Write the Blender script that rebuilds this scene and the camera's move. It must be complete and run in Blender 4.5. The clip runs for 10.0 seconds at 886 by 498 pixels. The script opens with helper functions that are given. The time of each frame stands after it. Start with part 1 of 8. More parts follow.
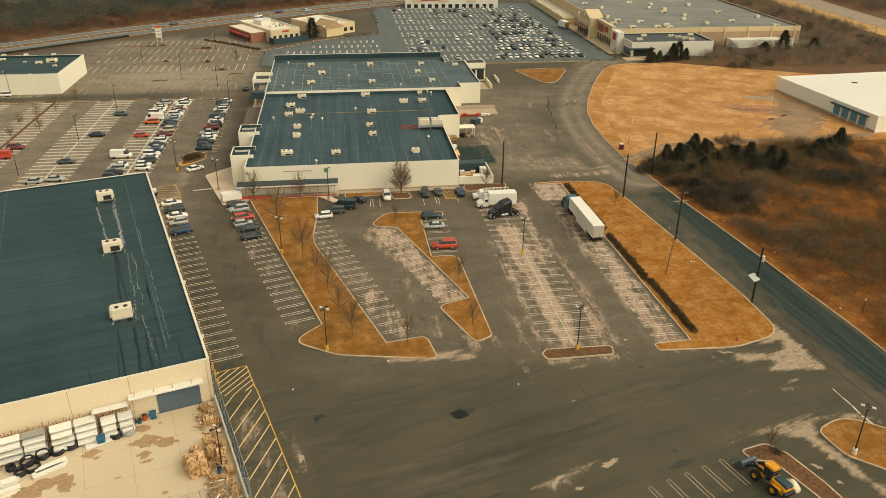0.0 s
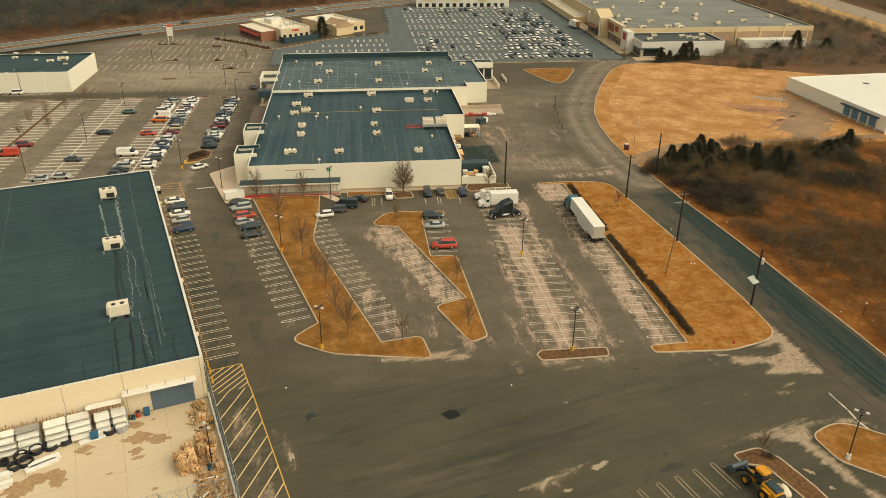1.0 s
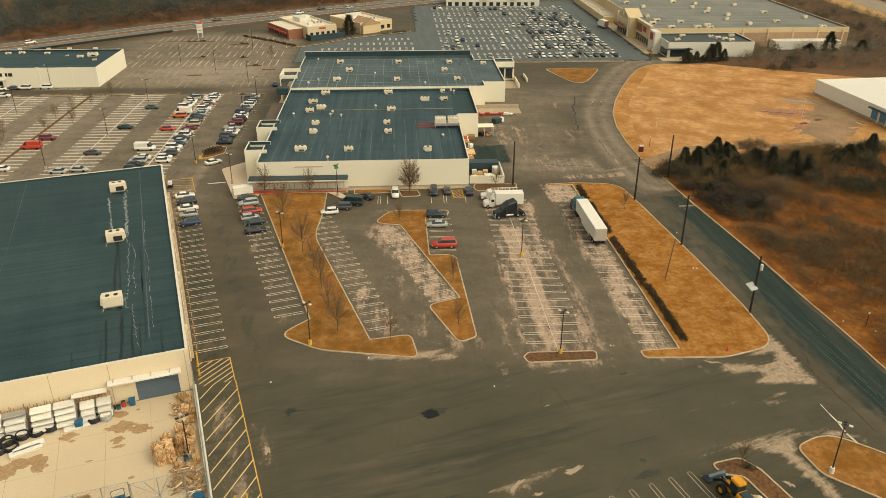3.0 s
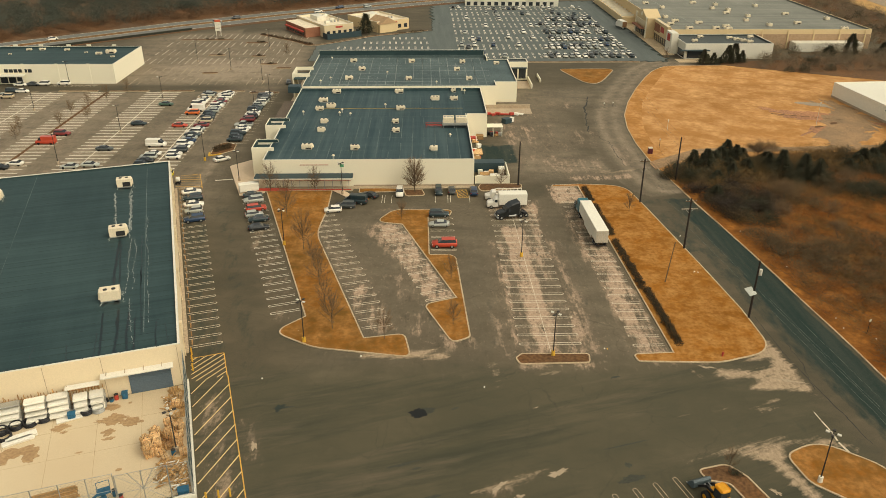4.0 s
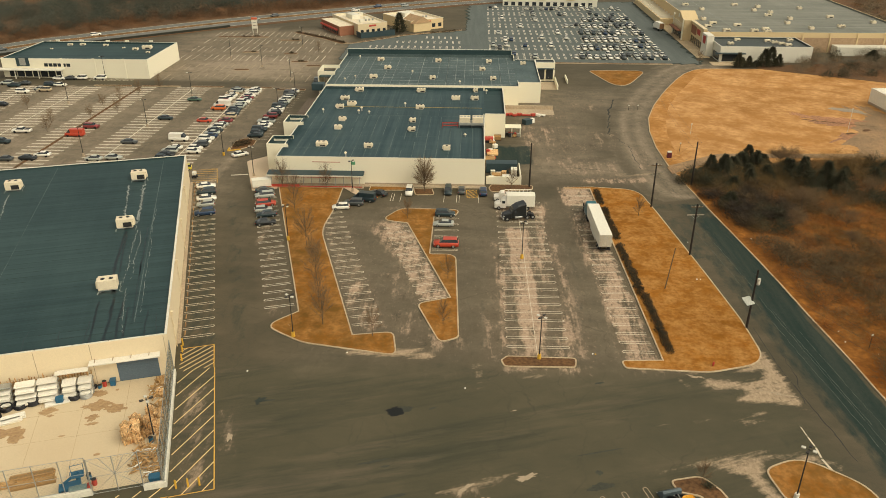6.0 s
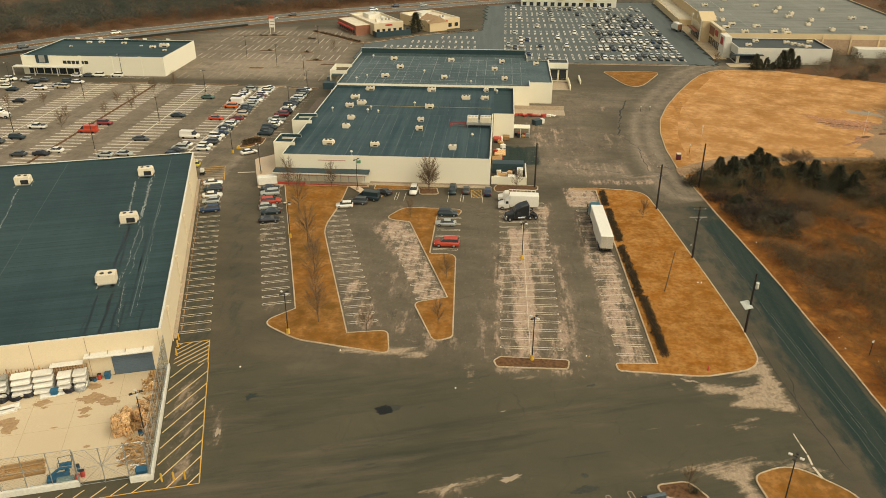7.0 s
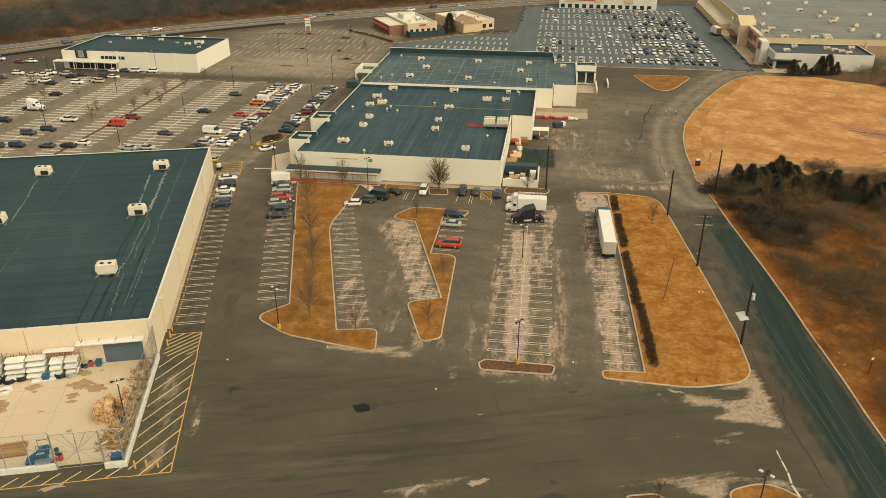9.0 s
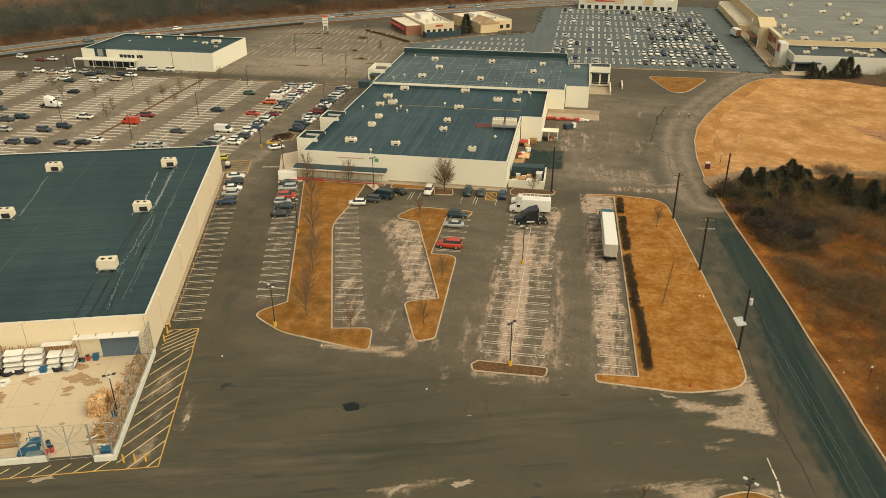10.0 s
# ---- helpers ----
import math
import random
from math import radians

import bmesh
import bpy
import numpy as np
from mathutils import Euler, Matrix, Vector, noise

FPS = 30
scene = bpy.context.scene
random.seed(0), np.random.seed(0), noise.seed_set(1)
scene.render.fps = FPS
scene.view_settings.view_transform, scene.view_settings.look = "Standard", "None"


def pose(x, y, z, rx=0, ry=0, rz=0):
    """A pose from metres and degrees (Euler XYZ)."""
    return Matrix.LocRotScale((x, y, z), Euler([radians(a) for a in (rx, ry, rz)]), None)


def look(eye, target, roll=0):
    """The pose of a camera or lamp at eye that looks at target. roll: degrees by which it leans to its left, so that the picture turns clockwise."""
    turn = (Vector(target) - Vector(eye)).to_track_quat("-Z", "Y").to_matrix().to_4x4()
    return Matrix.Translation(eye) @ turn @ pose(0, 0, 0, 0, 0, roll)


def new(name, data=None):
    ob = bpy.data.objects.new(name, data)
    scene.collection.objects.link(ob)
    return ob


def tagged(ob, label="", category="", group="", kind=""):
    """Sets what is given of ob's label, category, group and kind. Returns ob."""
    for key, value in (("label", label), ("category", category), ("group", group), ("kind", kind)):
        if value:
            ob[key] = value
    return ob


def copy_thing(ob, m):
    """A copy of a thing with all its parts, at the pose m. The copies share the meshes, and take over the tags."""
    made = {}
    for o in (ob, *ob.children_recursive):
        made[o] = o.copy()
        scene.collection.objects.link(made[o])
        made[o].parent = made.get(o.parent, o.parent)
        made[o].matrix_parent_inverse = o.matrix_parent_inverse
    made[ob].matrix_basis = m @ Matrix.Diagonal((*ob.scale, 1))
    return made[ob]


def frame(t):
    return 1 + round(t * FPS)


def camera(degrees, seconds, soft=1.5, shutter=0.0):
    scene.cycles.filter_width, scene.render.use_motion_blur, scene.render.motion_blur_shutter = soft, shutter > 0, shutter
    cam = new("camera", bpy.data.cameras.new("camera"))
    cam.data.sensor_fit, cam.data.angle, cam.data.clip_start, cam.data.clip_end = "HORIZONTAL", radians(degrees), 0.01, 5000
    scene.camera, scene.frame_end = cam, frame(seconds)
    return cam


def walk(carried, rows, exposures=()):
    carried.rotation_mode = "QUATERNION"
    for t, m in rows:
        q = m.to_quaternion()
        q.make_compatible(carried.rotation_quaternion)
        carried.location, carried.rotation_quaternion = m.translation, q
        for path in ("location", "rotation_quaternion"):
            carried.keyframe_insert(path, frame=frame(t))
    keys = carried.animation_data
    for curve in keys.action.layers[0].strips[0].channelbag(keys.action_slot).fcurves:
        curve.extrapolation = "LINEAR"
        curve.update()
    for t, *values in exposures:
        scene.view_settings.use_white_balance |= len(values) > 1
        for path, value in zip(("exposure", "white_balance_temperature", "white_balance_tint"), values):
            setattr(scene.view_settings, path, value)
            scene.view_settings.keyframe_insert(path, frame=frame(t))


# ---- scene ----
cam = camera(59.9, 10.0, soft=0.8)
EXPOSURE, KELVIN, TINT = 0.14, 7700, 4
PATH = [
    (0, (-0.026, -0.353, 70.87), (0.735, 1.274, 69.992), 0.5),
    (0.5, (1.298, -0.973, 70.952), (2.043, 0.662, 70.073), 0.5),
    (1, (2.91, -1.576, 71.041), (3.636, 0.066, 70.16), 0.4),
    (1.5, (4.595, -2.225, 71.056), (5.3, -0.575, 70.174), 0.3),
    (2, (6.422, -2.916, 71.035), (7.106, -1.257, 70.152), 0.3),
    (2.5, (8.424, -3.695, 71.045), (9.083, -2.026, 70.161), 0.2),
    (4, (15.053, -6.126, 71.213), (15.628, -4.428, 70.327), 0.2),
    (4.5, (17.404, -6.843, 71.193), (17.949, -5.135, 70.305), 0.1),
    (5, (19.707, -7.536, 71.213), (20.222, -5.819, 70.326), 0.1),
    (5.5, (21.999, -8.207, 71.237), (22.485, -6.481, 70.35), 0.1),
    (7, (28.811, -9.854, 71.008), (29.211, -8.106, 70.121), 0.0),
    (7.5, (31.137, -10.323, 70.972), (31.507, -8.568, 70.086), -0.0),
    (8, (33.466, -10.722, 70.922), (33.807, -8.962, 70.037), -0.0),
    (8.5, (35.784, -11.087, 70.867), (36.095, -9.32, 69.982), -0.0),
    (9, (38.109, -11.404, 70.792), (38.39, -9.633, 69.908), -0.0),
    (9.5, (40.434, -11.669, 70.735), (40.685, -9.892, 69.852), -0.1),
    (10, (42.821, -11.94, 70.678), (43.041, -10.159, 69.795), -0.1),
]
walk(cam, [(t, look(eye, target, roll)) for t, eye, target, roll in PATH], exposures=[(0.0, EXPOSURE, KELVIN, TINT), (10.0, EXPOSURE, KELVIN, TINT)])

# ---- world, sun and exposure ----
world = bpy.data.worlds.new("world")
scene.world = world
world.use_nodes = True
wn, wl = world.node_tree.nodes, world.node_tree.links
sky = wn.new("ShaderNodeTexSky")
sky.sky_type, sky.sun_disc = "NISHITA", False
sky.sun_elevation, sky.sun_rotation = radians(46), radians(138)
sky.air_density, sky.dust_density = 1.0, 4.0
veil = wn.new("ShaderNodeHueSaturation")
veil.inputs["Saturation"].default_value = 0.25
wl.new(sky.outputs[0], veil.inputs["Color"])
wl.new(veil.outputs[0], wn["Background"].inputs[0])
wn["Background"].inputs[1].default_value = 0.15
sun = new("sun", bpy.data.lights.new("sun", "SUN"))
sun.data.energy, sun.data.angle, sun.data.color = 1.0, radians(120), (1.0, 0.9, 0.77)
sun.matrix_world = pose(0, 0, 200, 44, 0, 42)

# ---- materials ----
MATS = {}


def mat(name, base, rough=0.8, var=0.25, scale=2.0, bump=0.1, metal=0.0, second=None, patch=0.15, rand=0.0, spec=0.3, grain=4.0):
    """A surface with fine grain, large stains towards a second colour, relief and a little change from piece to piece."""
    if name in MATS:
        return MATS[name]
    m = bpy.data.materials.new(name)
    m.use_nodes = True
    n, l = m.node_tree.nodes, m.node_tree.links
    b = n["Principled BSDF"]
    b.inputs["Roughness"].default_value, b.inputs["Metallic"].default_value = rough, metal
    b.inputs["Specular IOR Level"].default_value = spec
    tc = n.new("ShaderNodeTexCoord")
    fine, wide = n.new("ShaderNodeTexNoise"), n.new("ShaderNodeTexNoise")
    fine.inputs["Scale"].default_value, fine.inputs["Detail"].default_value = scale * grain, 5
    wide.inputs["Scale"].default_value, wide.inputs["Detail"].default_value = scale * patch, 4
    for t in (fine, wide):
        l.new(tc.outputs["Object"], t.inputs["Vector"])
    r1, r2 = n.new("ShaderNodeMapRange"), n.new("ShaderNodeMapRange")
    for r, t in ((r1, fine), (r2, wide)):
        r.inputs[1].default_value, r.inputs[2].default_value = 0.3, 0.7
        l.new(t.outputs[0], r.inputs[0])
    mix1 = n.new("ShaderNodeMix")
    mix1.data_type = "RGBA"
    c2 = second or tuple(c * 0.6 for c in base)
    mix1.inputs[6].default_value, mix1.inputs[7].default_value = (*base, 1), (*c2, 1)
    l.new(r2.outputs[0], mix1.inputs[0])
    r2.inputs[4].default_value = min(1, var * 2)
    hsv = n.new("ShaderNodeHueSaturation")
    r1.inputs[3].default_value, r1.inputs[4].default_value = 1 - var, 1 + var
    val = r1.outputs[0]
    if rand:
        info = n.new("ShaderNodeObjectInfo")
        r3 = n.new("ShaderNodeMapRange")
        r3.inputs[3].default_value, r3.inputs[4].default_value = 1 - rand, 1 + rand
        l.new(info.outputs["Random"], r3.inputs[0])
        mul = n.new("ShaderNodeMath")
        mul.operation = "MULTIPLY"
        l.new(val, mul.inputs[0]), l.new(r3.outputs[0], mul.inputs[1])
        val = mul.outputs[0]
    l.new(val, hsv.inputs["Value"])
    l.new(mix1.outputs[2], hsv.inputs["Color"])
    l.new(hsv.outputs[0], b.inputs["Base Color"])
    if bump:
        bp = n.new("ShaderNodeBump")
        bp.inputs["Strength"].default_value, bp.inputs["Distance"].default_value = bump, 0.05
        l.new(fine.outputs[0], bp.inputs["Height"])
        l.new(bp.outputs[0], b.inputs["Normal"])
    MATS[name] = m
    return m


# ---- mesh helpers ----
def thing(name, m, label="", category="", group="", kind=""):
    ob = new(name)
    ob.empty_display_size = 0.3
    ob.matrix_world = m
    return tagged(ob, label, category, group, kind)


def mesh(name, bm, *materials):
    me = bpy.data.meshes.new(name)
    bm.normal_update()
    bm.to_mesh(me)
    bm.free()
    for m in materials:
        me.materials.append(m)
    return me


def part(name, bm, material, parent=None, label=""):
    """Links a bmesh, or a finished mesh, as one object under a thing or a part."""
    me = bm if isinstance(bm, bpy.types.Mesh) else mesh(name, bm, *(material if isinstance(material, (list, tuple)) else [material]))
    ob = new(name, me)
    if parent:
        ob.parent = parent
    return tagged(ob, label)


def box(bm, x0, x1, y0, y1, z0, z1, bevel=0.0, m=None):
    s = bmesh.ops.create_cube(bm, size=1)["verts"]
    bmesh.ops.scale(bm, vec=(x1 - x0, y1 - y0, z1 - z0), verts=s)
    bmesh.ops.translate(bm, vec=((x0 + x1) / 2, (y0 + y1) / 2, (z0 + z1) / 2), verts=s)
    if m:
        bmesh.ops.transform(bm, matrix=m, verts=s)
    if bevel:
        es = list({e for v in s for e in v.link_edges})
        bmesh.ops.bevel(bm, geom=es, offset=bevel, segments=1, affect="EDGES")
    return s


def boxes(*rows, bevel=0.0):
    bm = bmesh.new()
    for r in rows:
        box(bm, *r, bevel=bevel)
    return bm


def tube(bm, a, b, r0, r1=None, n=8, caps=True):
    """A tapered rod from a to b."""
    a, b = Vector(a), Vector(b)
    d = b - a
    m = Matrix.Translation((a + b) / 2) @ d.to_track_quat("Z", "Y").to_matrix().to_4x4()
    bmesh.ops.create_cone(bm, cap_ends=caps, segments=n, radius1=r0, radius2=r0 if r1 is None else r1, depth=d.length, matrix=m)
    return bm


def rod(a, b, r0, r1=None, n=8):
    return tube(bmesh.new(), a, b, r0, r1, n)


def rounded(pts):
    """A closed outline from corners (x, y, radius)."""
    out, k = [], len(pts)
    for i in range(k):
        p, a, b = (Vector(pts[j][:2]) for j in (i, i - 1, (i + 1) % k))
        r = pts[i][2] if len(pts[i]) > 2 else 0
        if not r:
            out.append(p)
            continue
        u, v = (a - p).normalized(), (b - p).normalized()
        half = max(0.05, math.acos(max(-1, min(1, u.dot(v)))) / 2)
        reach = min(r / math.tan(half), (a - p).length * 0.49, (b - p).length * 0.49)
        s, e = p + u * reach, p + v * reach
        for j in range(7):
            t = j / 6
            out.append((1 - t) ** 2 * s + 2 * t * (1 - t) * p + t * t * e)
    return out


def inset(loop, d):
    k, out = len(loop), []
    area = sum(loop[i - 1].x * loop[i].y - loop[i].x * loop[i - 1].y for i in range(k))
    sgn = 1 if area > 0 else -1
    for i in range(k):
        u, v = (loop[i] - loop[i - 1]), (loop[(i + 1) % k] - loop[i])
        u = u.normalized() if u.length > 1e-6 else v.normalized()
        v = v.normalized() if v.length > 1e-6 else u
        nrm = Vector((-(u + v).y, (u + v).x)) * sgn
        nrm = nrm.normalized() if nrm.length > 1e-6 else Vector((-u.y, u.x)) * sgn
        c = max(0.5, nrm.dot(Vector((-u.y, u.x)) * sgn))
        out.append(loop[i] + nrm * d / c)
    return out


def slab(loop, z0, z1):
    """An upright prism over an outline."""
    bm = bmesh.new()
    lo = [bm.verts.new((p.x, p.y, z0)) for p in loop]
    hi = [bm.verts.new((p.x, p.y, z1)) for p in loop]
    bm.faces.new(hi)
    for i in range(len(loop)):
        bm.faces.new((lo[i - 1], lo[i], hi[i], hi[i - 1]))
    bmesh.ops.recalc_face_normals(bm, faces=bm.faces)
    return bm


def ring(loop, inner, z0, z1):
    bm = bmesh.new()
    a = [bm.verts.new((p.x, p.y, z0)) for p in loop]
    b = [bm.verts.new((p.x, p.y, z1)) for p in loop]
    c = [bm.verts.new((p.x, p.y, z1)) for p in inner]
    d = [bm.verts.new((p.x, p.y, z0)) for p in inner]
    for i in range(len(loop)):
        for p, q in ((a, b), (b, c), (c, d)):
            bm.faces.new((p[i - 1], p[i], q[i], q[i - 1]))
    bmesh.ops.recalc_face_normals(bm, faces=bm.faces)
    return bm


def strips(name, quads, material, z=0.008):
    """Flat painted strokes (x0, y0, x1, y1, width) as one mesh."""
    vs, fs = [], []
    for x0, y0, x1, y1, w in quads:
        d = Vector((x1 - x0, y1 - y0)).normalized()
        nx, ny = -d.y * w / 2, d.x * w / 2
        k = len(vs)
        vs += [(x0 - nx, y0 - ny, z), (x1 - nx, y1 - ny, z), (x1 + nx, y1 + ny, z), (x0 + nx, y0 + ny, z)]
        fs.append((k, k + 1, k + 2, k + 3))
    me = bpy.data.meshes.new(name)
    me.from_pydata(vs, [], fs)
    me.materials.append(material)
    return me


MALL = pose(80, 161.8, 0, 0, 0, -17.2)


def mall(x, y, z=0, turn=0):
    """A pose in the frame of the long building and its car parks."""
    return MALL @ pose(x, y, z, 0, 0, turn)


def mp(x, y):
    p = MALL @ Vector((x, y, 0))
    return p.x, p.y

# ---- ground, asphalt, kerbs ----
KERB = mat("kerb concrete", (0.52, 0.41, 0.27), 0.9, 0.3, 1.2, second=(0.3, 0.21, 0.12))


def turf(name, tones, stripe=0.0, turn=-17.2, size=1.0):
    """Dead winter grass: broad patches, clumps and blades in four tones, with faint mowing lines where given."""
    m = bpy.data.materials.new(name)
    m.use_nodes = True
    n, l = m.node_tree.nodes, m.node_tree.links
    b = n["Principled BSDF"]
    b.inputs["Roughness"].default_value, b.inputs["Specular IOR Level"].default_value = 0.95, 0.1
    tc = n.new("ShaderNodeTexCoord")
    mixes = None
    for i, (scale, detail, stretch) in enumerate(((0.07, 7, 1), (0.26, 8, 1), (1.1, 6, 1), (0.35, 5, 9))):
        mp_, t, r = n.new("ShaderNodeMapping"), n.new("ShaderNodeTexNoise"), n.new("ShaderNodeMapRange")
        mp_.vector_type = "TEXTURE"
        mp_.inputs["Rotation"].default_value = (0, 0, radians(turn))
        mp_.inputs["Scale"].default_value = (1, stretch, 1)
        mp_.inputs["Location"].default_value = (i * 13.0, 5.0, 0)
        t.inputs["Scale"].default_value, t.inputs["Detail"].default_value, t.inputs["Roughness"].default_value = scale * size, detail, 0.65
        r.inputs[1].default_value, r.inputs[2].default_value = 0.4, 0.62
        if i == 3:
            r.inputs[4].default_value = stripe
        elif i == 2:
            r.inputs[4].default_value = 0.6
        l.new(tc.outputs["Object"], mp_.inputs[0]), l.new(mp_.outputs[0], t.inputs["Vector"]), l.new(t.outputs[0], r.inputs[0])
        k = n.new("ShaderNodeMix")
        k.data_type = "RGBA"
        l.new(r.outputs[0], k.inputs[0])
        if mixes is None:
            k.inputs[6].default_value = (*tones[0], 1)
        else:
            l.new(mixes, k.inputs[6])
        k.inputs[7].default_value = (*tones[i + 1], 1)
        mixes = k.outputs[2]
        last = t
    l.new(mixes, b.inputs["Base Color"])
    fine, bp = n.new("ShaderNodeTexNoise"), n.new("ShaderNodeBump")
    fine.inputs["Scale"].default_value, fine.inputs["Detail"].default_value = 6, 6
    l.new(tc.outputs["Object"], fine.inputs["Vector"])
    bp.inputs["Strength"].default_value, bp.inputs["Distance"].default_value = 0.7, 0.08
    l.new(fine.outputs[0], bp.inputs["Height"]), l.new(bp.outputs[0], b.inputs["Normal"])
    MATS[name] = m
    return m


GRASS = turf("dry winter grass", ((0.295, 0.11, 0.017), (0.175, 0.082, 0.017), (0.4, 0.185, 0.057), (0.16, 0.085, 0.022), (0.125, 0.07, 0.018)), 0.3)
VERGE = turf("bleached verge grass", ((0.345, 0.134, 0.021), (0.22, 0.088, 0.013), (0.46, 0.225, 0.07), (0.2, 0.077, 0.011), (0.19, 0.085, 0.02)), 0.12)
FIELD = turf("mown dry field", ((0.48, 0.235, 0.08), (0.3, 0.135, 0.038), (0.62, 0.35, 0.15), (0.35, 0.168, 0.056), (0.38, 0.175, 0.052)), 0.15, -40, 0.4)
EDGE = turf("mown edge grass", ((0.45, 0.21, 0.062), (0.28, 0.125, 0.032), (0.58, 0.31, 0.12), (0.3, 0.135, 0.04), (0.27, 0.12, 0.03)), 0.15, -40, 0.6)
LITTER = turf("orange leaf litter", ((0.24, 0.08, 0.014), (0.12, 0.05, 0.014), (0.38, 0.15, 0.032), (0.13, 0.052, 0.015), (0.09, 0.045, 0.018)), 0.3)
DIRT = mat("leaf litter", (0.15, 0.07, 0.025), 0.95, 0.4, 0.5, 0.8, second=(0.09, 0.055, 0.03))
WHITE_PAINT = mat("worn white road paint", (0.74, 0.67, 0.53), 0.85, 0.25, 1.5, 0, second=(0.5, 0.43, 0.33))
FADED_PAINT = mat("faded road paint", (0.7, 0.61, 0.46), 0.85, 0.3, 1.5, 0, second=(0.3, 0.25, 0.18))
WORN_PAINT = mat("nearly worn road paint", (0.42, 0.33, 0.22), 0.9, 0.35, 0.5, 0, second=(0.16, 0.13, 0.085))
YELLOW_PAINT = mat("worn yellow road paint", (0.72, 0.4, 0.07), 0.85, 0.3, 1.5, 0, second=(0.4, 0.24, 0.08))


def asphalt_material():
    m = bpy.data.materials.new("weathered asphalt")
    m.use_nodes = True
    n, l = m.node_tree.nodes, m.node_tree.links
    b = n["Principled BSDF"]
    b.inputs["Roughness"].default_value, b.inputs["Specular IOR Level"].default_value = 0.85, 0.25
    tc, wear, dark = n.new("ShaderNodeTexCoord"), n.new("ShaderNodeAttribute"), n.new("ShaderNodeAttribute")
    wear.attribute_name, dark.attribute_name = "wear", "sealed"
    grit, lane, pale = (n.new("ShaderNodeAttribute") for _ in range(3))
    grit.attribute_name, lane.attribute_name, pale.attribute_name = "grit", "lane", "pale"

    def noise_at(scale, detail, stretch=(1, 1, 1), turn=-17.2):
        t, mp_ = n.new("ShaderNodeTexNoise"), n.new("ShaderNodeMapping")
        mp_.vector_type = "TEXTURE"
        mp_.inputs["Scale"].default_value = stretch
        mp_.inputs["Rotation"].default_value = (0, 0, radians(turn))
        t.inputs["Scale"].default_value, t.inputs["Detail"].default_value, t.inputs["Roughness"].default_value = scale, detail, 0.68
        l.new(tc.outputs["Object"], mp_.inputs[0]), l.new(mp_.outputs[0], t.inputs["Vector"])
        return t.outputs[0]

    def math_(op, a, c):
        k = n.new("ShaderNodeMath")
        k.operation = op
        for i, s in enumerate((a, c)):
            if isinstance(s, float):
                k.inputs[i].default_value = s
            else:
                l.new(s, k.inputs[i])
        return k.outputs[0]

    def ramp(s, lo, hi, t0=0.0, t1=1.0):
        r = n.new("ShaderNodeMapRange")
        for i, v in ((1, lo), (2, hi), (3, t0), (4, t1)):
            r.inputs[i].default_value = v
        l.new(s, r.inputs[0])
        return r.outputs[0]

    def blend(f, a, c):
        k = n.new("ShaderNodeMix")
        k.data_type = "RGBA"
        l.new(f, k.inputs[0])
        for i, s in ((6, a), (7, c)):
            if isinstance(s, tuple):
                k.inputs[i].default_value = (*s, 1)
            else:
                l.new(s, k.inputs[i])
        return k.outputs[2]

    broad, drift = noise_at(0.035, 6), noise_at(0.16, 8, (2.2, 1, 1), -20)
    track, streak, speck, grain = noise_at(0.42, 3, (1, 14.0, 1)), noise_at(0.55, 9, (1, 2.6, 1)), noise_at(2.0, 7, (1, 1.6, 1)), noise_at(9.0, 4)
    base = blend(ramp(broad, 0.32, 0.68), (0.065, 0.055, 0.034), (0.099, 0.081, 0.051))
    base = blend(ramp(drift, 0.5, 0.74, 0.0, 0.6), base, (0.145, 0.114, 0.072))
    base = blend(ramp(drift, 0.45, 0.28, 0.0, 0.6), base, (0.045, 0.046, 0.032))
    w = wear.outputs["Fac"]
    long = math_("ADD", math_("MULTIPLY", math_("SUBTRACT", streak, 0.5), 1.9), math_("MULTIPLY", math_("SUBTRACT", drift, 0.5), 2.2))
    base = blend(ramp(math_("MULTIPLY", pale.outputs["Fac"], math_("ADD", long, 1.0)), 0.0, 1.0), base, (0.292, 0.231, 0.163))
    base = blend(ramp(w, 0.0, 1.0, 0.0, 0.5), base, (0.2, 0.142, 0.095))
    mixed = math_("ADD", math_("MULTIPLY", math_("SUBTRACT", streak, 0.5), 2.2), math_("MULTIPLY", math_("SUBTRACT", speck, 0.5), 0.8))
    mixed = math_("ADD", mixed, math_("MULTIPLY", math_("SUBTRACT", track, 0.5), 1.9))
    worn = math_("MULTIPLY", ramp(math_("ADD", math_("MULTIPLY", w, 1.25), math_("MULTIPLY", mixed, 1.0)), 0.4, 0.76), ramp(w, 0.04, 0.4, 0.0, 0.95))
    col = blend(worn, base, blend(ramp(speck, 0.35, 0.65), (0.32, 0.218, 0.15), (0.51, 0.368, 0.255)))
    tar = math_("MULTIPLY", ramp(mixed, -0.3, -0.6), math_("MULTIPLY", ramp(w, 0.1, 0.4), ramp(w, 0.95, 0.75)))
    col = blend(tar, col, (0.055, 0.05, 0.034))
    seal = ramp(math_("ADD", dark.outputs["Fac"], math_("MULTIPLY", math_("SUBTRACT", streak, 0.5), 1.1)), 0.35, 0.7)
    plain = blend(ramp(dark.outputs["Fac"], 1.05, 1.15), (0.0115, 0.027, 0.0215), (0.096, 0.112, 0.104))
    col = blend(seal, col, blend(ramp(math_("ADD", track, math_("MULTIPLY", math_("SUBTRACT", speck, 0.5), 0.5)), 0.36, 0.66), plain, blend(ramp(dark.outputs["Fac"], 1.05, 1.15), (0.032, 0.043, 0.033), (0.12, 0.136, 0.124))))
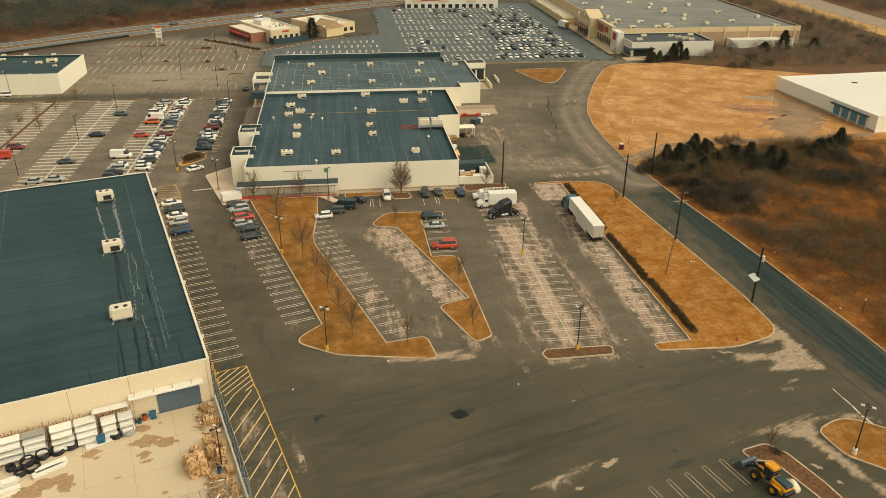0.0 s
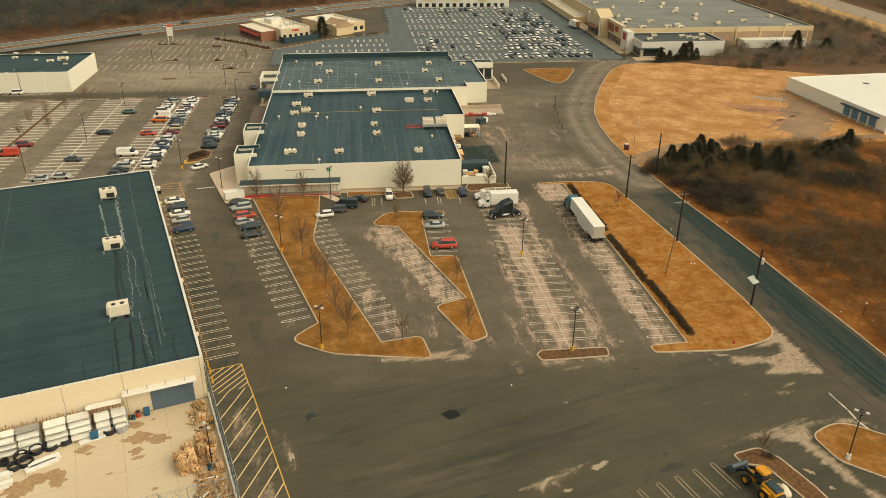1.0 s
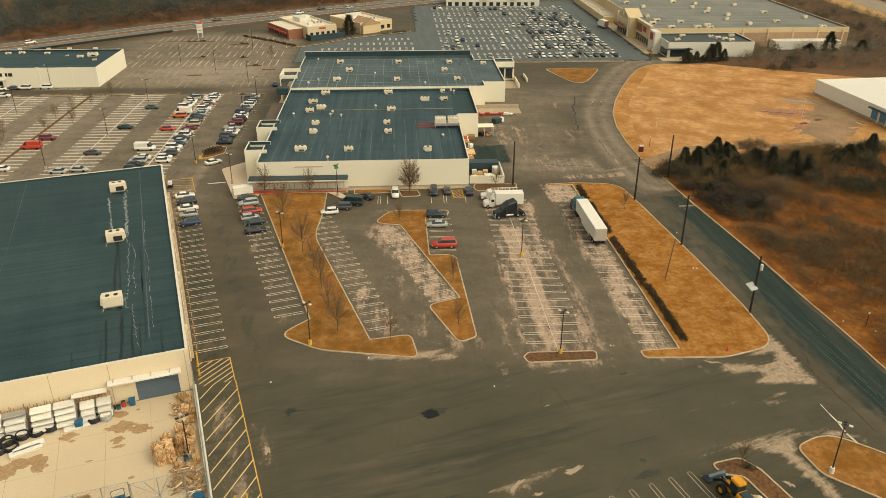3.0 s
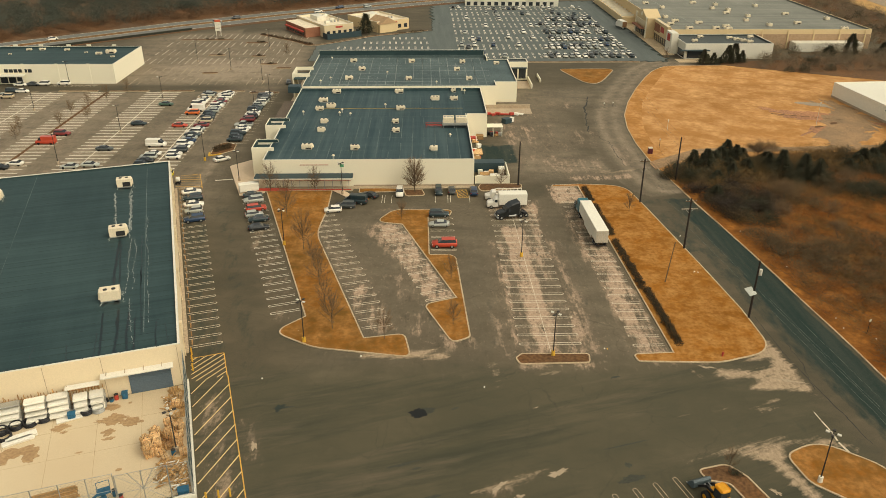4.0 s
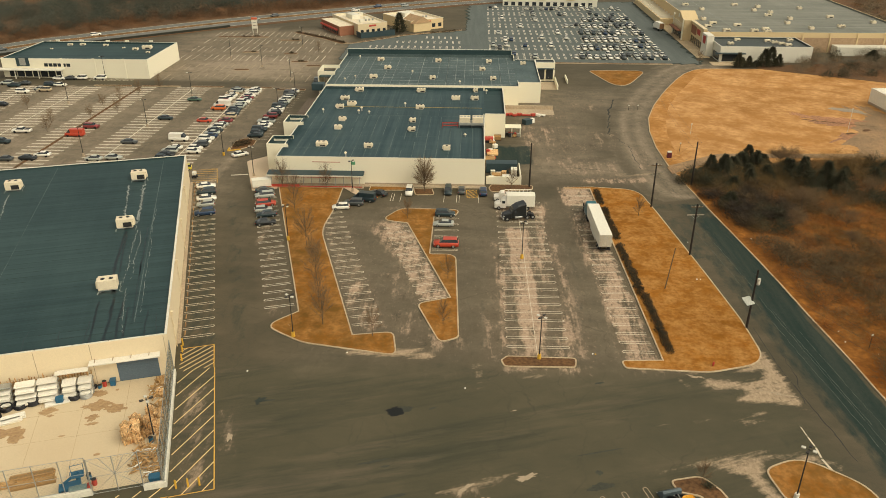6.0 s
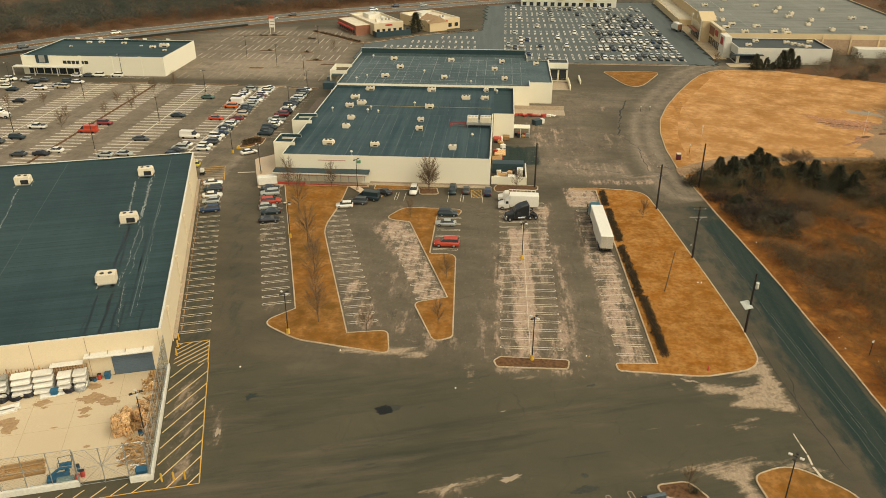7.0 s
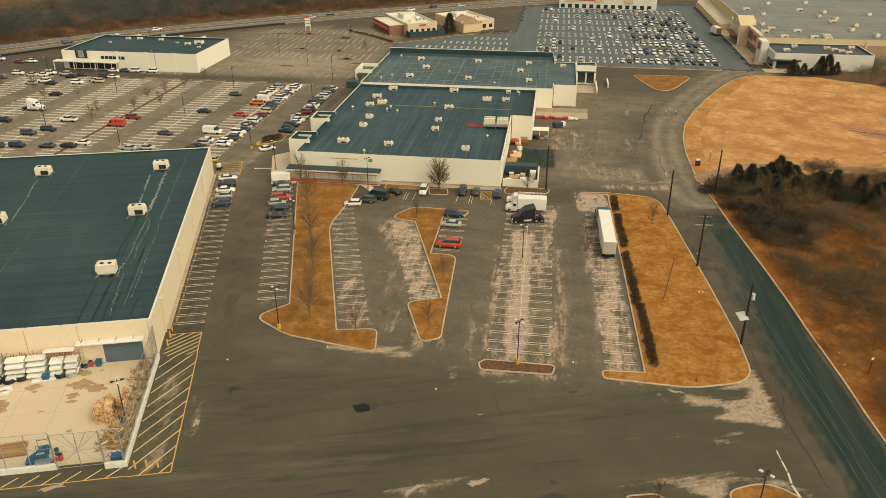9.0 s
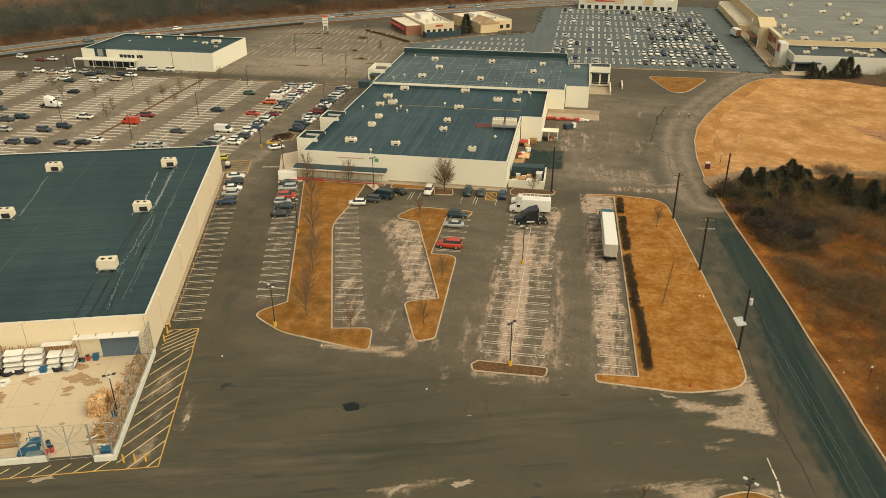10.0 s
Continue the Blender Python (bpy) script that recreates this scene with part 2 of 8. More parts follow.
    # smears along the cross lane: dark thin drags and faint pale scuffs
    drag, drag2 = noise_at(0.09, 6, (8.0, 0.8, 1), 0), noise_at(0.1, 7, (6.0, 0.9, 1), -3)
    la = lane.outputs["Fac"]
    col = blend(ramp(la, 0.0, 1.0, 0.0, 0.4), col, (0.068, 0.066, 0.037))
    col = blend(math_("MULTIPLY", ramp(drag, 0.5, 0.64, 0.0, 0.75), la), col, (0.038, 0.041, 0.026))
    col = blend(math_("MULTIPLY", ramp(drag2, 0.54, 0.7, 0.0, 0.6), la), col, (0.17, 0.13, 0.086))
    # crumbs and pits in the aged parts, and a thin net of cracks
    crumb = noise_at(1.3, 8, (1, 1.8, 1))
    aged = ramp(math_("ADD", math_("MULTIPLY", pale.outputs["Fac"], 1.4), w), 0.05, 0.6)
    col = blend(math_("MULTIPLY", ramp(crumb, 0.58, 0.68, 0.0, 0.6), aged), col, (0.4, 0.28, 0.195))
    col = blend(math_("MULTIPLY", ramp(crumb, 0.42, 0.33, 0.0, 0.65), aged), col, (0.05, 0.045, 0.03))
    net, warp, bend = n.new("ShaderNodeTexVoronoi"), n.new("ShaderNodeTexNoise"), n.new("ShaderNodeVectorMath")
    net.feature = "DISTANCE_TO_EDGE"
    net.inputs["Scale"].default_value, warp.inputs["Scale"].default_value, warp.inputs["Detail"].default_value = 0.16, 0.5, 4
    bend.operation = "MULTIPLY_ADD"
    bend.inputs[1].default_value = (2.4, 2.4, 0)
    l.new(tc.outputs["Object"], warp.inputs["Vector"]), l.new(warp.outputs["Color"], bend.inputs[0])
    l.new(tc.outputs["Object"], bend.inputs[2]), l.new(bend.outputs[0], net.inputs["Vector"])
    crack = math_("MULTIPLY", ramp(net.outputs["Distance"], 0.011, 0.004, 0.0, 0.34), ramp(broad, 0.4, 0.6))
    col = blend(crack, col, (0.035, 0.033, 0.024))
    # wind-blown grit with ragged edges
    blotch = noise_at(0.42, 8, (5.0, 0.9, 1), 4)
    edge = math_("ADD", math_("MULTIPLY", math_("SUBTRACT", speck, 0.5), 0.3), math_("MULTIPLY", math_("SUBTRACT", blotch, 0.5), 1.7))
    sand = ramp(math_("ADD", grit.outputs["Fac"], edge), 0.36, 0.66, 0.0, 0.94)
    col = blend(math_("MULTIPLY", sand, ramp(grit.outputs["Fac"], 0.03, 0.15)), col, blend(ramp(speck, 0.35, 0.65), (0.28, 0.206, 0.132), (0.46, 0.34, 0.225)))
    hsv = n.new("ShaderNodeHueSaturation")
    l.new(ramp(grain, 0.3, 0.7, 0.8, 1.2), hsv.inputs["Value"])
    l.new(col, hsv.inputs["Color"])
    l.new(hsv.outputs[0], b.inputs["Base Color"])
    bp = n.new("ShaderNodeBump")
    bp.inputs["Strength"].default_value, bp.inputs["Distance"].default_value = 0.3, 0.03
    l.new(grain, bp.inputs["Height"]), l.new(bp.outputs[0], b.inputs["Normal"])
    return m


ASPHALT = asphalt_material()

bm = bmesh.new()
bmesh.ops.create_grid(bm, x_segments=8, y_segments=8, size=2600)
bmesh.ops.translate(bm, vec=(60, 300, -0.15), verts=bm.verts)
tagged(part("ground", bm, DIRT), "brown leaf litter and dead grass reaching the horizon", "ground", kind="structure")

# Asphalt, one sheet on a metre grid. Worn, bleached areas: (x, y, half width, half length, turn, amount).
WORN = [
    (53.8, 128, 3.2, 18, 0, 0.54), (51.5, 138, 3.0, 10, 10, 0.36), (41, 112, 3.0, 9, 0, 0.42), (41, 133, 3.0, 20, 0, 0.25), (26.5, 132, 3.2, 20, 0, 0.2),
    (72.4, 112, 2.4, 25, -16.2, 0.64), (69.4, 109, 4.6, 22, -16.2, 0.36), (76.5, 107, 4.2, 22, -16.2, 0.34), (86.2, 100, 2.8, 20, -15.5, 0.53), (93.5, 128, 3.0, 14, -15.5, 0.5), (99.5, 150, 4, 6, -15.5, 0.6),
    (51, 97, 5, 3, -17, 0.3), (110, 168, 9, 6, -20, 0.34), (114, 157, 9, 2.2, -12, 0.5), (112, 184, 7, 5, -25, 0.3), (104, 176, 6, 3, -10, 0.3), (124, 188, 5, 9, -25, 0.3), (109, 206, 5, 5, 0, 0.3), (119, 216, 6, 4, -30, 0.32), (134, 222, 5, 4, -40, 0.3), (116, 196, 3, 8, -20, 0.26), (128, 170, 2.5, 9, -17, 0.34),
    
    (66, 84.4, 7, 1.2, -17, 0.45), (84, 79.5, 6, 1.2, -17, 0.35), (16.6, 82, 0.9, 5, 0, 0.55), (84, 133, 2, 16, -16, 0.35), (84, 145, 6, 5, -16, 0.45), (60, 152, 8, 2, -17, 0.2),
    (108, 196, 5, 10, -17, 0.4), (46, 62, 1.2, 1, 0, 0.7), (104, 120, 1, 30, -12, 0.35), (12, 83, 2.4, 12, 0, 0.42), (52, 117, 5.5, 6, 0, 0.3), (48.5, 104, 4, 4, 0, 0.36), (62, 96, 3, 8, -16, 0.3),
]
# Dark sealed areas; the row at (12.3, 138) paints soft shade below the warehouse wall.
SEALED_AND_SHADE = [(47.5, 128, 2.6, 24, 3, 0.3), (62.5, 112, 2.4, 20, -12, 0.3), (80.8, 108, 2.4, 25, -16, 0.34), (12.3, 138, 3.2, 36, 0, 0.46), (58, 78, 9, 2, 10, 0.22), (19, 138, 2.4, 40, 0, 0.36), (94.7, 182.4, 5.5, 8, -17, 0.75), (28, 92, 1, 1, 0, 0.3), (42, 66, 3.0, 0.6, 20, 0.42), (48.5, 58, 4, 0.7, 24, 0.4), (101, 88, 1.4, 2, 0, 0.5), (37, 80.5, 2, 0.5, 20, 0.35)]
PALE = [(48, 126, 17, 32, -4, 0.2), (76, 118, 18, 36, -16.5, 0.2), (64, 92, 30, 8, -17, 0.12), (114, 200, 12, 40, -17, 0.28), (130, 232, 20, 14, -17, 0.3), (106, 186, 6, 12, -17, 0.45), (112, 166, 14, 6, -12, 0.52), (104, 172, 9, 9, -15, 0.46), (22, 205, 6, 40, -17, 0.3), (36, 262, 8, 30, -17, 0.3)]
GRIT = [
    (85.1, 75.8, 0.5, 1.6, 10, 0.62), (42.5, 95.4, 7.5, 1.4, -18, 0.62), (78, 67.4, 5, 0.3, -4, 0.55), (87, 66.6, 6, 0.35, -3, 0.6), (92.5, 64.6, 4, 0.3, -3, 0.52), (70, 71, 4, 0.3, -2, 0.42), (60, 74.5, 5, 0.3, 0, 0.4), (54.8, 84.5, 1, 4, -10, 0.42), (16.6, 82, 0.6, 5, 0, 0.45), (62, 83.5, 3, 0.5, -10, 0.45), (50, 63, 8, 1.2, 0, 0.36),
    (104.5, 95, 1.0, 10, -12, 0.42), (118.5, 160, 6, 1.6, -12, 0.45), (129.5, 152, 1.2, 6, -14, 0.45), (116, 139.4, 7, 0.8, -12, 0.3),
]
gx = np.concatenate([np.arange(-220, -16, 2.0), np.arange(-16, 66, 1.0), np.arange(66, 120, 0.5), np.arange(120, 142, 1.0), np.arange(142, 332, 3.0)])
gy = np.concatenate([np.arange(-60, 28, 4.0), np.arange(28, 44, 1.0), np.arange(44, 90, 0.5), np.arange(90, 180, 1.0), np.arange(180, 471, 2.0)])
X, Y = np.meshgrid(gx, gy)


def spread(rows, soft):
    total = np.zeros_like(X)
    for x, y, hw, hl, turn, amount in rows:
        a = radians(turn)
        u = (X - x) * math.cos(a) + (Y - y) * math.sin(a)
        v = -(X - x) * math.sin(a) + (Y - y) * math.cos(a)
        d = np.maximum(np.abs(u) - hw, np.abs(v) - hl)
        total = np.maximum(total, amount * np.clip(0.5 - d / soft, 0, 1))
    return total


def patch(pts, soft):
    """How far inside a many-cornered patch each point lies: 1 well inside, 0.5 on its outline, 0 outside."""
    inside, near = np.zeros_like(X, dtype=bool), np.full_like(X, 1e6)
    for (xa, ya), (xb, yb) in zip(pts, pts[1:] + pts[:1]):
        k = np.clip(((X - xa) * (xb - xa) + (Y - ya) * (yb - ya)) / ((xb - xa) ** 2 + (yb - ya) ** 2), 0, 1)
        near = np.minimum(near, np.hypot(X - xa - k * (xb - xa), Y - ya - k * (yb - ya)))
        if ya != yb:
            inside ^= ((ya > Y) != (yb > Y)) & (X < (xb - xa) * (Y - ya) / (yb - ya) + xa)
    return np.clip(0.5 + np.where(inside, near, -near) / soft, 0, 1)


LOCAL = MALL.inverted()
mx = (X - 80) * math.cos(radians(17.2)) - (Y - 161.8) * math.sin(radians(17.2))
my = (X - 80) * math.sin(radians(17.2)) + (Y - 161.8) * math.cos(radians(17.2))
wear = spread([(*r[:5], r[5] * (0.8 if r[1] > 155 else 1)) for r in WORN], 2.5)
ROAD_EAST = [(104.5, 30), (111.0, 60), (112.5, 67.3), (114.0, 73.6), (115.5, 81), (117.2, 89.5), (119.2, 98.5), (121.2, 108.3), (123.4, 120.2), (126.0, 134.5)]
ROAD_WEST = [(92.0, 30), (99.0, 57), (101.4, 73), (103.2, 83.0), (104.7, 89.6), (106.2, 97.7), (108.4, 107.7), (111.2, 121.7), (113.6, 135.6), (115.3, 146.6)]
KERB_LINE = [(129.0, 149.5), (132, 164), (136.2, 178), (141.6, 191.9), (148, 204.5), (157, 217.5), (169.1, 232.4), (181.8, 246.5), (190, 254.5), (200, 261)]
off = np.full_like(X, 99.0)
for (xa, ya), (xb, yb) in zip(KERB_LINE, KERB_LINE[1:]):
    u = np.clip(((X - xa) * (xb - xa) + (Y - ya) * (yb - ya)) / ((xb - xa) ** 2 + (yb - ya) ** 2), 0, 1)
    off = np.minimum(off, np.hypot(X - xa - u * (xb - xa), Y - ya - u * (yb - ya)))
tracks = np.where((off < 14) & (Y > 141), 0.26 + 0.36 * np.exp(-((off - 3.2) / 1.2) ** 2) + 0.42 * np.exp(-((off - 7.6) / 1.2) ** 2) - 0.14 * np.exp(-((off - 11.4) / 1.4) ** 2), 0)
pale = np.where((off < 13) & (Y > 141), tracks, spread(PALE, 12.0))
west = (mx < -68) & (mx > -240) & (my > -25) & (my < 92)
stall = np.abs(((-mx - 84.4 + 9.95) % 19.9) - 9.95) < 6.0
pale = np.maximum(pale, np.where(west, np.where(stall, 0.62, 0.34) + 0.25 * np.clip(1 - np.abs(mx + 135) / 40, 0, 1), 0))
north = np.clip((-58 - mx) / 6, 0, 1) * np.clip((mx + 150) / 20, 0, 1) * np.clip((my - 100) / 5, 0, 1) * np.clip((200 + 0.45 * (mx + 110) - my) / 10 + np.where(mx < -100, 1, 0), 0, 1)
pale = np.maximum(pale, north * (0.42 + 0.72 * np.exp(-((mx + 92) / 24) ** 2 - ((my - 125) / 16) ** 2)))
# this mask holds real sealing plus the painted wall shade
sealed = spread(SEALED_AND_SHADE, 2.2)
# the road: a brown worn west lane, a dark sealed east lane and a pale strip along the east kerb
rw = np.interp(Y, [p[1] for p in ROAD_WEST], [p[0] for p in ROAD_WEST])
re_ = np.interp(Y, [p[1] for p in ROAD_EAST], [p[0] for p in ROAD_EAST])
v = (X - rw) / (re_ - rw)
start = 0.3 + 0.2 * np.clip((Y - 78) / 22, 0, 1)
cover = np.where((v > -0.02) & (v < 1.02), 0.12 + 0.42 * np.clip((v - 0.1) / 0.12, 0, 1) + 0.5 * np.clip((v - start) / 0.12, 0, 1) - 0.75 * np.clip((v - 0.9) / 0.05, 0, 1) * np.clip((95 - Y) / 8, 0, 1), 0)
cover = np.where((Y > 112) & (cover > 0.1), np.maximum(cover, 0.62), cover) * (1 - 0.42 * np.clip((Y - 96) / 40, 0, 1))
sealed = np.maximum(sealed, 0.34 * patch([(58, 56), (62, 61), (72, 62), (80, 66), (90, 64), (97, 60), (96, 56), (84, 61), (70, 60.4), (68, 40), (58, 40)], 5.0))
sealed = np.maximum(sealed, cover * np.clip((142.5 - 0.32 * (X - 114) - Y) / 0.8, 0, 1))
grit = spread(GRIT, 2.0)
APRON = [(102.9, 82.2), (101.6, 75.3), (100.4, 69.4), (99.3, 64.8), (97.0, 66.6), (93.6, 68.0), (90.4, 69.8), (92.6, 71.6), (89.4, 72.8), (87.0, 74.6), (89.0, 76.2), (94.5, 73.6), (97.6, 73.6), (98.8, 75.4), (94.0, 76.4), (97.6, 77.2), (100.6, 79.4)]
BAND = [(69.6, 57.6), (71.0, 59.2), (76.4, 59.6), (82.0, 59.7), (87.5, 59.0), (92.5, 57.3), (96.0, 54.4), (95.0, 53.6), (90.8, 56.4), (86.6, 57.0), (84.6, 54.4), (84.4, 49.0), (84.8, 42.0), (83.0, 40.0), (82.0, 45.0), (82.2, 51.0), (82.2, 55.6), (80.0, 57.0), (77.4, 57.8), (72.5, 58.0)]
grit = np.maximum(grit, 0.74 * patch(APRON, 2.4))
grit = np.maximum(grit, 0.68 * patch(BAND, 2.4))
lane = np.clip((95 - 0.3 * (X - 40) - Y) / 6, 0, 1) * np.clip((101 - 0.2 * (70 - Y) - X) / 4, 0, 1)
far_lot = (mx > 1) & (mx < 90) & (my > 138) & (my < 300)
sealed = np.maximum(sealed, np.where(far_lot, 1.3, 0))
sealed = np.maximum(sealed, np.where((mx > -8) & (mx < 1.2) & (my > 140) & (my < 290), 1.3, 0))
sealed = np.maximum(sealed, np.where((mx > -60) & (mx < -7) & (my > 140) & (my < np.interp(mx, [-62, -51, -36.7, -26, -10], [171, 178.5, 192, 197, 205])), 1.3, 0))
nx_, ny_ = len(gx), len(gy)
verts = np.stack([X.ravel(), Y.ravel(), np.zeros(X.size)], 1)
idx = np.arange(nx_ * ny_).reshape(ny_, nx_)
quads = np.stack([idx[:-1, :-1], idx[:-1, 1:], idx[1:, 1:], idx[1:, :-1]], -1).reshape(-1, 4)
me = bpy.data.meshes.new("asphalt")
me.vertices.add(len(verts)), me.vertices.foreach_set("co", verts.ravel())
me.loops.add(quads.size), me.loops.foreach_set("vertex_index", quads.ravel())
me.polygons.add(len(quads)), me.polygons.foreach_set("loop_start", np.arange(0, quads.size, 4))
me.update(calc_edges=True)
for key, field in (("wear", wear), ("sealed", sealed), ("grit", grit), ("lane", lane), ("pale", pale)):
    me.attributes.new(key, "FLOAT", "POINT").data.foreach_set("value", field.ravel())
me.materials.append(ASPHALT)
tagged(new("asphalt", me), "weathered brown-grey asphalt with bleached parking areas", "asphalt", kind="structure")


def island(name, pts, label, grass=GRASS, kerb=0.24, high=0.15, kind=""):
    """A kerbed bed: a concrete rim as a real step and the ground inside it."""
    loop = rounded(pts)
    t = thing(name, Matrix(), label, "traffic island" if not kind else name, kind=kind)
    inner = inset(loop, kerb)
    part("kerb", ring(loop, inner, -0.05, high), KERB, t, "pale worn concrete kerb")
    part("grass", slab(inner, -0.05, high - 0.03), grass, t)
    return t


island("grass_island", [(23.2, 109, 2.5), (29, 102, 9), (43.7, 94.1, 1.4), (44.7, 101.5, 1.6), (37.75, 102.3, 0), (37.6, 146, 22), (42.5, 158.5, 16), (46, 170.5, 0.5), (30.2, 175.5, 0.5), (29.4, 112.4, 0)], "long kerbed island of dry orange-brown grass with bare trees")
island("grass_island", [(51, 148, 3), (57, 153.6, 4), (70.2, 149.0, 1.8), (67.8, 145.6, 1.4), (63.4, 147, 0.6), (57.8, 128.6, 0.5), (63, 127.2, 3), (55.0, 96.8, 1.5), (51.3, 96.0, 1.5), (50.5, 109.8, 1.8), (57, 110.3, 0), (56.5, 144.9, 0.8)], "hook-shaped kerbed island of dry grass among parking rows")
island("planter_island", [(59.6, 88.7, 0.8), (61, 89.6, 0.8), (71.8, 86.1, 0.8), (70.6, 83.6, 0.9), (59.6, 86.8, 0.9)], "narrow kerbed bed of brown mulch below a parking lamp", DIRT)
island("grass_island", [(78.0, 81.5, 0.9), (90.5, 77.0, 10), (101.0, 77.0, 6), (104.7, 90.0, 12), (108.3, 107.7, 20), (113.6, 135.6, 20), (116.0, 150, 6), (105.5, 154.6, 2), (98.6, 156, 0.5), (98.4, 155, 0.4), (104.6, 153.3, 0), (84.9, 82.1, 0), (78.4, 83.7, 0.8)], "broad kerbed verge of dry grass beside the road", VERGE)
island("grass_island", [(156.3, 268.8, 2), (178.3, 262.6, 3.5), (155.5, 237.2, 6)], "triangular kerbed island of dry grass at the road fork")
island("grass_island", [(85.2, 56, 2.2), (91.5, 57, 8), (97, 49, 6), (92, 38, 3), (84.5, 50.5, 3)], "kerbed island of dry grass with a lamp post")
island("field", [*((x, y, 4) for x, y in ROAD_EAST[1:]), *((x, y, 30) for x, y in KERB_LINE), (400, 200, 0), (400, 20, 0), (100, 20, 0)], "open mown field of dry tan grass behind a long kerb", FIELD, 0.25, 0.15, kind="structure")

# ---- buildings ----
CREAM = mat("cream painted wall", (0.77, 0.715, 0.55), 0.8, 0.05, 0.5, 0.03, second=(0.68, 0.62, 0.46), grain=16)
ROOF = mat("dark roofing membrane", (0.075, 0.085, 0.08), 0.75, 0.2, 0.4, 0.15, second=(0.035, 0.05, 0.054))
COPING = mat("pale metal coping", (0.7, 0.665, 0.55), 0.5, 0.1, 1, 0)


def flat_roof(name, m, x0, x1, y0, y1, wall, rise, label, colour=CREAM, roof=ROOF, coping=COPING, category="building", d=0.3, east=None, west=True):
    """A flat-roofed hall: walls with a parapet, the felt turned up inside it, a metal coping on each and the sunken deck.
    east: the stretches (from, to) of the wall at x1 that rise above the roof; west: whether the wall at x0 does."""
    t = thing(name, m, label, category)
    c = wall + rise
    runs = [(x0, x1, y0, y0 + d, c), (x0, x1, y1 - d, y1, c)]
    runs.append((x0, x0 + d, y0 + d, y1 - d, c if west else wall - 0.31))
    if east is None:
        east = [(y0 + d, y1 - d)]
    for r in east:
        runs.append((x1 - d, x1, r[0], r[1], c))
    for xa, xb, ya, yb, top in runs:
        part("wall", boxes((xa, xb, ya, yb, 0, top)), colour, t)
        if top < c:
            continue
        part("coping", boxes((xa - 0.04, xb + 0.04, ya, yb, c, c + 0.08)), coping, t)
        if xb - xa > 1:
            inner = yb if ya == y0 else ya - 0.05
            part("upturn", boxes((x0 + d, x1 - d, inner, inner + 0.05, wall, c - 0.03)), roof, t)
        else:
            inner = xb if xa == x0 else xa - 0.05
            part("upturn", boxes((inner, inner + 0.05, ya + 0.06, yb - 0.06, wall, c - 0.03)), roof, t)
    part("roof", boxes((x0 + (d if west else -0.2), x1 - (d if len(east) == 1 and east[0] == (y0 + d, y1 - d) else -0.001), y0 + d, y1 - d, wall - 0.3, wall)), roof, t)
    return t




def felt(name, dark, light, run, across, turn=0.0):
    """Roofing felt laid in long sheets: bands from sheet to sheet, streaks along them, stains across and fine grain."""
    m = bpy.data.materials.new(name)
    m.use_nodes = True
    n, l = m.node_tree.nodes, m.node_tree.links
    b = n["Principled BSDF"]
    b.inputs["Roughness"].default_value, b.inputs["Specular IOR Level"].default_value = 0.65, 0.3
    tc = n.new("ShaderNodeTexCoord")
    total = None
    for scale, detail, stretch, share in ((0.5, 3, run, 0.42), (1.6, 4, run, 0.2), (0.05, 6, (1, 1, 1), 0.3), (0.4, 5, across, 0.16), (6.0, 4, (1, 1, 1), 0.12)):
        mp_, t, k = n.new("ShaderNodeMapping"), n.new("ShaderNodeTexNoise"), n.new("ShaderNodeMath")
        mp_.vector_type = "TEXTURE"
        mp_.inputs["Scale"].default_value, mp_.inputs["Rotation"].default_value = stretch, (0, 0, radians(turn))
        t.inputs["Scale"].default_value, t.inputs["Detail"].default_value, t.inputs["Roughness"].default_value = scale, detail, 0.65
        l.new(tc.outputs["Object"], mp_.inputs[0]), l.new(mp_.outputs[0], t.inputs["Vector"])
        k.operation = "MULTIPLY_ADD"
        k.inputs[1].default_value, k.inputs[2].default_value = share, 0.0
        l.new(t.outputs[0], k.inputs[0])
        if total is not None:
            l.new(total, k.inputs[2])
        total = k.outputs[0]
    r, mix = n.new("ShaderNodeMapRange"), n.new("ShaderNodeMix")
    r.inputs[1].default_value, r.inputs[2].default_value = 0.5, 0.7
    mix.data_type = "RGBA"
    mix.inputs[6].default_value, mix.inputs[7].default_value = (*dark, 1), (*light, 1)
    l.new(total, r.inputs[0]), l.new(r.outputs[0], mix.inputs[0]), l.new(mix.outputs[2], b.inputs["Base Color"])
    MATS[name] = m
    return m


ROOF_A = felt("dark teal roofing felt", (0.0125, 0.034, 0.037), (0.034, 0.066, 0.066), (40, 1, 1), (1, 14, 1))
ROOF_C = mat("patched grey roofing felt", (0.095, 0.13, 0.128), 0.75, 0.4, 0.5, 0.1, second=(0.035, 0.062, 0.066), grain=10)
ROOF_B = felt("dark blue-grey roofing felt", (0.014, 0.04, 0.048), (0.05, 0.085, 0.09), (1, 30, 1), (9, 1, 1))
SEAM = mat("weathered roof seam", (0.13, 0.165, 0.16), 0.8, 0.4, 0.6, 0, second=(0.035, 0.06, 0.06))
LAP = mat("faint roof lap", (0.036, 0.068, 0.066), 0.75, 0.3, 0.5, 0, second=(0.026, 0.052, 0.052))
SEAM_DARK = mat("dark roof lap", (0.018, 0.038, 0.039), 0.7, 0.3, 0.6, 0, second=(0.03, 0.055, 0.055))
SEAM_PALE = mat("bleached roof seam", (0.36, 0.38, 0.34), 0.8, 0.3, 1.0, 0, second=(0.1, 0.12, 0.12))
TEAL = mat("dark teal metal", (0.03, 0.055, 0.062), 0.5, 0.15, 1.0, 0.05)
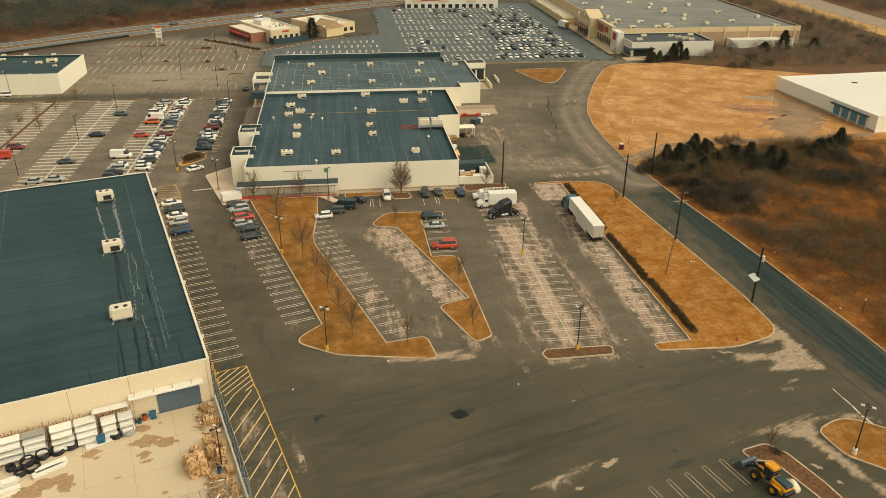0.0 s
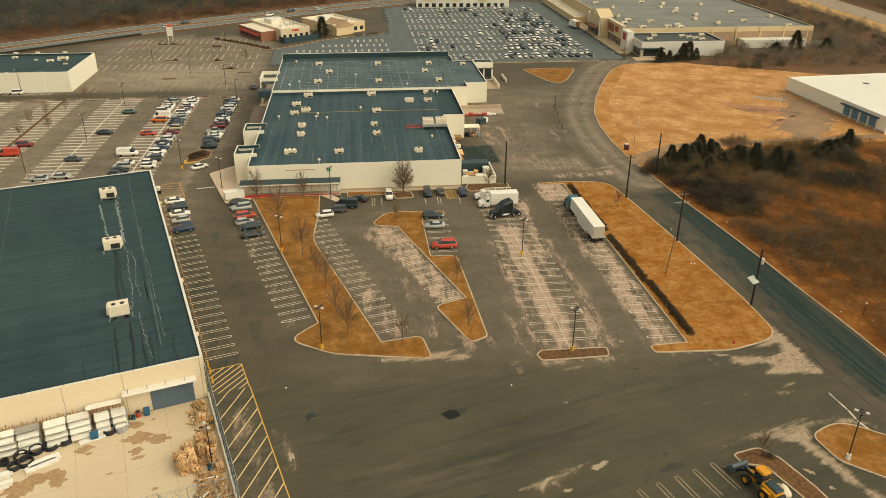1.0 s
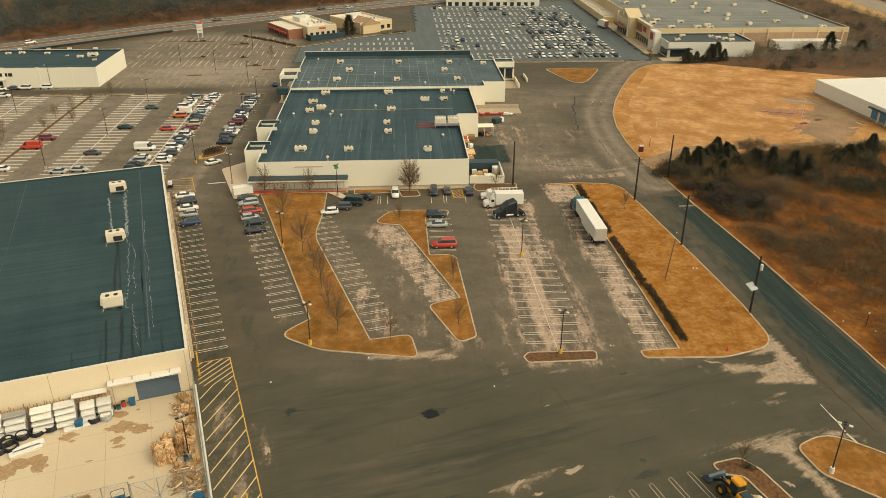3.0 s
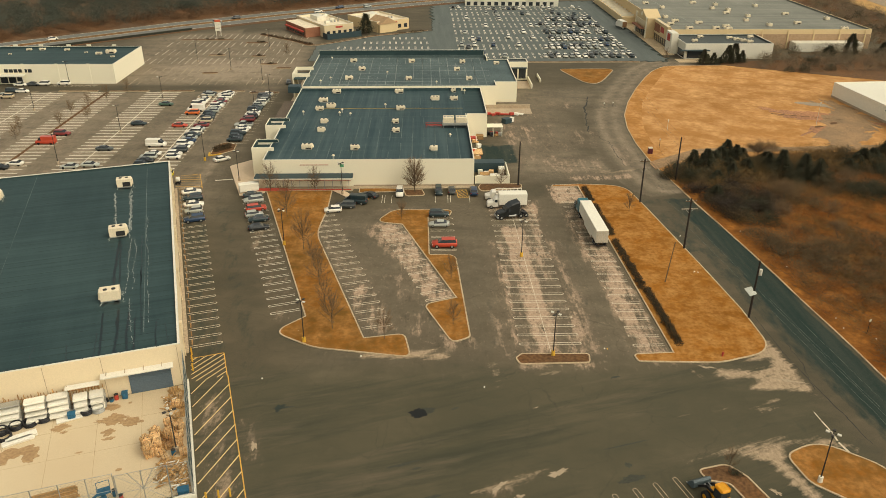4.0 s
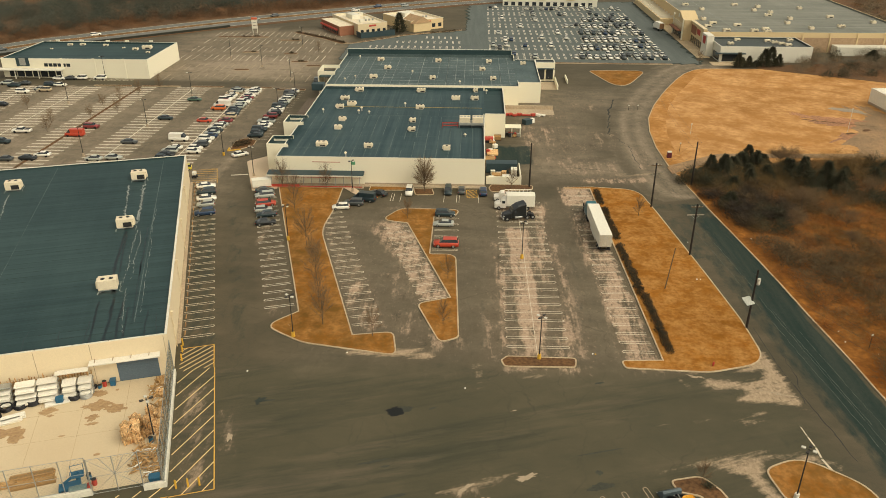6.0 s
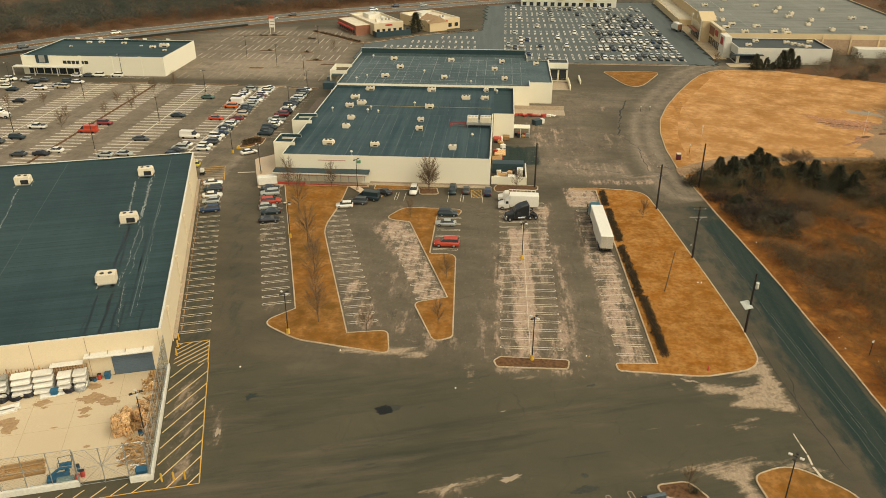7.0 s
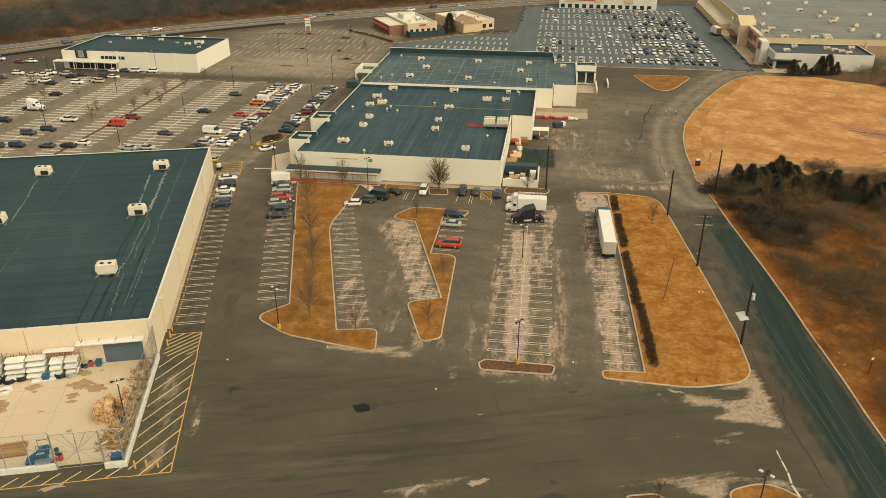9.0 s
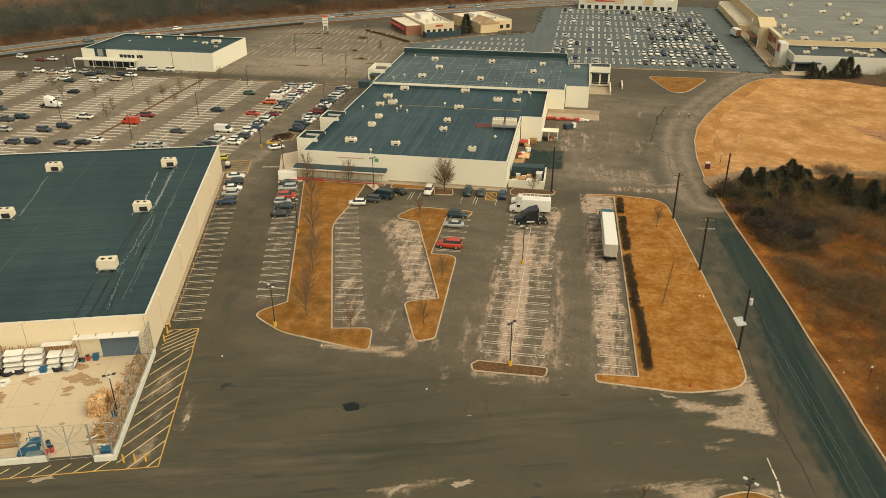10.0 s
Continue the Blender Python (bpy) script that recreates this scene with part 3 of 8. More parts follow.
RED_TRIM = mat("red painted trim", (0.45, 0.06, 0.04), 0.6, 0.15, 1.0, 0)
GLASS = mat("dark window glass", (0.03, 0.036, 0.04), 0.12, 0.1, 1.0, 0, spec=0.5)
DOOR_BLUE = mat("blue-grey door slats", (0.11, 0.15, 0.18), 0.5, 0.12, 1.0, 0.1)
UNIT = mat("rooftop unit enamel", (0.74, 0.64, 0.46), 0.5, 0.12, 1.2, 0, second=(0.5, 0.42, 0.3))
UNIT_DARK = mat("dark vent mesh", (0.03, 0.03, 0.028), 0.6, 0.2, 3, 0)
STEEL = mat("galvanised steel", (0.42, 0.42, 0.38), 0.45, 0.2, 2, 0.05, metal=0.5)
WIRE = mat("grey-green fence wire", (0.07, 0.12, 0.12), 0.5, 0.2, 2, 0)
CONCRETE = mat("yard concrete", (0.62, 0.505, 0.335), 0.9, 0.1, 0.9, 0.02, second=(0.4, 0.23, 0.1), grain=14, patch=0.09)
SIDEWALK = mat("pavement concrete", (0.44, 0.35, 0.24), 0.9, 0.25, 0.8, 0.2, second=(0.3, 0.22, 0.15))
WOOD = mat("weathered lumber", (0.46, 0.27, 0.11), 0.85, 0.3, 2, 0.2, rand=0.35)
BLACK_PLASTIC = mat("black plastic", (0.02, 0.02, 0.022), 0.45, 0.15, 2, 0)
WHITE_SHEET = mat("white wrapped sheet goods", (0.8, 0.76, 0.65), 0.6, 0.1, 1.5, 0.1, rand=0.1)
TAN = mat("tan rendered wall", (0.64, 0.49, 0.28), 0.85, 0.08, 0.6, 0.05, grain=14)
BRICK = mat("red-brown brick wall", (0.3, 0.13, 0.075), 0.85, 0.2, 2, 0.2)
PALE_ROOF = mat("pale roof coating", (0.62, 0.56, 0.44), 0.8, 0.14, 0.3, 0.1, second=(0.42, 0.38, 0.3))
WHITE_ROOF = mat("white stained roof coating", (0.74, 0.71, 0.6), 0.7, 0.1, 0.2, 0.05, second=(0.5, 0.46, 0.37), grain=10)
GREY_ROOF = felt("grey big roof membrane", (0.125, 0.13, 0.105), (0.24, 0.235, 0.19), (30, 1, 1), (1, 12, 1))
BLUE_PAINT = mat("blue enamel", (0.02, 0.11, 0.19), 0.45, 0.15, 2, 0)


def seams(t, z, rows, material=SEAM, name="seam"):
    """Welded laps of the roof sheets: (x0, y0, x1, y1, width)."""
    ob = part(name, strips(name, rows, material, z), None, t)
    return tagged(ob, kind="stuff")


def wobbly(x0, y0, x1, y1, w, bits=14, sway=0.5, keep=0.75):
    """Short strokes that make a crooked run of dried water."""
    out, p = [], (x0, y0)
    bits, lean = bits * 4, 0.0
    for i in range(1, bits + 1):
        lean = 0.85 * lean + random.uniform(-sway, sway) * 0.25
        q = (x0 + (x1 - x0) * i / bits + lean, y0 + (y1 - y0) * i / bits)
        if random.random() < keep:
            out.append((*p, *q, w * random.uniform(0.5, 1.3)))
            if keep < 1 and random.random() < 0.3:
                out.append((q[0], q[1], q[0] + random.uniform(-0.5, 0.5), q[1] + random.uniform(-0.4, 0.4), w * random.uniform(0.3, 0.8)))
        p = q
    return out


def rooftop_unit(m, w=2.6, d=1.8, h=1.5, hood=1, fans=2, parent_label="cream rooftop air handler with a rain hood"):
    t = thing("rooftop_unit", m @ Matrix.Scale(0.84, 4), parent_label, "air conditioner", "rooftop units")
    part("curb", boxes((-w / 2 + 0.1, w / 2 - 0.1, -d / 2 + 0.1, d / 2 - 0.1, -0.02, 0.25)), STEEL, t)
    part("housing", boxes((-w / 2, w / 2, -d / 2, d / 2, 0.25, h), bevel=0.04), UNIT, t)
    bm = bmesh.new()
    sx = w / 2 * hood
    vs = [bm.verts.new(p) for p in ((sx, -d * 0.35, 0.55), (sx, d * 0.35, 0.55), (sx, d * 0.35, h - 0.1), (sx, -d * 0.35, h - 0.1), (sx + 0.4 * hood, -d * 0.35, 0.6), (sx + 0.4 * hood, d * 0.35, 0.6), (sx + 0.25 * hood, d * 0.35, h - 0.25), (sx + 0.25 * hood, -d * 0.35, h - 0.25))]
    for f in ((4, 5, 6, 7), (2, 3, 7, 6), (0, 3, 7, 4), (1, 2, 6, 5), (0, 1, 5, 4)):
        bm.faces.new([vs[i] for i in f])
    bmesh.ops.recalc_face_normals(bm, faces=bm.faces)
    part("rain_hood", bm, UNIT, t)
    part("coil_grille", boxes((-w * 0.1, w * 0.42, -d / 2 - 0.03, -d / 2 + 0.05, 0.35, h - 0.75)), UNIT_DARK, t, "dark coil grille")
    for i in range(fans):
        x = (i - (fans - 1) / 2) * w * 0.42
        part("fan", rod((x, d * 0.1, h - 0.02), (x, d * 0.1, h + 0.09), min(0.42, d * 0.24), n=14), UNIT_DARK, t, "dark round fan guard")
    return t


def roof_vent(m, h=0.9, r=0.28):
    t = thing("roof_vent", m, "small galvanised roof exhaust with a mushroom cap", "vent", "roof vents")
    part("stem", rod((0, 0, -0.02), (0, 0, h), r * 0.7), STEEL, t)
    part("cap", rod((0, 0, h - 0.1), (0, 0, h + 0.28), r * 1.5, r * 0.7, 12), UNIT, t)
    return t


def lines(x0, x1, step, y0, y1, w):
    return [(x, y0, x, y1, w) for x in np.arange(x0, x1, step)]


def broken(rows):
    """The same strokes in pieces of uneven length, some worn away."""
    out = []
    for x0, y0, x1, y1, w in rows:
        u = 0.0
        long = math.hypot(x1 - x0, y1 - y0)
        while u < 1:
            v = min(1, u + random.uniform(3, 9) / long)
            if random.random() < 0.82:
                out.append((x0 + (x1 - x0) * u, y0 + (y1 - y0) * u, x0 + (x1 - x0) * v, y0 + (y1 - y0) * v, w * random.uniform(0.5, 1.2)))
            u = v
    return out


# -- the warehouse with its yard --
WARM_CREAM = mat("warm cream painted concrete", (0.72, 0.6, 0.405), 0.85, 0.045, 0.5, 0.02, second=(0.6, 0.47, 0.3), grain=12)
A = flat_roof("warehouse", Matrix(), -95, 8.8, 98.4, 183.2, 6.95, 0.3, "cream concrete warehouse with a dark teal flat roof", WARM_CREAM, ROOF_A)
seams(A, 6.958, broken([(-94.5, y, 8.4, y, 0.1) for y in np.arange(99.5, 183, 1.9)]), LAP)
seams(A, 6.956, broken([(-94.5, y + 0.16, 8.4, y + 0.16, 0.2) for y in np.arange(99.5, 183, 1.9)]), SEAM_DARK, "dark_lap")
seams(A, 6.964, [(3.6, 104, 3.6, 181, 0.16), (-45, 99, -45, 182.5, 0.16), (-20.5, 99, -20.5, 182.5, 0.1)])
stains = wobbly(0.6, 143.5, 0.4, 168, 0.35, 22, 0.35) + wobbly(0.9, 144.5, 0.2, 167, 0.2, 22, 0.35) + wobbly(-1.8, 144, -3, 166, 0.3, 22, 0.3) + wobbly(0.6, 118, 0.8, 140, 0.12) + wobbly(1.6, 119, 1.9, 140, 0.08) + wobbly(2.2, 101, 1, 116, 0.08) + wobbly(4.2, 106, 4.0, 150, 0.05) + wobbly(-26, 143, -28, 167, 0.2)
seams(A, 6.97, stains, SEAM_PALE, "dried_water_run")
damp = mat("damp dark roof felt", (0.01, 0.022, 0.026), 0.4, 0.3, 0.6, 0)
drips = []
for x, y0, y1, w in ((-0.5, 99.0, 112.5, 0.5), (-2.6, 99.0, 112, 0.35), (-3.4, 99.0, 106, 0.2), (1.2, 99.0, 111, 0.4), (2.3, 99.0, 109, 0.25), (5.4, 99.0, 107, 0.25), (3.2, 104, 126, 0.16), (-1.5, 119, 140, 0.55), (-0.6, 120, 138, 0.3), (3.0, 120, 141, 0.22), (7.2, 99.0, 106, 0.15), (-7, 99, 104, 0.2), (-12, 99, 105, 0.15)):
    drips += wobbly(x, y0, x + random.uniform(-0.4, 0.4), y1, w, 8, 0.3, 1.0)
seams(A, 6.961, drips, damp, "damp_patch")
for k, (x, y, turn) in enumerate(((-1.6, 116.6, 180), (-1.4, 142.6, 0), (-1.1, 169.8, 0), (-27.5, 170, 0), (-28.5, 142.5, 0), (-29, 116.5, 180))):
    rooftop_unit(pose(x, y, 6.95, 0, 0, turn), 3.7, 2.5, 2.3, 1)
    seams(A, 6.972 + 0.001 * k, [(x + random.uniform(-2, 2), y + random.uniform(-2.2, 1.6), x + random.uniform(-1.5, 1.5), y + random.uniform(-2.4, 2.0), random.uniform(0.15, 0.5)) for _ in range(9)], damp, "damp_patch")
    seams(A, 6.98 + 0.001 * k, wobbly(x - 1.6, y - 2.2, x - 1.2, y + 2.6, 0.16, 8, 0.3) + wobbly(x + 2.0, y - 2.0, x + 1.7, y + 2.0, 0.14, 8, 0.3), SEAM_PALE, "dried_water_run")
for y in range(106, 182, 19):
    part("scupper", boxes((8.8, 9.25, y, y + 0.5, 6.2, 6.75), bevel=0.03), WARM_CREAM, A, "pale rain scupper box")
    part("downpipe", rod((8.98, y + 0.25, 0), (8.98, y + 0.25, 6.2), 0.08), WARM_CREAM, A)
for x in np.arange(-20, 8, 5.1):
    part("anchor_bolt", boxes((x, x + 0.12, 98.5, 98.62, 7.35, 7.47)), UNIT_DARK, A)
for x in (-10.2, -2.4, 8.2):
    part("wall_joint", boxes((x, x + 0.08, 98.36, 98.42, 0.05, 7.1)), SIDEWALK, A)
door = part("roller_door", boxes((0.9, 6.9, 98.3, 98.39, 0, 3.7)), DOOR_BLUE, A, "closed blue-grey roller door")
for i in range(12):
    part("slat", boxes((0.95, 6.85, 98.25, 98.3, 0.06 + i * 0.3, 0.3 + i * 0.3)), DOOR_BLUE, door)
aw = part("door_canopy", boxes((-2.8, 7.4, 97.0, 98.38, 4.15, 4.4), bevel=0.04), WHITE_SHEET, A, "pale flat canopy over the door")
for x in (-2, 0.6, 3.2, 5.8):
    part("bracket", boxes((x, x + 0.08, 97.5, 98.38, 4.4, 4.6)), SIDEWALK, aw)

tagged(part("yard_slab", boxes((-60, 8.7, 74.2, 98.2, -0.1, 0.05)), CONCRETE), "pale stained concrete slab of a storage yard", "concrete slab", kind="structure")
STAIN = mat("damp concrete stain", (0.4, 0.26, 0.135), 0.7, 0.2, 0.6, 0, second=(0.27, 0.155, 0.075), patch=0.8)


def blob(cx, cy, rx, ry, turn, material, name, label, z, n=26, rough=0.3):
    """A flat stain with a ragged outline."""
    a0, pts = radians(turn), []
    for i in range(n):
        a = i / n * math.tau
        r = 1 + rough * noise.noise(Vector((math.cos(a) * 1.7 + cx, math.sin(a) * 1.7 + cy, 3.1)))  * 1.6
        r += rough * 0.9 * noise.noise(Vector((math.cos(a) * 6 + cx, math.sin(a) * 6 + cy, 7.7)))
        u, v = rx * r * math.cos(a), ry * r * math.sin(a)
        pts.append(Vector((cx + u * math.cos(a0) - v * math.sin(a0), cy + u * math.sin(a0) + v * math.cos(a0))))
    bm = bmesh.new()
    bm.faces.new([bm.verts.new((p.x, p.y, z)) for p in pts])
    ob = part(name, bm, material)
    return tagged(ob, label, "stain", kind="structure")


for k, (cx, cy, rx, ry, turn) in enumerate(((-1.6, 92.6, 2.2, 1.15, -8), (0.8, 91.4, 1.6, 0.85, -14), (-2.0, 90.0, 0.9, 0.75, 20), (-1.9, 88.4, 0.8, 0.35, 0), (-1.9, 95.8, 1.4, 0.8, -10), (-8.5, 93.0, 1.3, 0.7, 10), (-8.0, 91.8, 0.5, 0.3, 0), (-11.8, 88.4, 1.1, 1.6, 0), (-14.2, 89.2, 2.6, 1.0, 8), (-16.2, 88.2, 2.2, 1.4, 10), (-22, 87, 3.4, 1.6, 10), (2.3, 91.0, 0.35, 0.25, 0), (0.7, 96.0, 0.3, 0.2, 0), (-0.4, 81.4, 0.4, 0.3, 0), (-5.6, 86.6, 0.5, 0.2, 0))):
    blob(cx, cy, rx, ry, turn, STAIN, "yard_stain", "brown damp stain on concrete", 0.054 + 0.0015 * k, 60, 0.34)


joints = [(x, 74.3, x, 98.1, 0.05) for x in (-15.6, -9.6, -3.6, 2.4)] + [(-59, y, 8.5, y, 0.05) for y in (80.2, 86.2, 92.2)]
tagged(part("slab_joint", strips("slab_joint", joints, mat("slab joint", (0.46, 0.33, 0.19), 0.9), 0.0525), None), "dark sawn joint across the yard slab", "joint", kind="structure")


def chain_fence(m, length, high, label, step=3.0, brace=False, foot=0.0, pitch=0.5, thick=0.011):
    t = thing("chain_link_fence", m, label, "fence")
    n = max(1, round(length / step))
    for i in range(n + 1):
        x = length * i / n
        part("post", rod((x, 0, foot), (x, 0, high), 0.06, n=6), STEEL, t)
    for z in (foot + 0.15, (foot + high) / 2, high - 0.05):
        part("rail", rod((0, 0, z), (length, 0, z), 0.035, n=5), STEEL, t)
    if brace:
        for x in (0.25 * length, 0.5 * length, 0.75 * length):
            part("brace", rod((length / 2, 0, (foot + high) / 2), (x, 0, high - 0.05), 0.04, n=5), STEEL, t)
        for x0, x1 in ((0, length),):
            part("brace", rod((x0, 0, foot + 0.15), (x1, 0, high - 0.05), 0.03, n=5), STEEL, t)
            part("brace", rod((x0, 0, high - 0.05), (x1, 0, foot + 0.15), 0.03, n=5), STEEL, t)
    vs, es, fs = [], [], []
    h = high - foot - 0.2
    x = -h
    while x < length:
        for s in (1, -1):
            a, b = (x, 0.0), (x + h, h)
            lo, hi = max(0, a[0]), min(length, b[0])
            if hi > lo:
                z0, z1 = lo - x, hi - x
                if s < 0:
                    z0, z1 = h - z0, h - z1
                k = len(vs)
                vs += [(lo, -0.005, foot + 0.1 + z0), (hi, -0.005, foot + 0.1 + z1), (hi, 0.005, foot + 0.1 + thick + z1), (lo, 0.005, foot + 0.1 + thick + z0)]
                fs.append((k, k + 1, k + 2, k + 3))
        x += pitch
    me = bpy.data.meshes.new("wire_mesh")
    me.from_pydata(vs, [], fs)
    me.materials.append(WIRE)
    tagged(part("wire_mesh", me, None, t), kind="stuff")
    return t


def low_wall(x0, x1, y0, y1, h):
    t = thing("retaining_wall", Matrix(), "low pale concrete wall under the yard fence", "wall", kind="structure")
    part("wall_body", boxes((x0, x1, y0, y1, 0, h), bevel=0.03), COPING, t)


low_wall(8.7, 9.2, 72.6, 98.3, 0.9)
low_wall(6.4, 8.7, 72.6, 73.1, 0.9)
low_wall(-60, 0.2, 73.4, 73.9, 0.9)
chain_fence(pose(8.95, 98.2, 0, 0, 0, -90), 25.4, 6.2, "tall galvanised chain-link fence on a low wall", foot=0.9, pitch=0.2, thick=0.02)
chain_fence(pose(6.4, 72.85, 0), 2.4, 6.2, "short run of tall chain-link fence", foot=0.9)
chain_fence(pose(0.3, 73.4, 0), 6.0, 5.8, "closed chain-link double gate with crossed braces", brace=True, foot=0.12)
chain_fence(pose(-59.9, 73.65, 0), 60.0, 6.0, "tall chain-link fence along the yard front", foot=0.9)


def lumber_rack(m, levels, length, label):
    """A stepped cantilever rack, each tier set back and loaded with broad packs of sheets."""
    t = thing("storage_rack", m, label, "rack", "yard racks")
    for x in np.linspace(0.2, length - 0.2, 4):
        part("upright", boxes((x - 0.06, x + 0.06, 1.55, 1.7, 0, levels * 0.75 + 0.6)), WOOD, t)
    for k in range(levels):
        y0 = -0.9 + 0.42 * k
        part("shelf", boxes((0, length, y0, 1.54, k * 0.75 + 0.3, k * 0.75 + 0.4)), STEEL, t)
        for j in range(2):
            a = random.uniform(0, 0.8)
            x0, x1 = j * length / 2 + 0.04 + a * 0.2, (j + 1) * length / 2 - 0.04 - a * 0.3
            part("sheet_pack", boxes((x0, x1, y0 - 0.1 - a * 0.4, 1.5, k * 0.75 + 0.4, k * 0.75 + 0.55 + a * 0.4), bevel=0.03), WHITE_SHEET if random.random() < 0.88 else STEEL, t, "pack of pale sheet goods")
    return t


random.seed(4)
for x, y, lv, ln in ((-19.6, 95.9, 4, 6), (-13.2, 95.9, 4, 6), (-6.9, 96.2, 3, 4.4), (-26.2, 95.9, 4, 6), (-33, 95.9, 4, 6)):
    lumber_rack(pose(x, y, 0.05, 0, 0, 3), lv, ln, "stepped rack loaded with pale sheets and rails")
SLAT = mat("orange-brown fence slats", (0.42, 0.23, 0.1), 0.85, 0.25, 2, 0.1, rand=0.3)
t = thing("timber_lattice", pose(-19, 97.75, 0.05), "brown timber lattice leaning on the wall behind racks", "lattice")
for i in range(38):
    part("slat", boxes((i * 0.42, i * 0.42 + 0.11, 0, 0.06, 0, 3.1 + 0.25 * math.sin(i * 1.7))), SLAT, t)
for z in (0.9, 2.6):
    part("rail", boxes((0, 15.8, 0.06, 0.12, z, z + 0.12)), SLAT, t)
t = thing("shed_roof_rack", pose(-7.5, 97.6, 0.05), "timber rack with a pale sheet cover against the wall", "rack")
for x in (0, 1.4, 2.8, 4.2):
    part("upright", boxes((x, x + 0.12, 0, 0.12, 0, 3.4)), WOOD, t)
part("cover", boxes((-0.2, 4.5, -0.7, 0.5, 3.4, 3.55), bevel=0.03), WHITE_SHEET, t)


def pipe_coil(m, r, material, label):
    t = thing("pipe_coil", m, label, "pipe coil", "pipe coils")
    for k in range(3):
        bm = bmesh.new()
        n, c = 18, 6
        rows = [[bm.verts.new(((r + 0.13 * math.cos(b)) * math.cos(a), (r + 0.13 * math.cos(b)) * math.sin(a), 0.14 + 0.24 * k + 0.13 * math.sin(b))) for b in np.linspace(0, math.tau, c, endpoint=False)] for a in np.linspace(0, math.tau, n, endpoint=False)]
        for i in range(n):
            for j in range(c):
                bm.faces.new((rows[i - 1][j - 1], rows[i][j - 1], rows[i][j], rows[i - 1][j]))
        bmesh.ops.recalc_face_normals(bm, faces=bm.faces)
        part("winding", bm, material, t)
    return t


for x, y, r in ((-18.2, 94.0, 0.5), (-16.2, 94.4, 0.85), (-14.4, 95.0, 0.8), (-12.6, 95.2, 0.85), (-10.9, 95.6, 0.95), (-5.2, 95.4, 0.8), (-15.6, 93, 0.9), (-17.0, 92.6, 0.7)):
    pipe_coil(pose(x, y, 0.06, random.uniform(-6, 6), 0, 0), r, BLACK_PLASTIC, "coil of black plastic pipe on concrete")
for x, y, r in ((-6.8, 95.6, 0.55), (-3.6, 95.4, 0.8), (-20, 94.5, 0.5)):
    pipe_coil(pose(x, y, 0.06), r, STEEL, "coil of grey pipe on concrete")


def board_pile(m, n, length, label):
    t = thing("sheet_pile", m, label, "sheet pile", "sheet piles")
    for i in range(n):
        dx, dy = random.uniform(-0.3, 0.3), random.uniform(-0.15, 0.15)
        part("sheet", boxes((dx, dx + length, dy, dy + 1.2 - 0.1 * i, i * 0.16, i * 0.16 + 0.13), bevel=0.01), WHITE_SHEET, t)
    return t


board_pile(pose(-15.4, 90.6, 0.06, 0, 0, 14), 3, 3.9, "pile of white panels on concrete")
board_pile(pose(-15.1, 91.5, 0.06, 0, 0, 14), 3, 3.9, "pile of white panels on concrete")
board_pile(pose(-20.5, 88.6, 0.06, 0, 0, 8), 5, 3.4, "pile of white panels on concrete")
board_pile(pose(-20.5, 90.6, 0.06, 0, 0, 8), 3, 3.4, "pile of white panels on concrete")
board_pile(pose(-8.8, 93.8, 0.06, 0, 0, 10), 2, 3.4, "pile of white panels on concrete")


def pallet(parent_m, label="worn grey-brown wooden pallet in the yard"):
    t = thing("pallet", parent_m, label, "pallet", "pallets")
    for y in (0, 0.5, 1.0):
        part("bearer", boxes((0, 1.2, y, y + 0.09, 0, 0.1)), WOOD, t)
    for i in range(6):
        part("deck_board", boxes((i * 0.22, i * 0.22 + 0.14, 0, 1.09, 0.1, 0.13)), WOOD, t)
    return t


first_pallet = pallet(pose(3.4, 84.0, 0.06))
CARTON = mat("brown cardboard", (0.72, 0.5, 0.26), 0.85, 0.45, 3, 0.5, rand=0.3, second=(0.42, 0.2, 0.07), patch=0.9, grain=3)


def carton(m, w, d, h, label="brown goods wrapped on a pallet", material=CARTON):
    t = thing("loaded_pallet", m, label, "goods bundle", "yard goods")
    part("wrapped_load", boxes((0, w, 0, d, 0, h), bevel=0.05), material, t)
    part("strap", boxes((w * 0.45, w * 0.5, -0.015, d + 0.015, -0.0, h + 0.015)), BLACK_PLASTIC, t)


def bale_stack(m, cols, rows, tiers, label):
    """Tied cardboard bales stacked like big bricks, each a little askew, with baling wires."""
    t = thing("bale_stack", m, label, "cardboard bales", "cardboard bales")
    for k in range(tiers):
        for i in range(cols):
            for j in range(rows):
                if random.random() < (0.4 if k == tiers - 1 else 0.1) and k:
                    continue
                b = part("bale", boxes((-0.58, 0.58, -0.42, 0.42, 0, 0.76), bevel=0.09), CARTON, t)
                b.matrix_basis = pose(i * 1.22 + random.uniform(-0.14, 0.14), j * 0.95 + random.uniform(-0.12, 0.12), k * 0.765, random.uniform(-10, 10), random.uniform(-10, 10), random.uniform(-45, 45))
                for q in range(4):
                    f = part("flap", boxes((-0.42, 0.42, -0.3, 0.3, 0, 0.03)), CARTON, b)
                    f.matrix_basis = pose(random.uniform(-0.35, 0.35), random.uniform(-0.3, 0.3), random.uniform(0.55, 0.8), random.uniform(-40, 40), random.uniform(-40, 40), random.uniform(0, 180))
                for x in (-0.3, 0.3):
                    part("baling_wire", boxes((x, x + 0.04, -0.432, 0.432, 0.015, 0.772)), UNIT_DARK, b)
    return t


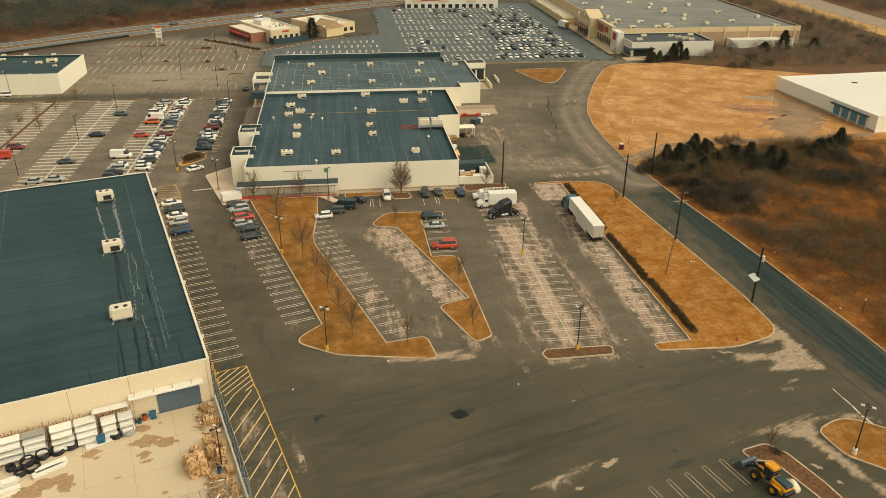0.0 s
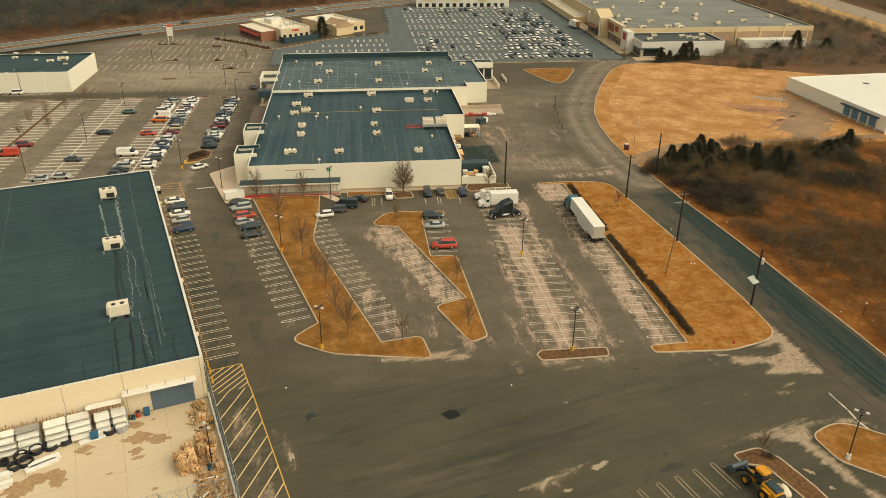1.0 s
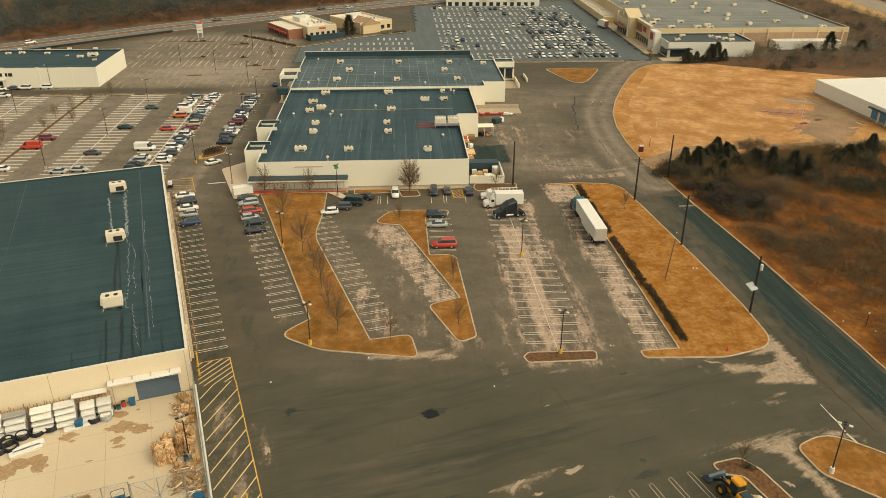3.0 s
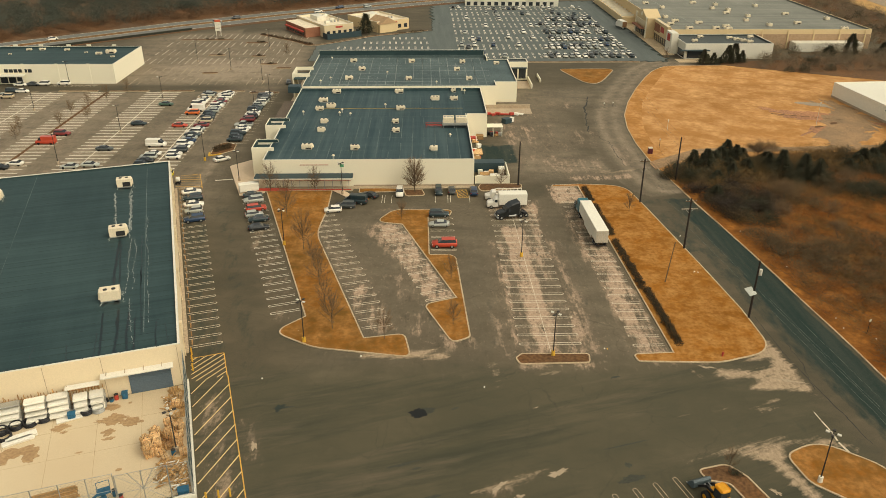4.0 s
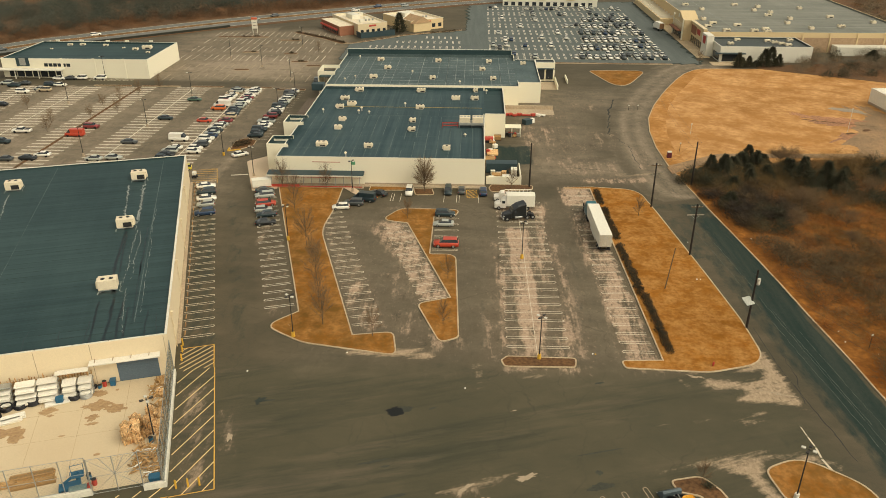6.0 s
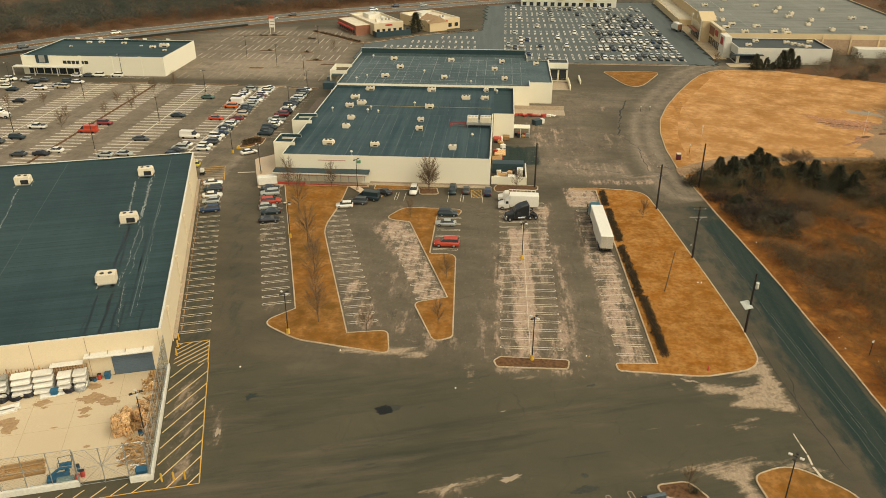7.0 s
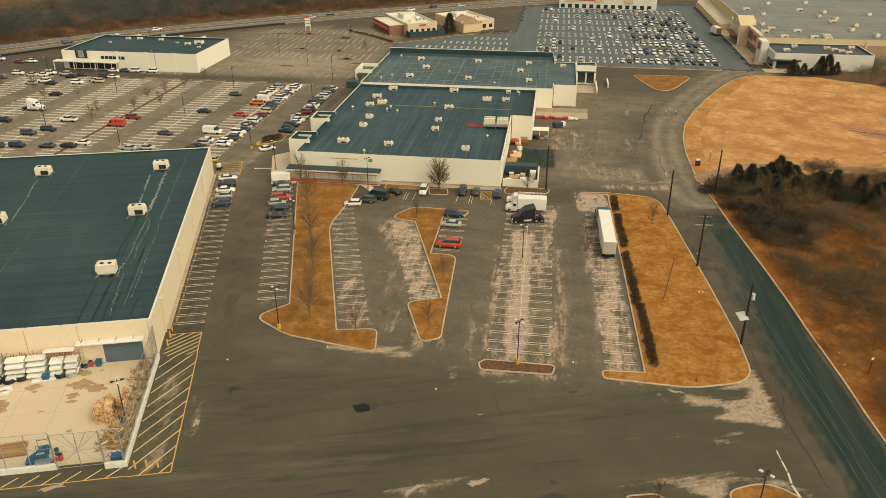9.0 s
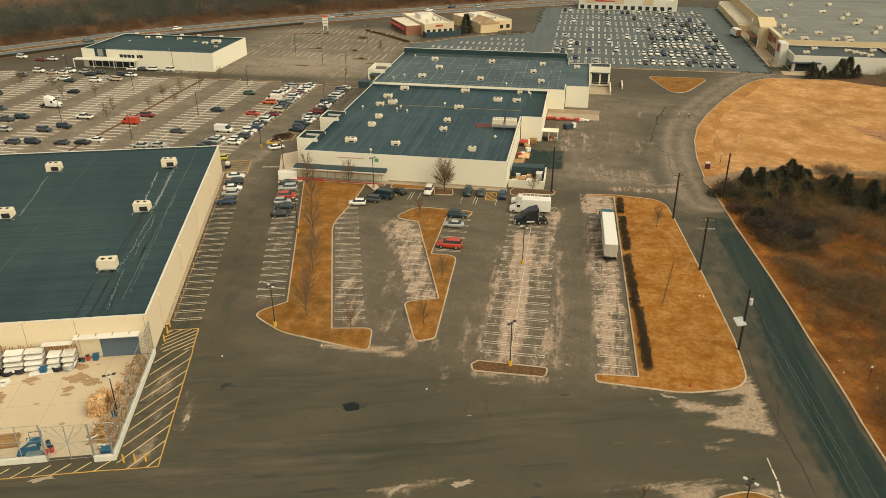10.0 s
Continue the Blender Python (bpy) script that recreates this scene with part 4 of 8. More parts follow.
def scrap_heap(m, wide, deep, n, label):
    """A loose heap of boards and broken pallet wood."""
    t = thing("timber_heap", m, label, "wood heap", "timber heaps")
    for i in range(n):
        ln = random.uniform(0.8, 2.2)
        x, y = random.uniform(-wide, wide), random.uniform(-deep, deep)
        z = 0.04 + random.uniform(0, 0.9) * max(0, 1 - (x / wide) ** 2 * 0.6 - (y / deep) ** 2 * 0.6)
        b = part("board", boxes((-ln / 2, ln / 2, -0.09, 0.09, 0, 0.05)), WOOD if i % 9 else WHITE_SHEET, t)
        b.matrix_basis = pose(x, y, z, random.uniform(-12, 12), random.uniform(-14, 14), random.uniform(0, 180))
    return t


random.seed(11)
bale_stack(pose(3.5, 82.6, 0.06, 0, 0, 8), 2, 4, 3, "tall stack of tied cardboard bales on concrete")
bale_stack(pose(6.0, 84.0, 0.06, 0, 0, -6), 2, 3, 3, "tall stack of tied cardboard bales on concrete")
bale_stack(pose(6.2, 87.4, 0.06, 0, 0, 4), 2, 2, 2, "low stack of tied cardboard bales on concrete")
bale_stack(pose(4.6, 86.6, 0.06, 0, 0, 20), 1, 2, 2, "low stack of tied cardboard bales on concrete")
scrap_heap(pose(5.2, 85.0, 0.06), 2.0, 2.2, 60, "loose heap of broken boards round the bales")
scrap_heap(pose(6.6, 93.0, 0.06), 0.9, 2.6, 40, "broken boards and pallets piled beside the fence")
scrap_heap(pose(6.2, 79.2, 0.06), 1.7, 2.2, 80, "loose heap of broken boards beside the fence")
scrap_heap(pose(7.2, 76.4, 0.06), 1.0, 1.2, 26, "loose heap of broken boards beside the fence")
scrap_heap(pose(5.4, 77.0, 0.06), 0.8, 0.7, 14, "few broken boards lying on concrete")
for i in range(8):
    x, y = random.uniform(6.3, 7.4), 89.2 + i * 1.0
    for tiers in range(random.choice((1, 2, 4))):
        copy_thing(first_pallet, pose(x + random.uniform(-0.1, 0.1), y + random.uniform(-0.1, 0.1), 0.06 + 0.135 * tiers, 0, 0, random.uniform(-25, 25)))
for x, y, w, h in ((6.6, 92.6, 1.0, 1.1), (7.2, 94.6, 0.9, 0.8), (7.4, 81.4, 1.0, 0.9), (5.2, 80.9, 0.8, 0.7)):
    carton(pose(x, y, 0.06, 0, 0, random.uniform(-30, 30)), w, 0.9, h)
for x, y, w in ((7.0, 73.6, 1.3), (-0.4, 97.1, 0.8), (-7.6, 94.3, 1.0)):
    t = thing("plastic_bin", pose(x, y, 0.06), "blue plastic bin in the yard", "bin", "blue bins")
    part("tub", boxes((0, w, 0, 1.0, 0, 0.85), bevel=0.08), BLUE_PAINT, t)
    part("lid", boxes((-0.05, w + 0.05, -0.05, 1.05, 0.85, 0.95), bevel=0.03), BLUE_PAINT, t)
t = thing("scissor_lift", pose(-2.6, 75.0, 0.06, 0, 0, 8), "blue folded work platform with a railed basket", "lift")
part("chassis", boxes((-1.3, 1.3, -0.7, 0.7, 0.35, 0.95), bevel=0.06), BLUE_PAINT, t)
part("boom", rod((-1, 0, 1.1), (1.4, 0.1, 2.6), 0.18), BLUE_PAINT, t)
part("basket", boxes((0.4, 1.9, -0.6, 0.6, 2.2, 2.3)), BLUE_PAINT, t)
for x in (0.4, 1.9):
    for y in (-0.6, 0.6):
        part("rail_post", rod((x, y, 2.3), (x, y, 3.3), 0.04, n=6), BLUE_PAINT, t)
for y in (-0.6, 0.6):
    part("handrail", rod((0.4, y, 3.3), (1.9, y, 3.3), 0.04, n=6), BLUE_PAINT, t)
for x in (-0.85, 0.85):
    for y in (-0.75, 0.75):
        part("wheel", rod((x, y - 0.12, 0.36), (x, y + 0.12, 0.36), 0.36, n=14), BLACK_PLASTIC, t)
# small plant and oddments beside the gate
GREEN_GREY = mat("faded green enamel", (0.16, 0.22, 0.2), 0.6, 0.25, 1.5, 0)
t = thing("compressor", pose(-1.4, 74.2, 0.06, 0, 0, 4), "faded green idle compressor with a red tank", "compressor")
part("cover", boxes((-1.2, 0.9, -0.45, 0.45, 0.3, 1.15), bevel=0.15), GREEN_GREY, t)
part("tank", rod((1.1, -0.2, 0.45), (1.1, 0.9, 0.45), 0.28, n=12), RED_TRIM, t, "red air tank")
part("drawbar", boxes((-2.0, -1.2, -0.05, 0.05, 0.3, 0.4)), UNIT_DARK, t)
for x in (-0.8, 0.5):
    part("wheel", rod((x, -0.5, 0.26), (x, 0.5, 0.26), 0.26, n=12), BLACK_PLASTIC, t)
for x, y, h, c in ((-2.0, 76.9, 1.1, BLUE_PAINT), (-0.6, 76.6, 0.9, BLUE_PAINT), (0.2, 75.4, 0.9, RED_TRIM), (-1.2, 97.5, 0.9, RED_TRIM), (-1.9, 97.2, 0.5, BLUE_PAINT), (-2.6, 97.4, 0.45, BLACK_PLASTIC), (-3.2, 97.0, 0.4, BLACK_PLASTIC), (6.6, 82.2, 0.8, BLUE_PAINT)):
    t = thing("steel_drum", pose(x, y, 0.06), "painted steel drum standing on concrete", "drum", "drums")
    part("shell", rod((0, 0, 0), (0, 0, h), 0.3, n=14), c, t)
    part("rim", rod((0, 0, h), (0, 0, h + 0.03), 0.32, n=14), UNIT_DARK, t)
for k, (x, y) in enumerate(((-6.2, 76.6), (-6.6, 78.2), (-11, 77))):
    t = thing("lumber_stack", pose(x - 4, y, 0.06, 0, 0, 4), "stack of long pale timber on the yard", "lumber", "lumber stacks")
    for i in range(4):
        part("beam", boxes((0, 5.5, i * 0.26, i * 0.26 + 0.22, 0, 0.25), bevel=0.01), WOOD, t)
        part("beam", boxes((0.2, 5.3, i * 0.26, i * 0.26 + 0.22, 0.26, 0.5), bevel=0.01), WOOD, t)

# -- the long stores --
B = flat_roof("store_building", MALL, -52, 0, 0, 69, 6.2, 0.9, "long cream store with a dark seamed flat roof", roof=ROOF_B, d=0.2, east=[(0.2, 39.15)])
seams(B, 6.21, broken(lines(-49, -0.5, 3.05, 0.5, 38.5, 0.26) + lines(-50, -0.5, 3.05, 40, 68.5, 0.08)), SEAM)
seams(B, 6.216, [(-51.6, 39.3, -0.4, 39.3, 0.2), (-51.6, 9.5, -14, 9.5, 0.1), (-51, 20, -0.4, 20, 0.07), (-51, 57, -0.4, 57, 0.07)], SEAM)
flat_roof("store_wing", MALL, 0.21, 6.2, 39.2, 69.0, 6.2, 0.9, "cream rear wing with a dark flat roof", roof=ROOF_A, d=0.2, west=False)
C = flat_roof("store_building", MALL, -52, 11.5, 69.3, 117, 6.5, 1.1, "cream store with a patched grid-seamed roof", roof=ROOF_C, d=0.2, east=[(69.5, 76.9), (111.1, 116.6)])
seams(C, 6.51, broken(lines(-50, 11, 3.1, 69.8, 116.5, 0.14) + lines(-50, 11, 9.3, 69.8, 116.5, 0.2) + [(-51.5, y, 11, y, 0.22) for y in np.arange(72, 116, 3.9)]), SEAM_PALE)
part("rear_parapet", boxes((-52, 10.8, 116.72, 117.02, 7.6, 9.3)), CREAM, C, "tall rear parapet")
part("rear_coping", boxes((-52.05, 10.85, 116.68, 117.06, 9.3, 9.4)), COPING, C)
part("rear_upturn", boxes((-51.9, 10.7, 116.66, 116.715, 7.5, 9.28)), ROOF_A, C, "dark felt turned up the parapet")
flat_roof("store_wing", MALL, 11.71, 19.2, 77, 111, 6.5, 0.5, "cream side wing with a grey roof", roof=ROOF_C, d=0.2, west=False)
C3 = flat_roof("dock_block", MALL, 19.3, 26.6, 107.5, 113, 6.4, 0.4, "cream loading-dock block with dark dock doors")
for x in (20.2, 23.4):
    part("dock_door", boxes((x, x + 2.6, 107.4, 107.48, 1.2, 4.4)), GLASS, C3, "dark dock door")
    part("dock_bumper", boxes((x, x + 2.6, 107.25, 107.45, 0.7, 1.15)), BLACK_PLASTIC, C3)
part("dock_shelter", boxes((19.5, 26.4, 106.2, 107.4, 4.6, 4.85), bevel=0.03), TEAL, C3)

for x, y, w in ((-42.6, 11, 3.2), (-30.3, 10.2, 2.4), (-9.8, 9.2, 2.2), (-40.7, 25.4, 2.2), (-40.8, 33.5, 2.2), (-20, 24.6, 2.2), (-20.4, 33, 2), (-43.5, 46.3, 2.6), (-40.5, 49.5, 3), (-43.4, 55.8, 3), (-40.3, 66, 3), (-19.4, 46.7, 2.8), (-20.2, 66, 3), (-8.7, 57.4, 3), (-2.8, 57.4, 2.6), (-2.6, 66.6, 1.6)):
    rooftop_unit(mall(x, y, 6.2, random.choice((0, 0, 180))), w, w * 0.68, 1.5, random.choice((1, -1)), 2 if w > 2.3 else 1)
for x, y in ((-47.7, 41.4), (-37, 40.6), (-33.9, 40.6), (-5.3, 20.6), (0.8, 65), (-24, 49), (-36.6, 44), (-35, 3)):
    roof_vent(mall(x, y, 6.2), random.uniform(0.6, 1.1))
for x, y, w in ((-38.4, 109, 2.6), (-34.4, 96, 2.6), (-37.9, 82.4, 2.8), (-16.8, 108, 2.4), (2, 107, 2.2), (-0.5, 95, 2.2), (-17.5, 81.8, 2.2), (3.1, 81.4, 2.2)):
    rooftop_unit(mall(x, y, 6.5, 0), w, w * 0.7, 1.6, 1, 1)
rooftop_unit(mall(14.5, 105, 6.5), 2.2, 1.6, 1.4, 1, 1)
for x, y in ((-46.7, 113), (-44, 82), (-47, 78), (-25, 90), (-8, 76)):
    roof_vent(mall(x, y, 6.5))
part("gas_pipe", rod((-43, 47.9, 6.3), (-0.6, 47.9, 6.3), 0.06, n=6), mat("yellow gas pipe", (0.45, 0.33, 0.12), 0.6), B, "yellow gas pipe on the roof")
t = thing("chiller", mall(-3.6, 29.6, 6.2), "large galvanised rooftop chiller on a steel frame", "chiller")
for x in (-3.4, -0.2, 3):
    for y in (-1.2, 1.2):
        part("leg", boxes((x, x + 0.15, y, y + 0.15, 0, 0.8)), STEEL, t)
part("frame", boxes((-3.6, 3.4, -1.6, 1.6, 0.8, 1.5), bevel=0.04), STEEL, t)
for x in (-3.4, 0.2):
    part("casing", boxes((x, x + 3.0, -1.3, 1.3, 1.5, 2.9), bevel=0.05), UNIT, t)
    for i in range(3):
        part("fan", rod((x + 0.55 + i * 0.95, 0, 2.88), (x + 0.55 + i * 0.95, 0, 3.0), 0.36, n=12), STEEL, t)
t = thing("roof_pipe_rack", mall(-10, 29.5, 6.2), "red-painted steel pipe frame on the roof", "pipe frame")
for y in (-1.4, 0.0, 1.4):
    part("pipe", rod((-1.8, y, 0.7), (2.8, y, 0.7), 0.09, n=6), RED_TRIM, t)
for x in (-1.8, 2.4):
    for y in (-1.4, 1.4):
        part("leg", rod((x, y, 0), (x, y, 0.72), 0.07, n=6), RED_TRIM, t)

# front canopy, shop windows, signs
cn = part("canopy", boxes((-54, -30, -2.8, -0.02, 3.0, 3.35), bevel=0.05), TEAL, B, "dark teal canopy over the shop front")
bm = bmesh.new()
vs = [bm.verts.new(p) for p in ((-54, -2.8, 3.36), (-30, -2.8, 3.36), (-30, -0.02, 3.6), (-54, -0.02, 3.6), (-54, -0.02, 3.36), (-30, -0.02, 3.36))]
for f in ((0, 1, 2, 3), (0, 3, 4), (1, 5, 2)):
    bm.faces.new([vs[i] for i in f])
part("canopy_slope", bm, TEAL, cn)
part("fascia", boxes((-54.05, -29.95, -2.9, -2.81, 3.0, 3.3)), COPING, cn, "pale canopy edge")
for i in range(12):
    x = -53 + i * 2
    part("column", boxes((x, x + 0.12, -2.5, -2.38, 0, 3.0)), STEEL, B)
part("red_sill", boxes((-46, -30.4, -2.7, -2.62, 0.2, 0.42)), RED_TRIM, B, "red painted low rail")
part("red_wall", boxes((-54.2, -46, -2.85, -2.6, 0.1, 0.75), (-54.2, -53.9, -6.5, -2.85, 0.1, 0.6)), RED_TRIM, B, "bright red low wall at the corner")
part("red_line", boxes((-52, -30.4, -2.56, -2.5, 2.6, 2.68)), RED_TRIM, B, "red strip under the canopy")
part("sign_ghost", boxes((-43, -36, -0.07, -0.01, 5.7, 5.9)), mat("faded red lettering strip", (0.55, 0.3, 0.22), 0.7, 0.2), B, "faded red strip sign")
part("wall_sign", boxes((-33.2, -32.2, -0.1, -0.01, 5.2, 6.1), bevel=0.03), mat("green sign face", (0.1, 0.32, 0.16), 0.5), B, "small green square sign")
part("base_band", boxes((-30, 0.05, -0.05, -0.005, 0, 0.5)), SIDEWALK, B)
# entrance portals on the long side
for y0, y1, hi in ((6.8, 13.8, 8.0), (25.8, 32.8, 8.0)):
    for r in ((-56.0, -55.7, y0, y1), (-55.7, -50.4, y0, y0 + 0.3), (-55.7, -50.4, y1 - 0.3, y1)):
        part("portal_wall", boxes((*r, 0 if r[1] < -55 else 7.14, hi)), CREAM, B)
    part("portal_base", boxes((-55.7, -52.05, y0, y0 + 0.3, 0, 7.14)), CREAM, B)
    part("portal_base", boxes((-55.7, -52.05, y1 - 0.3, y1, 0, 7.14)), CREAM, B)
    part("portal_roof", boxes((-55.7, -52.05, y0 + 0.3, y1 - 0.3, 6.4, 6.6)), ROOF_A, B)
    part("upturn", boxes((-55.7, -55.64, y0 + 0.36, y1 - 0.36, 6.6, hi - 0.05)), ROOF_A, B)
    part("upturn", boxes((-55.6, -50.45, y1 - 0.36, y1 - 0.3, 7.2, hi - 0.05)), ROOF_A, B)
    part("upturn", boxes((-55.6, -50.45, y0 + 0.3, y0 + 0.36, 7.2, hi - 0.05)), ROOF_A, B)
ARCADE = mat("brown-grey walkway roof", (0.15, 0.115, 0.085), 0.9, 0.25, 0.6, 0.1)
for y0, y1 in ((13.9, 25.7), (32.9, 65.9)):
    part("arcade_top", boxes((-57.4, -52.05, y0, y1, 3.4, 3.7)), ARCADE, B, "brown-grey walkway roof")
part("corner_tower", boxes((-56.0, -52.1, 66, 69.2, 6.3, 8.4), bevel=0.05), TEAL, B)
for r in ((-57.0, -56.7, 82, 92), (-56.7, -51.0, 82, 82.3), (-56.7, -51.0, 91.7, 92)):
    part("portal_wall", boxes((*r, 0 if r[1] < -56 else 7.64, 8.8)), CREAM, C)
part("portal_roof", boxes((-56.7, -52.1, 82.3, 91.7, 6.6, 6.8)), ROOF_A, C)

# -- supermarket, big box, annex, dock building --
W = flat_roof("supermarket", MALL, -181.4, -125.4, 104.0, 136, 6.4, 0.7, "cream supermarket with a dark flat roof", roof=ROOF_A)
for x, y, k in ((-153, 131, 0.6), (-163, 132, 0.65), (-168, 131.5, 0.6), (-134, 126, 1.1), (-138, 124, 0.7), (-131, 119, 0.45), (-172, 124, 0.35), (-144, 127, 0.35)):
    rooftop_unit(mall(x, y, 6.4) @ Matrix.Scale(k, 4), 3.6, 2.4, 1.6, 1, 2)
for x in (-176, -166, -155, -147, -137):
    part("parapet_step", boxes((x, x + 1.6, 135.66, 136.04, 7.19, 7.85)), CREAM, W)
for x in (-158.6, -146.4, -135):
    part("pilaster", boxes((x, x + 1.0, 103.86, 103.99, 0, 7.4)), CREAM, W)
part("sign_panel", boxes((-175.6, -170.6, 103.8, 103.95, 4.3, 7.5), bevel=0.05), TEAL, W, "dark square sign panel")
part("sign_panel_face", boxes((-174.3, -171.9, 103.7, 103.78, 4.6, 7.3), bevel=0.04), STEEL, W, "pale square emblem")
cn = part("canopy", boxes((-184, -157.5, 101.0, 103.98, 3.2, 3.6), bevel=0.05), COPING, W, "pale flat entrance canopy")
for i in range(6):
    part("window", boxes((-165 + i * 1.7, -163.6 + i * 1.7, 103.9, 103.98, 4.2, 5.4)), GLASS, W, "dark high window")
for i in range(7):
    part("shop_window", boxes((-179 + i * 3, -176.4 + i * 3, 103.9, 103.98, 0.3, 2.9)), GLASS, W)
for x in (-184.5, -176, -167, -158):
    part("column", boxes((x, x + 0.3, 101.8, 102.1, 0, 3.2)), COPING, W)

BEIGE_BAND = mat("cream sign band", (0.66, 0.55, 0.36), 0.8, 0.08, 0.6, 0.02)
T = flat_roof("big_box_store", MALL, 97, 186, 163, 300, 7.6, 0.7, "tan big-box store with a grey flat roof", TAN, GREY_ROOF, TAN)
seams(T, 7.61, [(97.5, y, 185.5, y, 0.25) for y in np.arange(168, 298, 12)] + [(112, 163.5, 112, 299, 0.25)], SEAM_PALE)
random.seed(8)
for x, y in ((105, 239), (101, 203), (103.5, 196.5), (105, 186), (100.5, 178), (106, 168), (114.5, 181), (118, 168), (123, 166), (130.5, 240), (135, 222.5), (137, 208), (139, 187.5), (140.5, 234), (141.2, 217), (144.3, 199), (145, 175), (124, 172), (179, 191), (175, 166), (160, 230), (165, 205), (160, 180), (120, 260), (140, 265), (110, 225)):
    rooftop_unit(mall(x, y, 7.6, random.choice((0, 90))), 3.4, 2.2, 1.6, 1, 2)
bm = slab([Vector(p) for p in ((92.2, 186), (92.2, 206), (96.98, 206), (96.98, 186))], 0, 9.2)
eb = part("entrance_block", bm, TAN, T)
bm = bmesh.new()
vs = [bm.verts.new(p) for p in ((92, 188, 9.2), (92, 204, 9.2), (92, 196, 12), (99, 188, 9.2), (99, 204, 9.2), (99, 196, 12))]
for f in ((0, 1, 2), (3, 5, 4), (0, 2, 5, 3), (1, 4, 5, 2)):
    bm.faces.new([vs[i] for i in f])
bmesh.ops.recalc_face_normals(bm, faces=bm.faces)
part("gable", bm, TAN, eb)
for y in (186.6, 204.8):
    part("corner_pier", boxes((91.7, 92.19, y, y + 0.8, 0, 9.6)), CREAM, eb, "cream corner pier")
part("sign_band", boxes((91.6, 92.19, 188.4, 203.6, 5.4, 7.4), bevel=0.05), BEIGE_BAND, eb, "cream sign band")
part("sign_disc", rod((91.9, 196, 9.9), (92.02, 196, 9.9), 1.0, n=18), CREAM, eb, "round cream gable sign")
part("entrance_hood", boxes((89.6, 91.6, 188, 204, 4.0, 4.5), bevel=0.05), BRICK, eb, "red-brown entrance hood")
for i in range(6):
    part("shop_window", boxes((92.1, 92.18, 187 + i * 3.1, 189.4 + i * 3.1, 0.3, 3.4)), GLASS, T)
part("shop_front", boxes((95.6, 96.98, 165, 185.5, 0, 8.8)), TAN, T)
part("front_cornice", boxes((95.3, 96.99, 164.8, 185.7, 8.8, 9.2), bevel=0.05), BEIGE_BAND, T)
part("brick_panel", boxes((95.52, 95.59, 176.5, 185, 4.2, 7.8)), BRICK, T)
for i in range(6):
    part("shop_window", boxes((95.5, 95.58, 166 + i * 3.2, 168.4 + i * 3.2, 0.3, 3.2)), GLASS, T)
part("red_sign", boxes((95.42, 95.58, 170, 175, 5.2, 7.6), bevel=0.05), RED_TRIM, T, "red wall sign")
part("garden_wall", boxes((90, 96.9, 225, 296, 0, 3.2)), TAN, T, "tan garden-centre wall")
for y in range(228, 296, 6):
    part("garden_frame", boxes((90.2, 96.8, y, y + 0.2, 3.2, 4.4)), COPING, T)
T2 = flat_roof("store_annex", MALL, 97, 134, 142.5, 162.9, 5.6, 0.7, "white shop annex with a dark flat roof", COPING, ROOF)
for x, y in ((108, 158), (120, 156), (122, 153), (124, 150.5), (126, 148), (130, 158), (103, 150)):
    rooftop_unit(mall(x, y, 5.6), 2.6, 1.8, 1.4, 1, 1)
part("sign_pylon", boxes((94, 96.9, 153, 161, 0, 8.6), bevel=0.05), COPING, T2, "white entrance tower")
part("red_sign", boxes((93.9, 93.98, 155, 159, 4.8, 7.8), bevel=0.05), RED_TRIM, T2, "red sign on the entrance tower")
part("shop_window", boxes((98, 106, 142.36, 142.48, 0.4, 3.2)), GLASS, T2)
part("shop_window", boxes((96.9, 96.98, 143.5, 152, 0.4, 3.2)), GLASS, T2)
part("canopy", boxes((95, 107, 140.8, 142.46, 3.5, 3.9), bevel=0.05), TEAL, T2)
part("brick_facing", boxes((134.2, 185.8, 162.84, 162.98, 0, 6.3)), mat("tan-brown block wall", (0.4, 0.27, 0.165), 0.9, 0.15, 0.5, 0.1, grain=3), T, "tan-brown block facing")
for x in np.arange(137, 184, 11.5):
    part("buttress", boxes((x, x + 0.6, 162.56, 162.83, 0, 7.9)), TAN, T)
part("rear_store", boxes((150, 180, 156.5, 162.5, 0, 3.6)), COPING, T, "low white rear store")

E1 = flat_roof("dock_building", pose(229, 201.3, 0, 0, 0, -13), -0.5, 62, -52, 0, 5.0, 0.25, "white industrial building with a stained pale roof", mat("white painted block wall", (0.84, 0.8, 0.66), 0.8, 0.06, 0.4, 0.05, second=(0.66, 0.6, 0.46)), WHITE_ROOF)
part("dock_canopy", boxes((-1.6, -0.52, -48.5, -31.0, 4.0, 4.3), bevel=0.04), TEAL, E1)
for y in (-47.5, -43.4, -39.3, -35.2):
    dk = part("dock_door", boxes((-0.62, -0.52, y, y + 3.1, 0.9, 3.9)), mat("blue dock door", (0.09, 0.22, 0.3), 0.5, 0.1), E1, "blue dock door")
    for i in range(5):
        part("panel", boxes((-0.66, -0.62, y + 0.06, y + 3.04, 0.95 + i * 0.59, 1.5 + i * 0.59)), MATS["blue dock door"], dk)
    part("dock_post", boxes((-0.8, -0.5, y - 0.6, y - 0.2, 0, 4.0)), COPING, E1)
part("plinth", boxes((-0.64, -0.51, -52, 0, 0, 0.8)), SIDEWALK, E1)
part("roof_drain", rod((22, -12, 4.98), (22, -12, 5.06), 1.1, n=14), UNIT_DARK, E1, "dark roof hatch")

